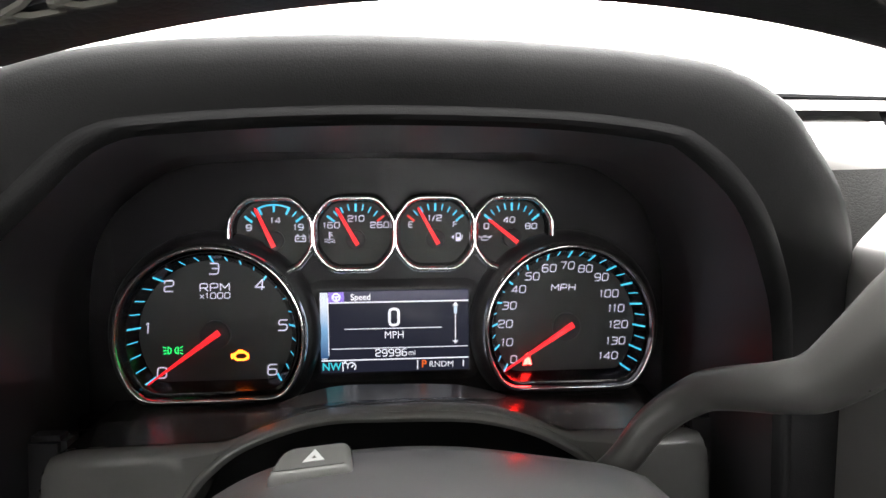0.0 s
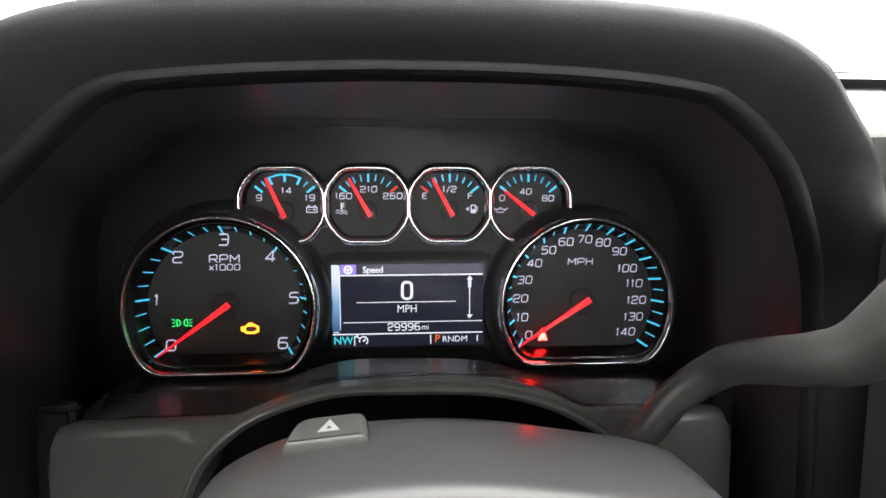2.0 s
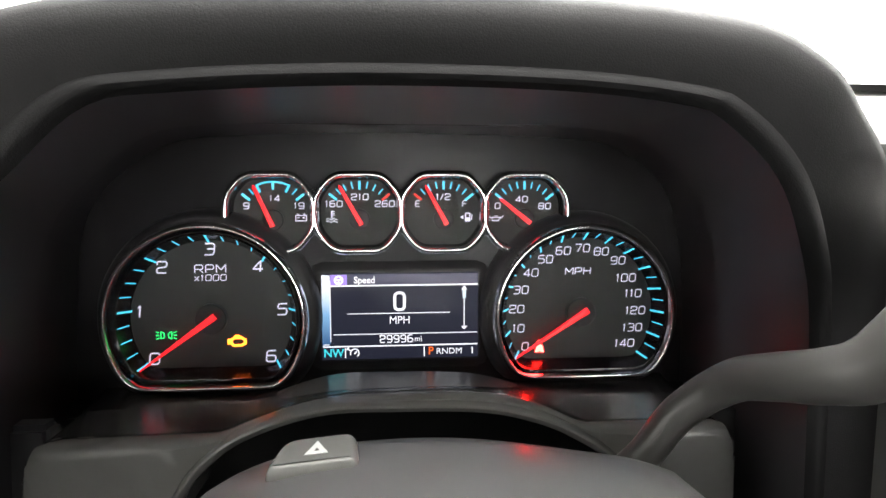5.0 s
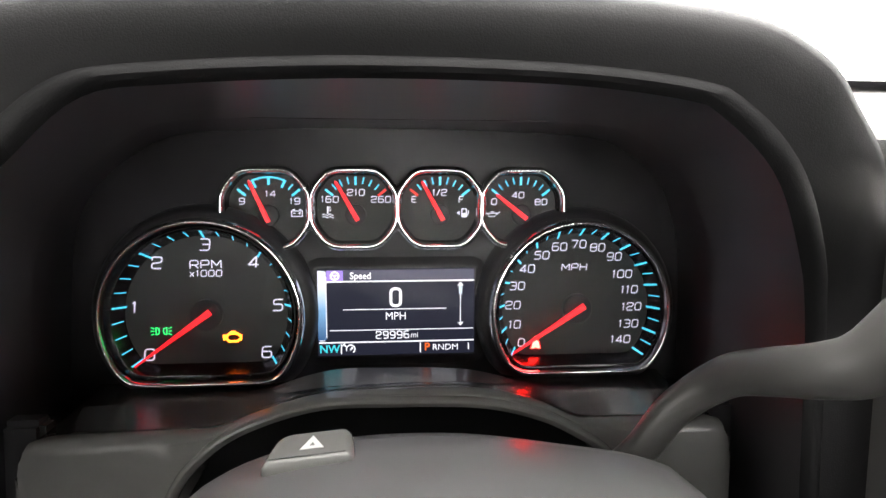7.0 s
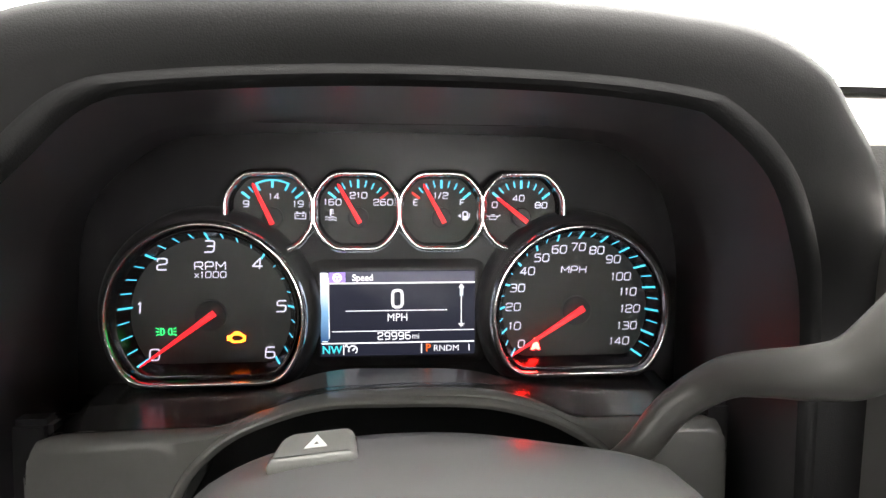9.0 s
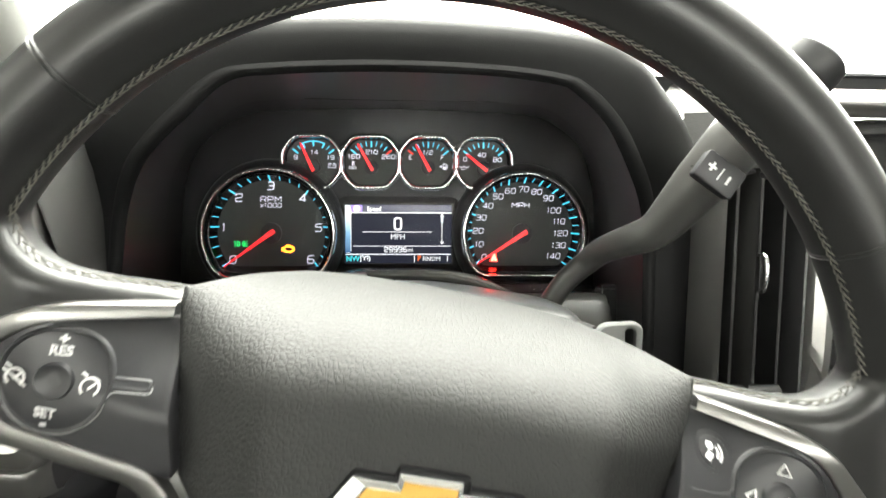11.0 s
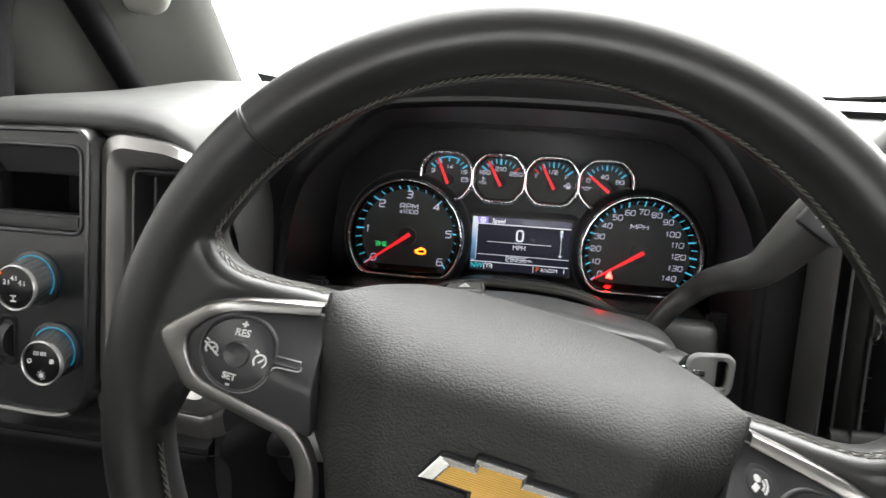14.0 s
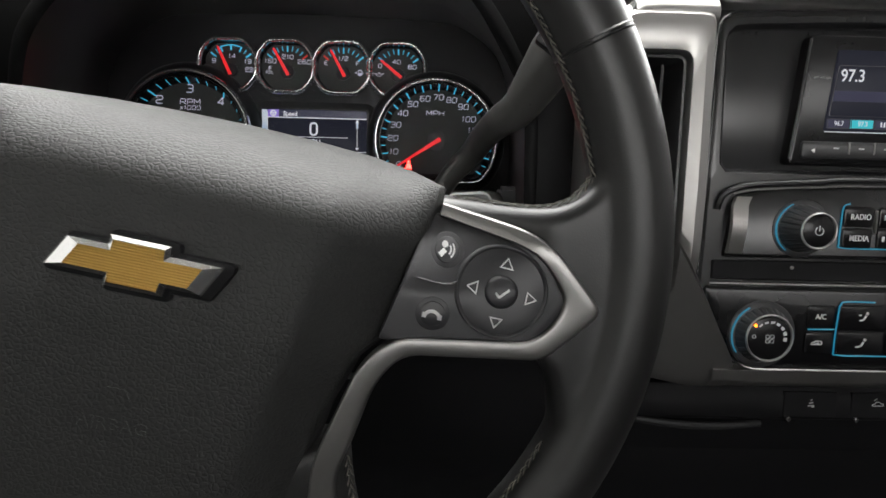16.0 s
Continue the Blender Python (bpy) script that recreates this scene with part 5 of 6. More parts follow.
def pad_mesh():
    def hw(w):
        return float(np.interp(w, [-0.125, -0.092, -0.080, -0.0685, -0.056, -0.045, -0.025, -0.015, 0.036, 0.05], [0.0584, 0.0631, 0.0668, 0.0654, 0.0680, 0.0698, 0.0765, 0.0862, 0.0945, 0.0945]))
    def top(u):
        return float(np.interp(abs(u), [0, 0.03, 0.055, 0.075, 0.088, 0.0945], [0.0505, 0.050, 0.0487, 0.0462, 0.043, 0.037]))
    def soft(x):
        return math.sqrt(x * x + 0.0000012)
    roll = 0.030
    rows = []
    for i in range(61):
        r = []
        for j in range(65):
            s = math.sin(math.pi / 2 * (j / 32 - 1))
            u0 = s * hw(0.0)
            t = top(u0)
            if i <= 36:
                w, th = -0.125 + (t - roll + 0.125) * i / 36, 0.0
            else:
                th = (i - 36) / 24 * math.pi / 2
                w = t - roll * (1 - math.sin(th))
            u = s * hw(w)
            side = hw(w) - abs(u)
            fold = 0.0585 + (w - 0.028) * 0.16
            d = abs(u) - fold
            yy = -0.0245 + 0.62 * 0.5 * (d + soft(d)) + 0.10 * max(0.0, w + 0.02)
            crown = 0.004 + 0.065 * (1 - (abs(u) / 0.0945) ** 4)
            yy += (crown - yy) * (1 - math.cos(th))
            yy += 0.008 * max(0, 1 - side / 0.004) ** 2
            r.append((u, yy, w))
        rows.append(r)
    return grid(rows)


pad = part("airbag_cover", pad_mesh(), AIRBAG, wheel, "charcoal grained airbag cover", local=True)
BOW = [(-31.5, -9.0), (-25, 2), (-11.5, 2), (-11, 5.4), (9.2, 5.4), (9.4, 2), (27.2, 2), (21.2, -9.0), (9.2, -9.0), (8.6, -12.2), (-11.2, -12.2), (-11.4, -9.0)]
bow = [Vector(p) * MM for p in BOW]
# black plate, shifted right and down, stands in for the recess's shade
seat = [p + Vector((0.0010 + 0.0010 * (p.x > 0.02), -0.0004)) for p in bow]
part("emblem_recess", plate(offset(rounded(seat, 0.4 * MM, 2), 0.0017), -0.0250, -0.022, 0.0012), BLACK, pad, "black plate for the shaded recess round the emblem", local=True)
INNER = [(-24.6, -7.2), (-20.2, 0.2), (-9.8, 0.2), (-9.3, 3.8), (7.6, 3.8), (7.8, 0.2), (20.6, 0.2), (16.6, -7.2), (7.5, -7.2), (6.9, -10.5), (-9.5, -10.5), (-9.7, -7.2)]
inner = [Vector(p) * MM for p in INNER]
part("emblem_rim", grid([[(p.x, y_, p.y) for p in o] for o, y_ in ((bow, -0.0238), (bow, -0.0256), (mix(bow, inner, 0.12), -0.0262), (mix(bow, inner, 0.86), -0.0274), (inner, -0.0275), (inner, -0.0262))], ring=True), CHROME, pad, "bevelled chrome emblem edge", smooth=False, local=True)
part("emblem_face", plate(inner, -0.0270, -0.025, 0.0002), GOLD, pad, "ribbed gold cross-shaped emblem face", smooth=False, local=True)
part("airbag_word", lettering("AIRBAG", 0.0062, -0.0015, -0.0248, -0.0605, 1.15, weight=0.0001), AIRBAG, pad, "embossed black letters", smooth=False, local=True)
part("airbag_symbol", merge(bar(-0.005, -0.0475, 0.001, -0.0475, 0.0012, -0.0248), bar(0.001, -0.0475, 0.003, -0.051, 0.0012, -0.0248)), AIRBAG, pad, smooth=False, local=True)
part("hub_back", tube([(0, 0.0, -0.02), (0, 0.03, -0.02), (0, 0.06, -0.02)], [0.03, 0.03, 0.03], 32), BLACK, wheel, local=True)

# ---- dash end by the door: pocket, knobs, vent ----
PY = -0.212
PANEL = rounded([Vector(q) * MM for q in ((-354, -148), (-302, -149), (-289, -136), (-286, 42), (-291, 47.5), (-362, 46), (-374, 32), (-366, -134))], [14 * MM, 16 * MM, 12 * MM, 6 * MM, 5 * MM, 12 * MM, 10 * MM, 14 * MM], 5)
swp = thing("control_panel", "black dash end panel with pocket and rotary knobs", "switch panel", (-0.335, -0.20, -0.15))
HOLE = rect(-0.3645, -0.2915, -0.0205, 0.0372, 0.007, 5)
hp, pp = radial(HOLE, (-0.326, 0.006), 160), radial(PANEL, (-0.326, 0.006), 160)
rows = [[(p.x, y_, p.y) for p in o] for o, y_ in ((offset(hp, -0.002), PY + 0.02), (offset(hp, -0.0015), PY + 0.002), (hp, PY), (mix(hp, pp, 0.5), PY), (pp, PY), (pp, PY + 0.02))]
part("panel_face", grid(rows, ring=True), STACKSKIN, swp, "satin black panel face")
part("panel_rim", band(PANEL, [(0, PY + 0.002), (0, PY - 0.0015), (0.001, PY - 0.003), (0.0028, PY - 0.0025), (0.004, PY + 0.001), (0.0045, PY + 0.015)]), STACKSKIN, swp, "black rounded panel rim")
part("bright_edge", tube(curve([(-0.366, PY - 0.001, 0.044), (-0.3745, PY - 0.002, 0.032), (-0.3735, PY - 0.0025, 0.0), (-0.3705, PY - 0.0025, -0.08), (-0.3675, PY - 0.0025, -0.134), (-0.361, PY - 0.0025, -0.1455), (-0.35, PY - 0.0025, -0.1495), (-0.311, PY - 0.0025, -0.1505), (-0.299, PY - 0.002, -0.148)], 6), 0.0016, 8), SATIN, swp, "thin bright edge line")
part("pocket_liner", band(HOLE, [(-0.001, PY + 0.001), (-0.003, PY + 0.04), (-0.006, PY + 0.07)], cap_back=True), BLACK, swp, "black open storage pocket")
part("pocket_frame", band(HOLE, [(-0.0006, PY + 0.003), (-0.0004, PY - 0.0010), (0.0006, PY - 0.0020), (0.0018, PY - 0.0016), (0.0030, PY + 0.001)]), SMOOTH, swp, "raised black pocket frame")
part("pocket_brow", grid([[(x_, y_, z_) for y_, z_ in ((PY + 0.001, 0.0365), (PY + 0.006, 0.031), (PY + 0.012, 0.022), (PY + 0.015, 0.0185), (PY + 0.022, 0.018), (PY + 0.05, 0.022))] for x_ in (-0.3625, -0.328, -0.2935)]), SMOOTH, swp, "sloping pocket brow")
part("pocket_lip", box(-0.3625, -0.2935, PY + 0.002, PY + 0.022, -0.0190, -0.0085, 0.002), PLASTIC, swp, "grey pocket shelf lip")


def knob(parent, x, z, y0, y1, r, r1, ribs, label, marks, glow=True, lean=0.0):
    n = 96
    def tilt(bm):
        for v in bm.verts:
            v.co.x -= lean * (v.co.y - y1) / (y0 - y1)
        return bm
    def ring(rad, y_, rib):
        return [(x + (rad - (rib if k % 4 == 0 else 0)) * math.cos(2 * math.pi * k / n), y_, z + (rad - (rib if k % 4 == 0 else 0)) * math.sin(2 * math.pi * k / n)) for k in range(n)]
    body = part("knob", tilt(grid([ring(r, y0, ribs), ring(r - 0.2 * (r - r1), y0 + 0.35 * (y1 - y0), ribs), ring(r1 + 0.0009, y1 + 0.0028, ribs), ring(r1 + 0.0005, y1 + 0.0010, 0.0), ring(r1, y1, 0)], ring=True)), KNOB, parent, label)
    part("knob_base", tilt(band(arc(x, z, r + 0.0022, 0, 352, 44), [(0.002, y0 + 0.001), (0.001, y0 - 0.0012), (-0.001, y0 - 0.002), (-0.006, y0 - 0.002)])), SMOOTH, body)
    part("knob_rim", band(arc(x, z, r1, 0, 355, 71), [(0.0002, y1 + 0.002), (0.0004, y1 - 0.0004), (-0.0003, y1 - 0.0009), (-0.0009, y1 - 0.0005), (-0.0011, y1 + 0.0008)]), TABMETAL, body, "thin bright rim")
    part("knob_face", disc(x, z, r1 - 0.0012, y1, y1 + 0.003, 40), GLOSS, body, "gloss black knob face")
    if glow:
        part("glow_arc", tilt(band(arc(x, z, r + 0.0012, -35, 145, 32) + arc(x, z, r + 0.0003, 145, -35, 32), [(0, y0 - 0.0026), (0, y0 - 0.001)], cap_front=True)), GLOW, body, "blue lit arc", smooth=False)
    for nm, mk, mt in marks:
        part(nm, mk, mt, body, smooth=False)
    return body


kx, kz, ky = -0.3115, -0.054, -0.2465
ym = ky - 0.0006
knob(swp, kx + 0.001, kz, PY - 0.002, ky, 0.0155, 0.0145, 0.0006, "black four-wheel-drive selector knob", [
    ("mark", lettering("2", 0.0048, kx - 0.006, ym, kz + 0.0035, 1.0, weight=0.0001), ICON), ("mark", lettering("4", 0.0048, kx - 0.0005, ym, kz + 0.0062, 1.0, weight=0.0001), ICON),
    ("mark", lettering("4", 0.0048, kx + 0.0052, ym, kz + 0.0035, 1.0, weight=0.0001), ICON),
    ("arrow_mark", merge(*[bar(kx + a, kz + c, kx + a, kz + c + 0.003, 0.0006, ym) for a, c in ((-0.0032, 0.002), (0.0022, 0.0048), (0.008, 0.002))]), ICON),
    ("neutral_mark", merge(bar(kx - 0.002, kz - 0.005, kx + 0.002, kz - 0.005, 0.0007, ym), bar(kx, kz - 0.005, kx, kz - 0.0085, 0.0007, ym), bar(kx - 0.002, kz - 0.0085, kx + 0.002, kz - 0.0085, 0.0007, ym)), ICON),
    ("pointer", disc(kx - 0.0105, kz + 0.0092, 0.0016, ym - 0.0005, ym, 10, 0.0001), TELL_AMBER)], lean=0.0155)
lx, lz, ly = -0.2955, -0.103, -0.2425
ym = ly - 0.0006
knob(swp, lx - 0.006 + 0.006, lz, PY - 0.002, ly, 0.0155, 0.0145, 0.0006, "black headlamp switch knob", [
    ("mark", band(arc(lx - 0.0085, lz + 0.001, 0.0016, 0, 330, 11), [(0, ym), (-0.0006, ym), (-0.0006, ym + 0.0003), (0, ym + 0.0003)]), ICON),
    ("mark", merge(*[bar(lx + a, lz + 0.0052, lx + a, lz + 0.0078, 0.0007, ym) for a in (-0.005, -0.0036, -0.0022, 0.0, 0.0014, 0.0030)]), ICON),
    ("mark", plate(rect(lx + 0.006, lx + 0.0092, lz + 0.0005, lz + 0.0035, 0.0008, 2), ym, ym + 0.0003, 0.00005), ICON),
    ("mark", merge(disc(lx, lz - 0.008, 0.0016, ym, ym + 0.0003, 12, 0.0001), *[bar(lx + 0.0022 * math.cos(k), lz - 0.008 + 0.0022 * math.sin(k), lx + 0.0032 * math.cos(k), lz - 0.008 + 0.0032 * math.sin(k), 0.0004, ym) for k in (0, 0.785, 1.57, 2.356, 3.14, 3.93, 4.71, 5.5)]), ICON)], lean=0.0150)
dm = part("dimmer_slot", band(rect(-0.3545, -0.343, -0.117, -0.084, 0.004, 4), [(0.002, PY), (0.001, PY - 0.0012), (-0.0005, PY - 0.001), (-0.0012, PY + 0.006)], cap_back=True), BLACK, swp, "recessed dimmer slot")
part("dimmer_wheel", tube([(-0.3525, PY + 0.004, -0.1005), (-0.3455, PY + 0.004, -0.1005)], 0.0125, 28), RUBBER, dm, "ribbed dimmer thumbwheel")
part("mark", merge(bar(-0.350, -0.1115, -0.347, -0.1115, 0.0008, PY - 0.0096, 0.0004)), ICON, swp, smooth=False)


def vent(name, label, x0, x1, z0, z1, yf, vanes, tab, lean=0.0, slim=False):
    v = thing(name, label, "air vent", ((x0 + x1) / 2, yf, z0), group="dash air vents")
    o = rect(x0, x1, z0, z1, 0.006, 4)
    part("vent_frame", band(o, [(0.003, yf + 0.004), (0.0005, yf - 0.0006), (-0.001, yf - 0.0002), (-0.003, yf + 0.012), (-0.004, yf + 0.06)], cap_back=True), SMOOTH, v, "black vent frame")
    for i in range(vanes):
        x = x0 + (x1 - x0) * (i + 0.75) / (vanes + 0.5)
        bm = box(-0.0009, 0.0009, -0.012, 0.012, z0 + 0.004, z1 - 0.004, 0.0006, 2)
        bm.transform(Matrix.Translation((x, yf + 0.018, 0)) @ Matrix.Rotation(radians(lean), 4, 'Z'))
        part("vane", bm, SMOOTH, v, "upright black vane")
    for i in range(6):
        z = z0 + (z1 - z0) * (i + 0.7) / 6.4
        part("cross_vane", box(x0 + 0.003, x1 - 0.003, yf + 0.034, yf + 0.052, z - 0.0007, z + 0.0007, 0.0004, 1), BLACK, v)
    tx, tz = tab
    if slim:
        part("vent_tab", box(tx - 0.0022, tx + 0.0022, yf - 0.003, yf + 0.016, tz - 0.0125, tz + 0.0125, 0.0015, 3), SMOOTH, v, "dark vent slider")
        part("tab_trim", tube(curve([(tx, yf - 0.001, tz - 0.0125), (tx + 0.0004, yf - 0.0042, tz - 0.009), (tx + 0.0006, yf - 0.0050, tz), (tx + 0.0004, yf - 0.0042, tz + 0.009), (tx, yf - 0.001, tz + 0.0125)], 5), 0.0016, 10), CHROME, v, "bright slider trim")
    else:
        part("vent_tab", box(tx + 0.0002, tx + 0.0170, yf - 0.0035, yf + 0.016, tz - 0.0150, tz + 0.0150, 0.0025, 3), PODSKIN, v, "dark vent slider")
        part("tab_trim", tube(curve([(tx + 0.006, yf - 0.0036, tz - 0.0152), (tx + 0.001, yf - 0.0046, tz - 0.0140), (tx - 0.0004, yf - 0.005, tz - 0.0105), (tx - 0.0006, yf - 0.005, tz), (tx - 0.0004, yf - 0.005, tz + 0.0115), (tx + 0.0014, yf - 0.0046, tz + 0.0150), (tx + 0.005, yf - 0.0036, tz + 0.0154)], 5), 0.0015, 10), TABMETAL, v, "bright slider trim")
    part("vent_wheel", tube([(x0 + 0.008, yf + 0.002, z0 + 0.0065), (x1 - 0.014, yf + 0.002, z0 + 0.0065)], 0.0062, 20), RUBBER, v, "vent thumbwheel")
    part("wheel_trim", box(x1 - 0.026, x1 - 0.014, yf - 0.0058, yf - 0.003, z0 + 0.004, z0 + 0.009, 0.001, 2), TABMETAL, v)
    return v


VY = -0.196
vent("air_vent", "black upright dash vent with a bright slider tab", -0.264, -0.205, -0.112, 0.025, VY, 3, (-0.2465, -0.0305))
VR = -0.158
vent("air_vent", "black upright dash vent with a bright slider tab", 0.2090, 0.2665, -0.128, 0.026, VR, 3, (0.236, -0.040), slim=True)

# satin trim round the vents
def trim(name, label, outer, hole, y0, y1, bulge, fall=0.0, low_z=-0.13):
    t = thing(name, label, "trim", (outer[0][0] * MM, y0, -0.15), "structure")
    mid = sum((Vector(p) for p in hole), Vector((0, 0))) / len(hole)
    oo, hh = radial(rounded([Vector(q) * MM for q in outer], 9 * MM, 5), mid, 240), radial(hole, mid, 240)
    rows = [[(p.x, y_, p.y) for p in o] for o, y_ in ((hh, y1), (hh, y0 + 0.003), (offset(hh, 0.0015), y0), (mix(hh, oo, 0.5), y0 - bulge), (mix(hh, oo, 0.86), y0 - bulge * 0.4), (oo, y0 + 0.004), (oo, y1))]
    rows = [[(x_, y_ + fall * max(0.0, low_z - z_) ** 2 / (max(0.0, low_z - z_) + 0.05), z_) for x_, y_, z_ in r] for r in rows]
    part("trim_face", grid(rows, ring=True), TRIMSILVER, t, "satin silver trim surface")
    return t


end_trim = trim("vent_trim", "satin silver trim framing the dash end vent", [(-279, -137), (-240, -140), (-201, -144), (-195, -138), (-197, -122), (-199, 10), (-206, 32), (-232, 47), (-270, 52), (-283, 46), (-284.5, -128)], rect(-0.266, -0.203, -0.114, 0.027, 0.007, 4), -0.203, -0.17, 0.006)
part("trim_skirt", grid([[(x, y_ + back, z - 0.08 * (x + 0.287) + lift * (0.145 + z) / 0.02) for y_, z in ((-0.200, -0.1340), (-0.2045, -0.1365), (-0.2050, -0.1390), (-0.2035, -0.1465), (-0.2000, -0.1540), (-0.193, -0.1560))] for x, back, lift in ((-0.2885, 0.012, -0.003), (-0.2878, 0.006, -0.002), (-0.2855, 0.002, -0.001), (-0.280, 0.0, 0.0), (-0.240, 0.0, 0.0), (-0.206, 0.0, 0.0), (-0.2015, 0.002, 0.0), (-0.1985, 0.007, 0.0), (-0.197, 0.016, 0.0))]), SATIN, end_trim, "turned-under lower edge of the trim")
trim("vent_trim", "satin silver trim framing the centre vent", [(204, -134), (215, -150), (232, -178), (258, -196), (300, -206), (330, -206), (334, -190), (309, -176), (284, -132), (286, -60), (284.5, 44), (283.5, 55), (229, 55), (206, 31)], rect(0.2070, 0.2685, -0.130, 0.028, 0.007, 4), -0.163, -0.12, 0.003, 0.50, -0.095)
part("stack_apron", grid([[(x, y_, z) for y_, z in ((-0.128, -0.1855), (-0.136, -0.1885), (-0.1335, -0.196), (-0.127, -0.203), (-0.112, -0.2055))] for x in (0.312, 0.45, 0.70)]), TRIMSILVER, dash, "dark satin strip under the stack")
# black stands in for the shade below the trim
part("lower_apron", sheet(-0.372, -0.200, [(-0.192, -0.132), (-0.198, -0.14), (-0.196, -0.158), (-0.199, -0.163), (-0.205, -0.1655), (-0.205, -0.169), (-0.198, -0.174), (-0.16, -0.186)], 2), BLACK, dash, "strip under the trim, black for the shade there")
# solid black box painted in where the dash top casts shadow
part("top_shadow_box", box(-0.392, -0.262, -0.192, -0.165, 0.02, 0.048, 0.004), BLACK, dash, "black box for the shadow under the dash top")

# ---- centre stack ----
SY = -0.136
stack = thing("centre_stack", "black centre console stack with radio and climate controls", "centre console", (0.45, SY, -0.2))
STACK = rounded([Vector(q) * MM for q in ((310, -163), (332, -187), (660, -187), (676, -131), (668, 66), (400, 65), (297, 60), (295.5, -60), (294, -131))], [15 * MM, 14 * MM, 16 * MM, 6 * MM, 12 * MM, 60 * MM, 14 * MM, 10 * MM, 6 * MM], 6)
BAY = rounded([Vector(q) * MM for q in ((306, -44), (655, -44), (655, 52), (400, 53.5), (303.5, 49))], [4 * MM, 8 * MM, 10 * MM, 40 * MM, 9 * MM], 6)
so, bo = radial(STACK, (0.45, 0.0), 220), radial(BAY, (0.45, 0.0), 220)
part("stack_face", grid([[(p.x, y_, p.y) for p in o] for o, y_ in ((bo, SY + 0.014), (bo, SY + 0.004), (offset(bo, 0.0012), SY - 0.0005), (offset(bo, 0.0030), SY - 0.0022), (mix(bo, so, 0.55), SY - 0.0022), (offset(so, -0.0025), SY - 0.0020), (offset(so, -0.0006), SY - 0.0004), (so, SY + 0.003), (so, SY + 0.03))], ring=True), STACKSKIN, stack, "satin black stack surround")
part("bay_back", plate(offset(BAY, 0.002), SY + 0.008, SY + 0.02, 0.0005), STACKSKIN, stack, "recessed dark screen bay")
rim_pts = sorted(((math.atan2(p.y, p.x - 0.45), p) for p in offset(so, 0.0006)), key=lambda q: q[0])
left_run = [p for a, p in sorted((((a + 2 * math.pi) % (2 * math.pi), p) for a, p in rim_pts), key=lambda q: q[0]) if 1.35 < (math.atan2(p.y, p.x - 0.45) + 2 * math.pi) % (2 * math.pi) < 4.9]
part("bright_edge", tube([(p.x, SY + 0.0015, p.y) for p in left_run], 0.0011, 8), CHROME, stack, "thin bright line round the stack")
face = part("radio_face", plate(rounded([Vector(q) * MM for q in ((350, -40.5), (630, -40.5), (624, 47), (359, 47))], 5 * MM), SY - 0.003, SY + 0.01, 0.002), GLOSS, stack, "gloss black radio face")
part("face_edge", tube([(0.3585, SY - 0.0032, 0.044), (0.3545, SY - 0.0036, 0.003), (0.3505, SY - 0.0032, -0.036)], 0.0009, 8), SMOOTH, face)
ys = SY - 0.0054
scr = part("radio_screen", plate(rounded([Vector(q) * MM for q in ((372.5, -16.5), (590, -16.5), (590, 37), (377.5, 37))], 1 * MM), SY - 0.0044, SY, 0.0003), LCD, stack, "lit radio display")
part("tuner_frame", band(rounded([Vector(q) * MM for q in ((373.8, -7.2), (588, -7.2), (588, 27), (378, 27))], 2.2 * MM, 4), [(0, ys + 0.0004), (-0.0006, ys + 0.0002), (-0.0006, SY - 0.004)]), LCD_HEAD, scr, "pale outline on the display")
part("status_band", plate([Vector(q) * MM for q in ((375.5, 3), (587, 3), (587, 10), (376.3, 10))], ys + 0.0006, SY - 0.004, 0.0001), LCD_BAND, scr, "dim blue band", smooth=False)
part("station_digits", lettering("97.3", 0.0115, 0.3795, ys, 0.0197, 0.86, align='LEFT', weight=0.0001), LCD_WHITE, scr, smooth=False)
for i in range(7):
    x0 = 0.3735 + 0.0166 * i
    part("preset_box", plate(rect(x0, x0 + 0.0158, -0.0152, -0.0088, 0.0010, 3), ys + 0.0002, SY - 0.004, 0.0002), LCD_CYAN if i == 1 else LCD_BAND, scr, smooth=False)
    part("preset_outline", band(rect(x0, x0 + 0.0158, -0.0152, -0.0088, 0.0010, 3), [(0.0002, ys), (-0.0004, ys), (-0.0004, ys + 0.0004)]), LCD_HEAD, scr, smooth=False)
    if i < 2:
        part("preset_digits", lettering(("96.7", "97.3")[i], 0.0046, x0 + 0.0079, ys - 0.0003, -0.0120, 0.86), LCD_WHITE, scr, smooth=False)
    else:
        part("preset_bar", merge(*[bar(x0 + 0.0044 + 0.0022 * k, -0.0136, x0 + 0.0044 + 0.0022 * k, -0.0104, 0.0011, ys - 0.0001) for k in range(4)]), LCD_WHITE, scr, smooth=False)
part("screen_rule", bar(0.3725, -0.0175, 0.590, -0.0178, 0.0006, ys + 0.0003), LCD_WHITE, scr, smooth=False)
part("preset_key", plate(rect(0.3575, 0.610, -0.0358, -0.0240, 0.003, 3), SY - 0.0058, SY, 0.0018), SMOOTH, stack, "black strip of preset keys")
part("arrow_mark", plate([Vector((0.3640, -0.0305)), Vector((0.3664, -0.0322)), Vector((0.3664, -0.0288))], SY - 0.0063, SY - 0.0056, 0.0001), ICON, stack, smooth=False)
for i in range(7):
    x = 0.3812 + 0.0176 * i
    part("key_mark", bar(x - 0.0018, -0.0286, x + 0.0018, -0.0286, 0.0008, SY - 0.0062), ICON, stack, smooth=False)
    part("key_gap", box(x + 0.0084, x + 0.0096, SY - 0.0066, SY - 0.005, -0.0325, -0.0242, 0.0004, 1), SATIN, stack, smooth=False)
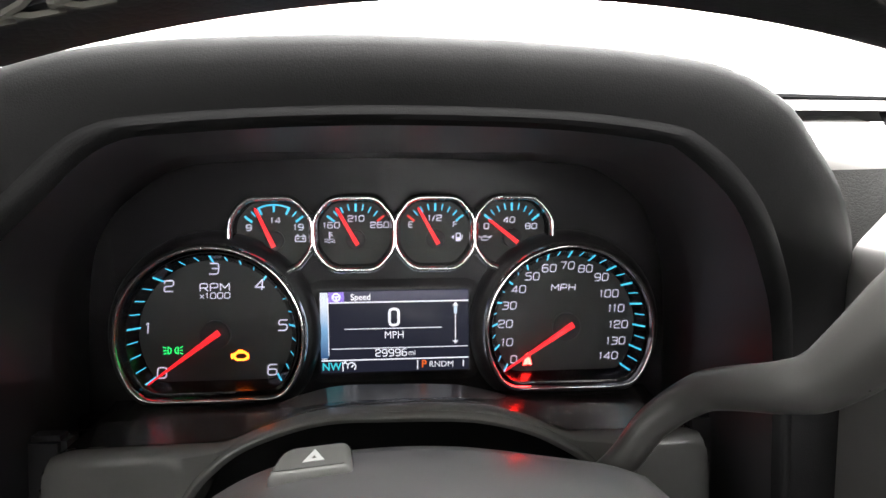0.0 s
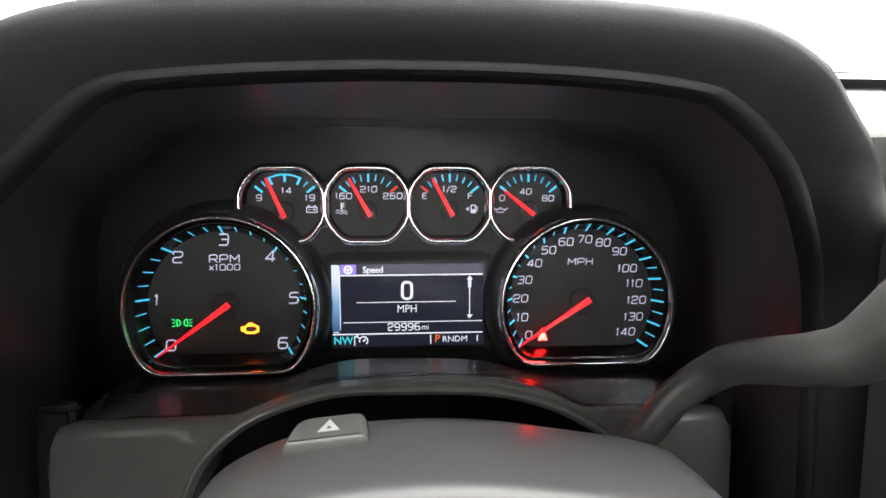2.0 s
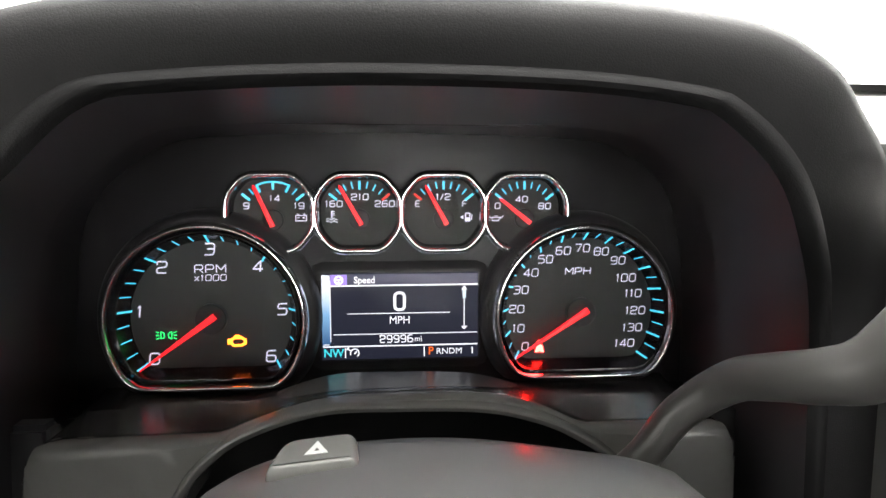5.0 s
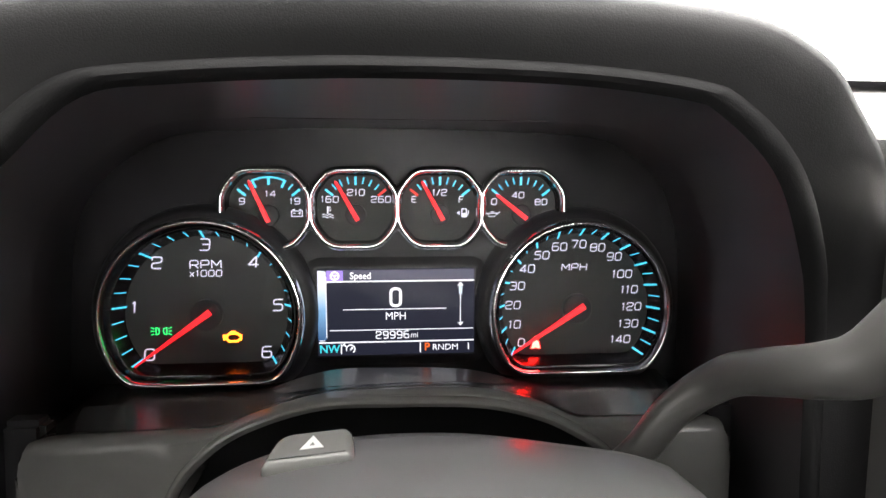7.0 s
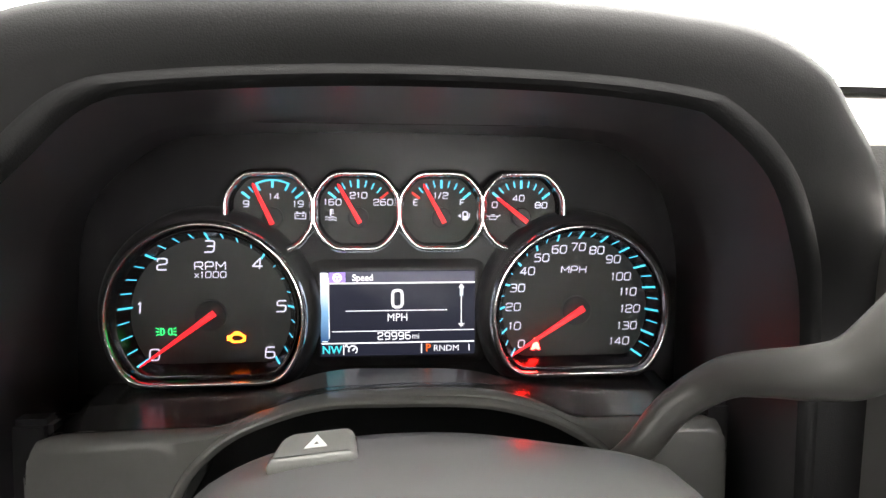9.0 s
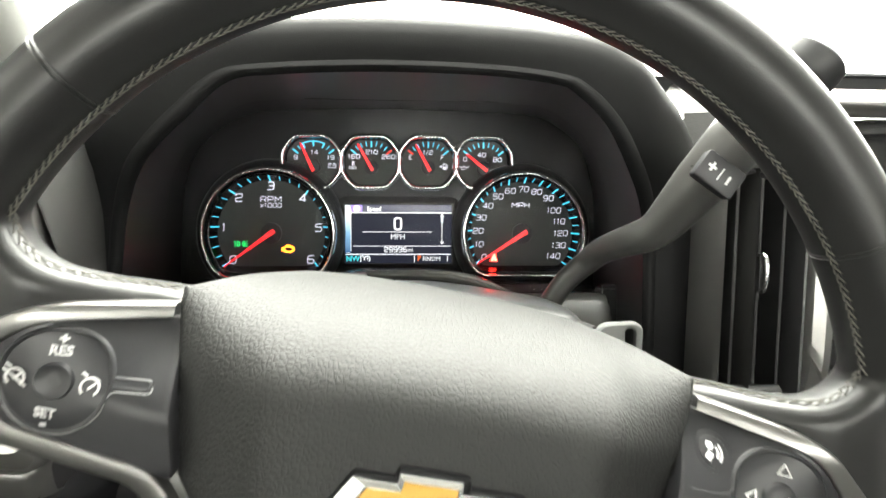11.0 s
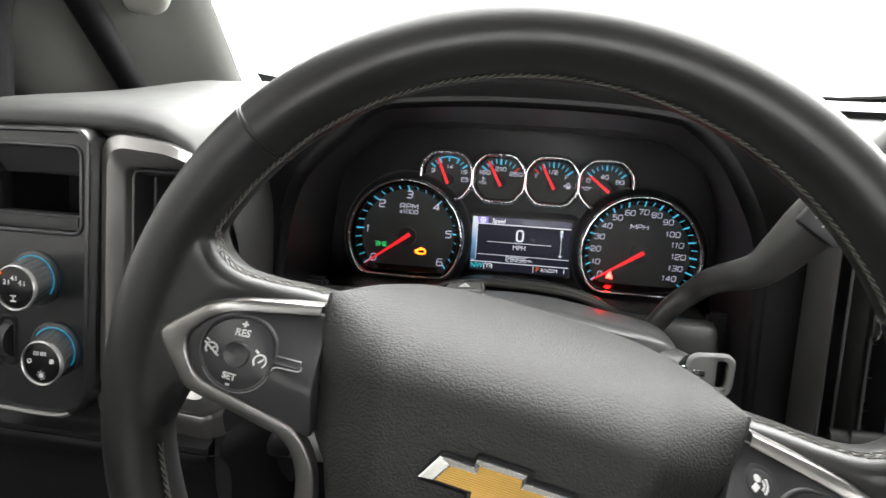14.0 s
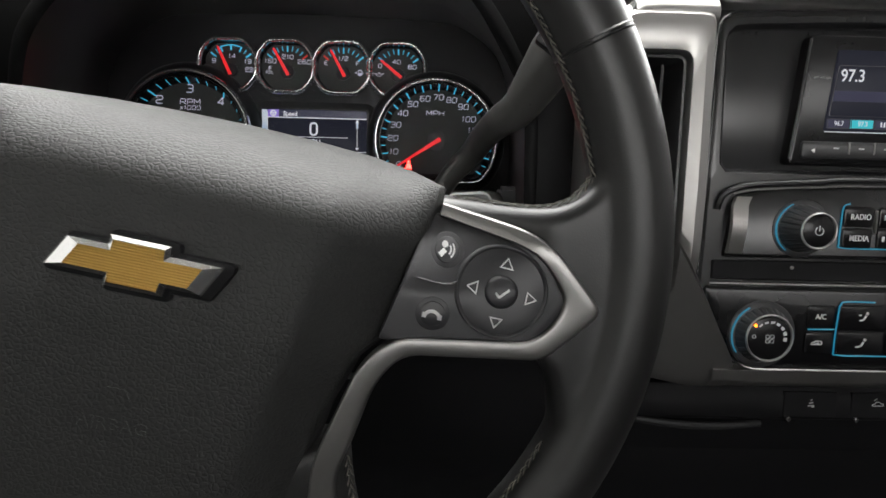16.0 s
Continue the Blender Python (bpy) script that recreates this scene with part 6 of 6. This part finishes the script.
part("device_mark", merge(*[bar(0.3625 + a, 0.0185, 0.3625 + a + w, 0.0188, 0.0008, SY - 0.0034) for a, w in ((0, 0.0036), (0.0046, 0.0028), (0.0082, 0.0034))]), KEYGREY, stack, "faint grey print", smooth=False)

# radio row
RO = rounded([Vector(q) * MM for q in ((309, -105.5), (660, -105.5), (660, -52), (420, -53), (335, -57.5), (314, -62))], [3 * MM, 3 * MM, 8 * MM, 60 * MM, 30 * MM, 6 * MM], 6)
part("audio_panel", plate(RO, SY - 0.0065, SY, 0.003), STACKSKIN, stack, "black audio control panel")
part("audio_brow", tube(curve([(0.3035, SY - 0.003, -0.072), (0.3055, SY - 0.005, -0.063), (0.314, SY - 0.0065, -0.0575), (0.328, SY - 0.0075, -0.0545), (0.37, SY - 0.008, -0.0520), (0.41, SY - 0.008, -0.0500), (0.66, SY - 0.008, -0.047)], 8), 0.0022, 10), STACKSKIN, stack, "satin black brow over the audio controls")
part("brow_line", tube(curve([(0.312, SY - 0.0085, -0.0610), (0.328, SY - 0.0092, -0.0580), (0.37, SY - 0.0094, -0.0555), (0.41, SY - 0.0094, -0.0540), (0.66, SY - 0.0094, -0.051)], 8), 0.0007, 8), SATIN, stack, "thin satin line")
part("audio_end", grid([[(0.3102 + (0.0012 + 0.0028 * max(0.0, f - 0.85) / 0.15) * f + 0.0124 * u, SY - 0.0062 - 0.0042 * math.sin(math.pi * (0.08 + 0.84 * f)) + 0.002 * (u in (0, 1)), -0.1025 + 0.0395 * f) for u in (0, 0.08, 0.5, 0.92, 1)] for f in [k / 12 for k in range(13)]]), TRIMSILVER, stack, "rounded satin silver end block")
pxk, pzk, pyk = 0.3617, -0.084, -0.163
knob(stack, pxk, pzk, SY - 0.006, pyk, 0.0168, 0.0120, 0.0009, "black volume knob with a power mark", [("power_mark", merge(band(arc(pxk, pzk, 0.0030, 120, 420, 20) + arc(pxk, pzk, 0.0024, 420, 120, 20), [(0, pyk - 0.0006), (0, pyk - 0.0002)], cap_front=True), bar(pxk, pzk, pxk, pzk + 0.0038, 0.0007, pyk - 0.0006)), ICON)], glow=False)
part("knob_glow", band(arc(pxk, pzk, 0.0188, 115, 235, 24) + arc(pxk, pzk, 0.0181, 235, 115, 24), [(0, SY - 0.0092), (0, SY - 0.006)], cap_front=True), GLOW, stack, "blue lit arc", smooth=False)
for i, (word, zz) in enumerate((("RADIO", -0.0752), ("MEDIA", -0.0900))):
    kb = part("audio_key", plate(rect(0.3905, 0.4115, zz - 0.0071, zz + 0.0071, 0.0025, 3), SY - 0.0082, SY, 0.001), GLOSS, stack, "black audio key")
    part("key_word", lettering(word, 0.0056, 0.4018, SY - 0.0088, zz, 0.84, weight=0.00008), ICON, kb, smooth=False)
    kb = part("audio_key", plate(rect(0.4152, 0.437, zz - 0.0071, zz + 0.0071, 0.0025, 3), SY - 0.0082, SY, 0.001), GLOSS, stack, "black audio key")
    part("key_bar", merge(*[bar(0.4192 + 0.0034 * k, zz - 0.0018, 0.4192 + 0.0034 * k, zz + 0.0018, 0.0016, SY - 0.0087) for k in range(4)]), ICON, kb, smooth=False)
part("key_gap", box(0.4126, 0.4140, SY - 0.0088, SY - 0.006, -0.0865, -0.0705, 0.0005, 1), SATIN, stack, smooth=False)
part("key_glow", tube(curve([(0.394, SY - 0.0075, -0.0662), (0.3898, SY - 0.0075, -0.0685), (0.3890, SY - 0.0075, -0.080), (0.3888, SY - 0.0075, -0.0935), (0.3915, SY - 0.0075, -0.0968), (0.42, SY - 0.0075, -0.0972), (0.47, SY - 0.0075, -0.0972)], 5), 0.00055, 6), GLOW, stack, "blue lit line")

# climate row
CO = rounded([Vector(q) * MM for q in ((313.5, -162), (333, -182.5), (660, -182.5), (666, -125), (299, -125), (298, -134))], [15 * MM, 13 * MM, 8 * MM, 6 * MM, 6 * MM, 8 * MM], 5)
part("climate_panel", plate(CO, SY - 0.005, SY, 0.003), GLOSS, stack, "black climate control panel")
part("climate_edge", tube([(0.301, SY - 0.0048, -0.1242), (0.66, SY - 0.0048, -0.1242)], 0.0016, 8), CHROME, stack)
fx, fz, fy = 0.3415, -0.160, -0.152
fm = [("fan_mark", merge(*[band([Vector((fx + 0.0022 * math.cos(a) + 0.0016 * math.cos(b_), fz - 0.0005 + 0.0022 * math.sin(a) + 0.0016 * math.sin(b_))) for b_ in (2 * math.pi * k / 10 for k in range(10))], [(0, fy - 0.0006), (-0.0004, fy - 0.0006), (-0.0004, fy - 0.0003), (0, fy - 0.0003)]) for a in (0.8, 2.37, 3.94, 5.5)]), ICON)]
for k in range(7):
    a0 = 128 - 22 * k
    ro, ri = 0.0120, 0.0120 - 0.0012 - 0.0002 * k
    fm.append(("scale_mark", plate(arc(fx, fz, ri, a0 - 7, a0 + 7, 4) + arc(fx, fz, ro, a0 + 7, a0 - 7, 4), fy - 0.0006, fy - 0.0003, 0.00005), ICON))
fm.append(("pointer", disc(fx - 0.0106, fz + 0.0088, 0.0011, fy - 0.0008, fy - 0.0002, 10, 0.0001), TELL_AMBER))
fm.append(("off_mark", band(arc(fx - 0.0112, fz + 0.001, 0.0014, 0, 330, 11), [(0, fy - 0.0006), (-0.0004, fy - 0.0006), (-0.0004, fy - 0.0003), (0, fy - 0.0003)]), ICON))
knob(stack, fx, fz, SY - 0.005, fy, 0.0205, 0.0165, 0.0010, "black ribbed fan speed knob", fm, glow=False)
part("knob_glow", band(arc(fx, fz, 0.0226, 120, 215, 24) + arc(fx, fz, 0.0219, 215, 120, 24), [(0, SY - 0.0082), (0, SY - 0.005)], cap_front=True), GLOW, stack, "blue lit arc", smooth=False)
for zz, body in ((-0.1463, "A/C"), (-0.1653, "")):
    kb = part("climate_key", plate(rect(0.3725, 0.3925, zz - 0.0080, zz + 0.0080, 0.0025, 3), SY - 0.0066, SY, 0.0008), GLOSS, stack, "black climate key")
    if body:
        part("key_word", lettering(body, 0.0054, 0.382, SY - 0.0072, zz, 0.86, weight=0.00008), ICON, kb, smooth=False)
    else:
        part("car_mark", merge(band(rounded([Vector((0.3765 + a * MM, zz + b_ * MM)) for a, b_ in ((0, -1.4), (8.2, -1.4), (8.4, 0.8), (7.0, 1.8), (3.6, 1.8), (2.2, 0.6), (0.4, 0.3))], 0.4 * MM, 2), [(0, SY - 0.0072), (-0.0006, SY - 0.0072), (-0.0006, SY - 0.0066), (0, SY - 0.0066)]), bar(0.3795, zz - 0.0002, 0.3828, zz - 0.0002, 0.0007, SY - 0.0072), bar(0.3812, zz + 0.0010, 0.3828, zz - 0.0002, 0.0006, SY - 0.0072)), ICON, kb, smooth=False)
part("key_glow", tube([(0.374, SY - 0.0066, -0.1555), (0.3925, SY - 0.0066, -0.1552)], 0.0006, 6), GLOW, stack, "blue lit line")
for i in range(3):
    x0 = 0.3955 + 0.036 * i
    for zz in (-0.1463, -0.1653):
        kb = part("climate_key", plate(rect(x0, x0 + 0.034, zz - 0.0085, zz + 0.0085, 0.002, 3), SY - 0.0066, SY, 0.0008), GLOSS, stack, "black climate key")
        cx, cz = x0 + 0.0178, zz
        part("air_mark", merge(disc(cx + 0.002, cz + 0.0030, 0.0011, SY - 0.0074, SY - 0.0068, 10, 0.0001), bar(cx + 0.0010, cz + 0.0016, cx - 0.0004, cz - 0.0014, 0.0014, SY - 0.0074), bar(cx - 0.0004, cz - 0.0016, cx - 0.0034, cz - 0.0022, 0.0010, SY - 0.0074), bar(cx - 0.0044, cz + (0.0018 if zz > -0.15 else -0.0022), cx - 0.0022, cz + (0.0018 if zz > -0.15 else -0.0022), 0.0009, SY - 0.0074)), ICON, kb, smooth=False)
part("key_glow", tube(curve([(0.420, SY - 0.0068, -0.1352), (0.399, SY - 0.0068, -0.1352), (0.3955, SY - 0.0068, -0.1375), (0.3945, SY - 0.0068, -0.142), (0.3936, SY - 0.0068, -0.1695), (0.3965, SY - 0.0068, -0.1738), (0.42, SY - 0.0068, -0.1742), (0.47, SY - 0.0068, -0.1742)], 5), 0.0006, 6), GLOW, stack, "blue lit line")
part("panel_gap", box(0.303, 0.66, SY - 0.0035, SY + 0.002, -0.1215, -0.1075, 0.001, 1), BLACK, stack)
part("gap_clip", disc(0.3597, -0.1122, 0.0014, SY - 0.0045, SY - 0.002, 14), SATIN, stack, "small round clip")

# lower switch row
low = thing("toggle_row", "row of black toggle switches under the climate controls", "switch panel", (0.45, -0.10, -0.25))
part("row_face", grid([[(x, y_, z) for y_, z in ((-0.100, -0.201), (-0.119, -0.2045), (-0.123, -0.212), (-0.1235, -0.228), (-0.1225, -0.2295), (-0.116, -0.233), (-0.105, -0.262))] for x in (0.262, 0.45, 0.70)]), BLACK, low, "black switch strip")
part("row_ledge", tube(curve([(0.255, -0.118, -0.2305), (0.275, -0.121, -0.2335), (0.30, -0.122, -0.236), (0.33, -0.121, -0.2365), (0.36, -0.116, -0.236)], 5), 0.003, 10), PLASTIC, low, "rounded black ledge")
for i in range(4):
    x = 0.3934 + 0.0515 * i
    sw = part("toggle_switch", box(x - 0.020, x + 0.020, -0.1237, -0.108, -0.2275, -0.2085, 0.0001, 1), BLACK, low, "black toggle switch")
    part("switch_tab", box(x - 0.0190, x - 0.0150, -0.1275, -0.118, -0.2310, -0.2262, 0.0012, 2), CHROME, low, "small chrome tab")
    if i % 2 == 0:
        mk = merge(*[bar(x - 0.002 + 0.0008 * k, -0.2190 + 0.0022 * k, x + 0.0012 + 0.0008 * (2 - k), -0.2184 + 0.0022 * k, 0.0007, -0.1243) for k in range(3)], bar(x + 0.001, -0.2195, x + 0.003, -0.2195, 0.0012, -0.1243))
    else:
        mk = merge(band(rounded([Vector((x + a * MM, -0.2172 + b_ * MM)) for a, b_ in ((-4.4, -1.2), (4.4, -1.2), (4.4, 1.0), (2.4, 1.2), (1.0, 2.4), (-1.4, 2.4), (-2.4, 0.8), (-4.4, 0.4))], 0.4 * MM, 2), [(0, -0.1243), (-0.0006, -0.1243), (-0.0006, -0.1239), (0, -0.1239)]), bar(x - 0.003, -0.2140, x - 0.001, -0.2125, 0.0006, -0.1243))
    part("switch_mark", mk, ICON, sw, smooth=False)

# ---- the cab round it, in level coordinates ----
def wall(name, bm, mat, label, category="wall"):
    return solid(name, bm, mat, label, category, "structure", world_frame=True)


wall("floor", box(-0.75, 1.25, -1.7, 0.75, -0.05, 0.0, 0), CARPET, "black carpeted cab floor", "floor")
wall("wall_front", box(-0.75, 1.25, 0.50, 0.56, 0.0, 0.72, 0), BLACK, "black firewall under the windscreen")
wall("ceiling", box(-0.62, 1.12, -1.7, -0.30, 1.45, 1.50, 0.01), CEILING, "unseen headliner, very pale to brighten the chrome", "ceiling")
# unseen back panels, sized to set how much light enters from behind
wall("wall_back_low", box(-0.75, 1.25, -1.75, -1.70, 0.0, 1.10, 0), DOORSKIN, "dark cab back panel")
wall("wall_back_left", box(-0.75, -0.42, -1.75, -1.70, 1.10, 1.42, 0), CEILING, "added panel narrowing the rear light opening")
wall("wall_back_right", box(0.95, 1.25, -1.75, -1.70, 1.10, 1.42, 0), CEILING, "added panel narrowing the rear light opening")
wall("wall_back_top", box(-0.75, 1.25, -1.75, -1.70, 1.42, 1.50, 0), CEILING, "pale trim over the rear window")
for side, x0, x1 in (("left", -0.62, -0.55), ("right", 1.05, 1.12)):
    d = thing("door_" + side, "dark cab door with a chrome pull" if side == "left" else "dark far cab door", "door", (0, 0, 0), "structure")
    inv = W.inverted()
    def dpart(nm, bm, mat, lb=""):
        bm.transform(inv)
        return part(nm, bm, mat, d, lb)
    dpart("door_panel", box(x0, x1, -1.15, 0.35, 0.05, 0.815, 0.012, 3), DOORSKIN, "dark grained door panel")
    dpart("window_pillar", box(x0, x1, -1.23, -1.13, 0.815, 1.47, 0.01), HEADLINER)
    dpart("window_header", box(x0, x1, -1.7, -0.25, 1.38, 1.47, 0.01), HEADLINER)
    dpart("rear_panel", box(x0, x1, -1.7, -1.13, 0.05, 0.90, 0.01), DOORSKIN)
    if side == "left":
        dpart("window_sill", box(-0.56, -0.535, -1.12, 0.1, 0.795, 0.825, 0.008, 3), DOORSKIN, "dark sill strip")
        dpart("armrest", tube([(-0.53, -0.9, 0.69), (-0.53, -0.20, 0.69), (-0.53, -0.17, 0.69), (-0.53, -0.152, 0.688), (-0.53, -0.146, 0.687)], [0.038, 0.038, 0.036, 0.028, 0.012], 20), DOORPAD, "grey padded door bolster")
        dpart("door_pull", tube(curve([(-0.535, -0.135, 0.597), (-0.500, -0.145, 0.595), (-0.488, -0.165, 0.591), (-0.487, -0.25, 0.579), (-0.50, -0.40, 0.560), (-0.535, -0.42, 0.556)], 5), 0.0085, 14), CHROME, "chrome door pull")
def pillar_mesh():
    """The trimmed pillar: one section moved up along the slope of the windscreen."""
    sec_ = curve([(-0.56, -0.10), (-0.515, -0.075), (-0.487, -0.02), (-0.470, 0.035), (-0.462, 0.05), (-0.425, 0.13), (-0.398, 0.20), (-0.42, 0.26), (-0.55, 0.24)], 3)
    rows = []
    for k in (-0.8, 0, 0.6, 1.5, 3, 5, 7):
        rows.append([(p.x + 0.012 * k, p.y - 0.115 * k, 0.135 + 0.085 * k) for p in sec_])
    return grid(rows, ring=True)


solid("pillar_left", pillar_mesh(), PILLAR, "grey trimmed windscreen pillar", "pillar", "structure")
solid("door_seal", tube(curve([(-0.545, -0.14, 0.35), (-0.545, -0.098, 0.57), (-0.540, -0.063, 0.72), (-0.535, -0.050, 0.79), (-0.52, -0.041, 0.893), (-0.50, -0.045, 0.97), (-0.475, -0.060, 1.024), (-0.47, -0.14, 1.12), (-0.47, -0.35, 1.38)], 6), 0.029, 14), BLACK, "black rubber door seal", "door seal", "structure", world_frame=True)
solid("door_frame", tube(curve([(-0.535, -0.096, 0.806), (-0.528, -0.092, 0.85), (-0.52, -0.087, 0.898), (-0.50, -0.089, 0.969), (-0.475, -0.103, 1.02), (-0.47, -0.18, 1.12), (-0.47, -0.39, 1.38)], 6), 0.008, 10, 0.7), PILLAR, "grey door window frame", "door frame", "structure", world_frame=True)
solid("pillar_strip", tube(curve([(-0.462 - 0.010, 0.062 + 0.09, 0.067), (-0.462, 0.062, 0.135), (-0.450, -0.053, 0.220), (-0.414, -0.40, 0.475)], 5), 0.016, 12), BLACK, "dark round strip along the pillar", "trim", "structure")
handle = thing("grab_handle", "pale grey grab handle on the windscreen pillar", "handle", (-0.40, 0.0, 0.25))
part("grip", tube(curve([(-0.425, 0.03, 0.20), (-0.39, 0.015, 0.195), (-0.372, -0.02, 0.212), (-0.362, -0.12, 0.287), (-0.358, -0.20, 0.345), (-0.385, -0.22, 0.365)], 6), 0.013, 14), HEADLINER, handle, "pale moulded grip")
wiper = thing("windscreen_wiper", "black wiper arm resting at the foot of the windscreen", "wiper", (-0.3, 0.17, 0.14), group="wipers")
part("wiper_arm", grid([[(-0.345, 0.155, 0.1485), (-0.345, 0.16, 0.146), (-0.338, 0.155, 0.138)], [(-0.30, 0.165, 0.1425), (-0.30, 0.17, 0.141), (-0.30, 0.165, 0.1385)], [(-0.22, 0.18, 0.1425), (-0.22, 0.184, 0.1418), (-0.22, 0.18, 0.141)]], ring=True, caps=True), BLACK, wiper)
wiper = thing("windscreen_wiper", "black wiper arm resting at the foot of the windscreen", "wiper", (0.4, 0.33, 0.165), group="wipers")
part("wiper_arm", tube([(0.22, 0.30, 0.170), (0.40, 0.33, 0.172), (0.47, 0.34, 0.176), (0.8, 0.36, 0.172)], [0.002, 0.003, 0.005, 0.003], 8), BLACK, wiper)
wall("pillar_right", tube([(1.02, 0.22, 0.72), (1.0, 0.05, 1.05), (0.98, -0.30, 1.47)], 0.06, 10), HEADLINER, "grey trimmed far windscreen pillar", "pillar")
gl = solid("windscreen", grid([[(-0.56, 0.24, 0.86), (0.25, 0.42, 0.86), (1.06, 0.24, 0.86)], [(-0.50, -0.27, 1.46), (0.25, -0.22, 1.46), (1.0, -0.27, 1.46)]]), GLASS, "clear laminated windscreen", "window", "structure", world_frame=True)
gl.visible_shadow = False

# added walls: left one greys the side window, both cut side light
wall("wall_dim_left", box(-1.75, -1.65, -4.0, 1.8, -0.7, 2.4, 0), WALLPAINT, "grey wall outside the left window, added to dim side light")
wall("wall_dim_right", box(2.2, 2.3, -4.0, 0.9, -0.7, 3.0, 0), WALLDARK, "unseen dark wall added to block light from the right")
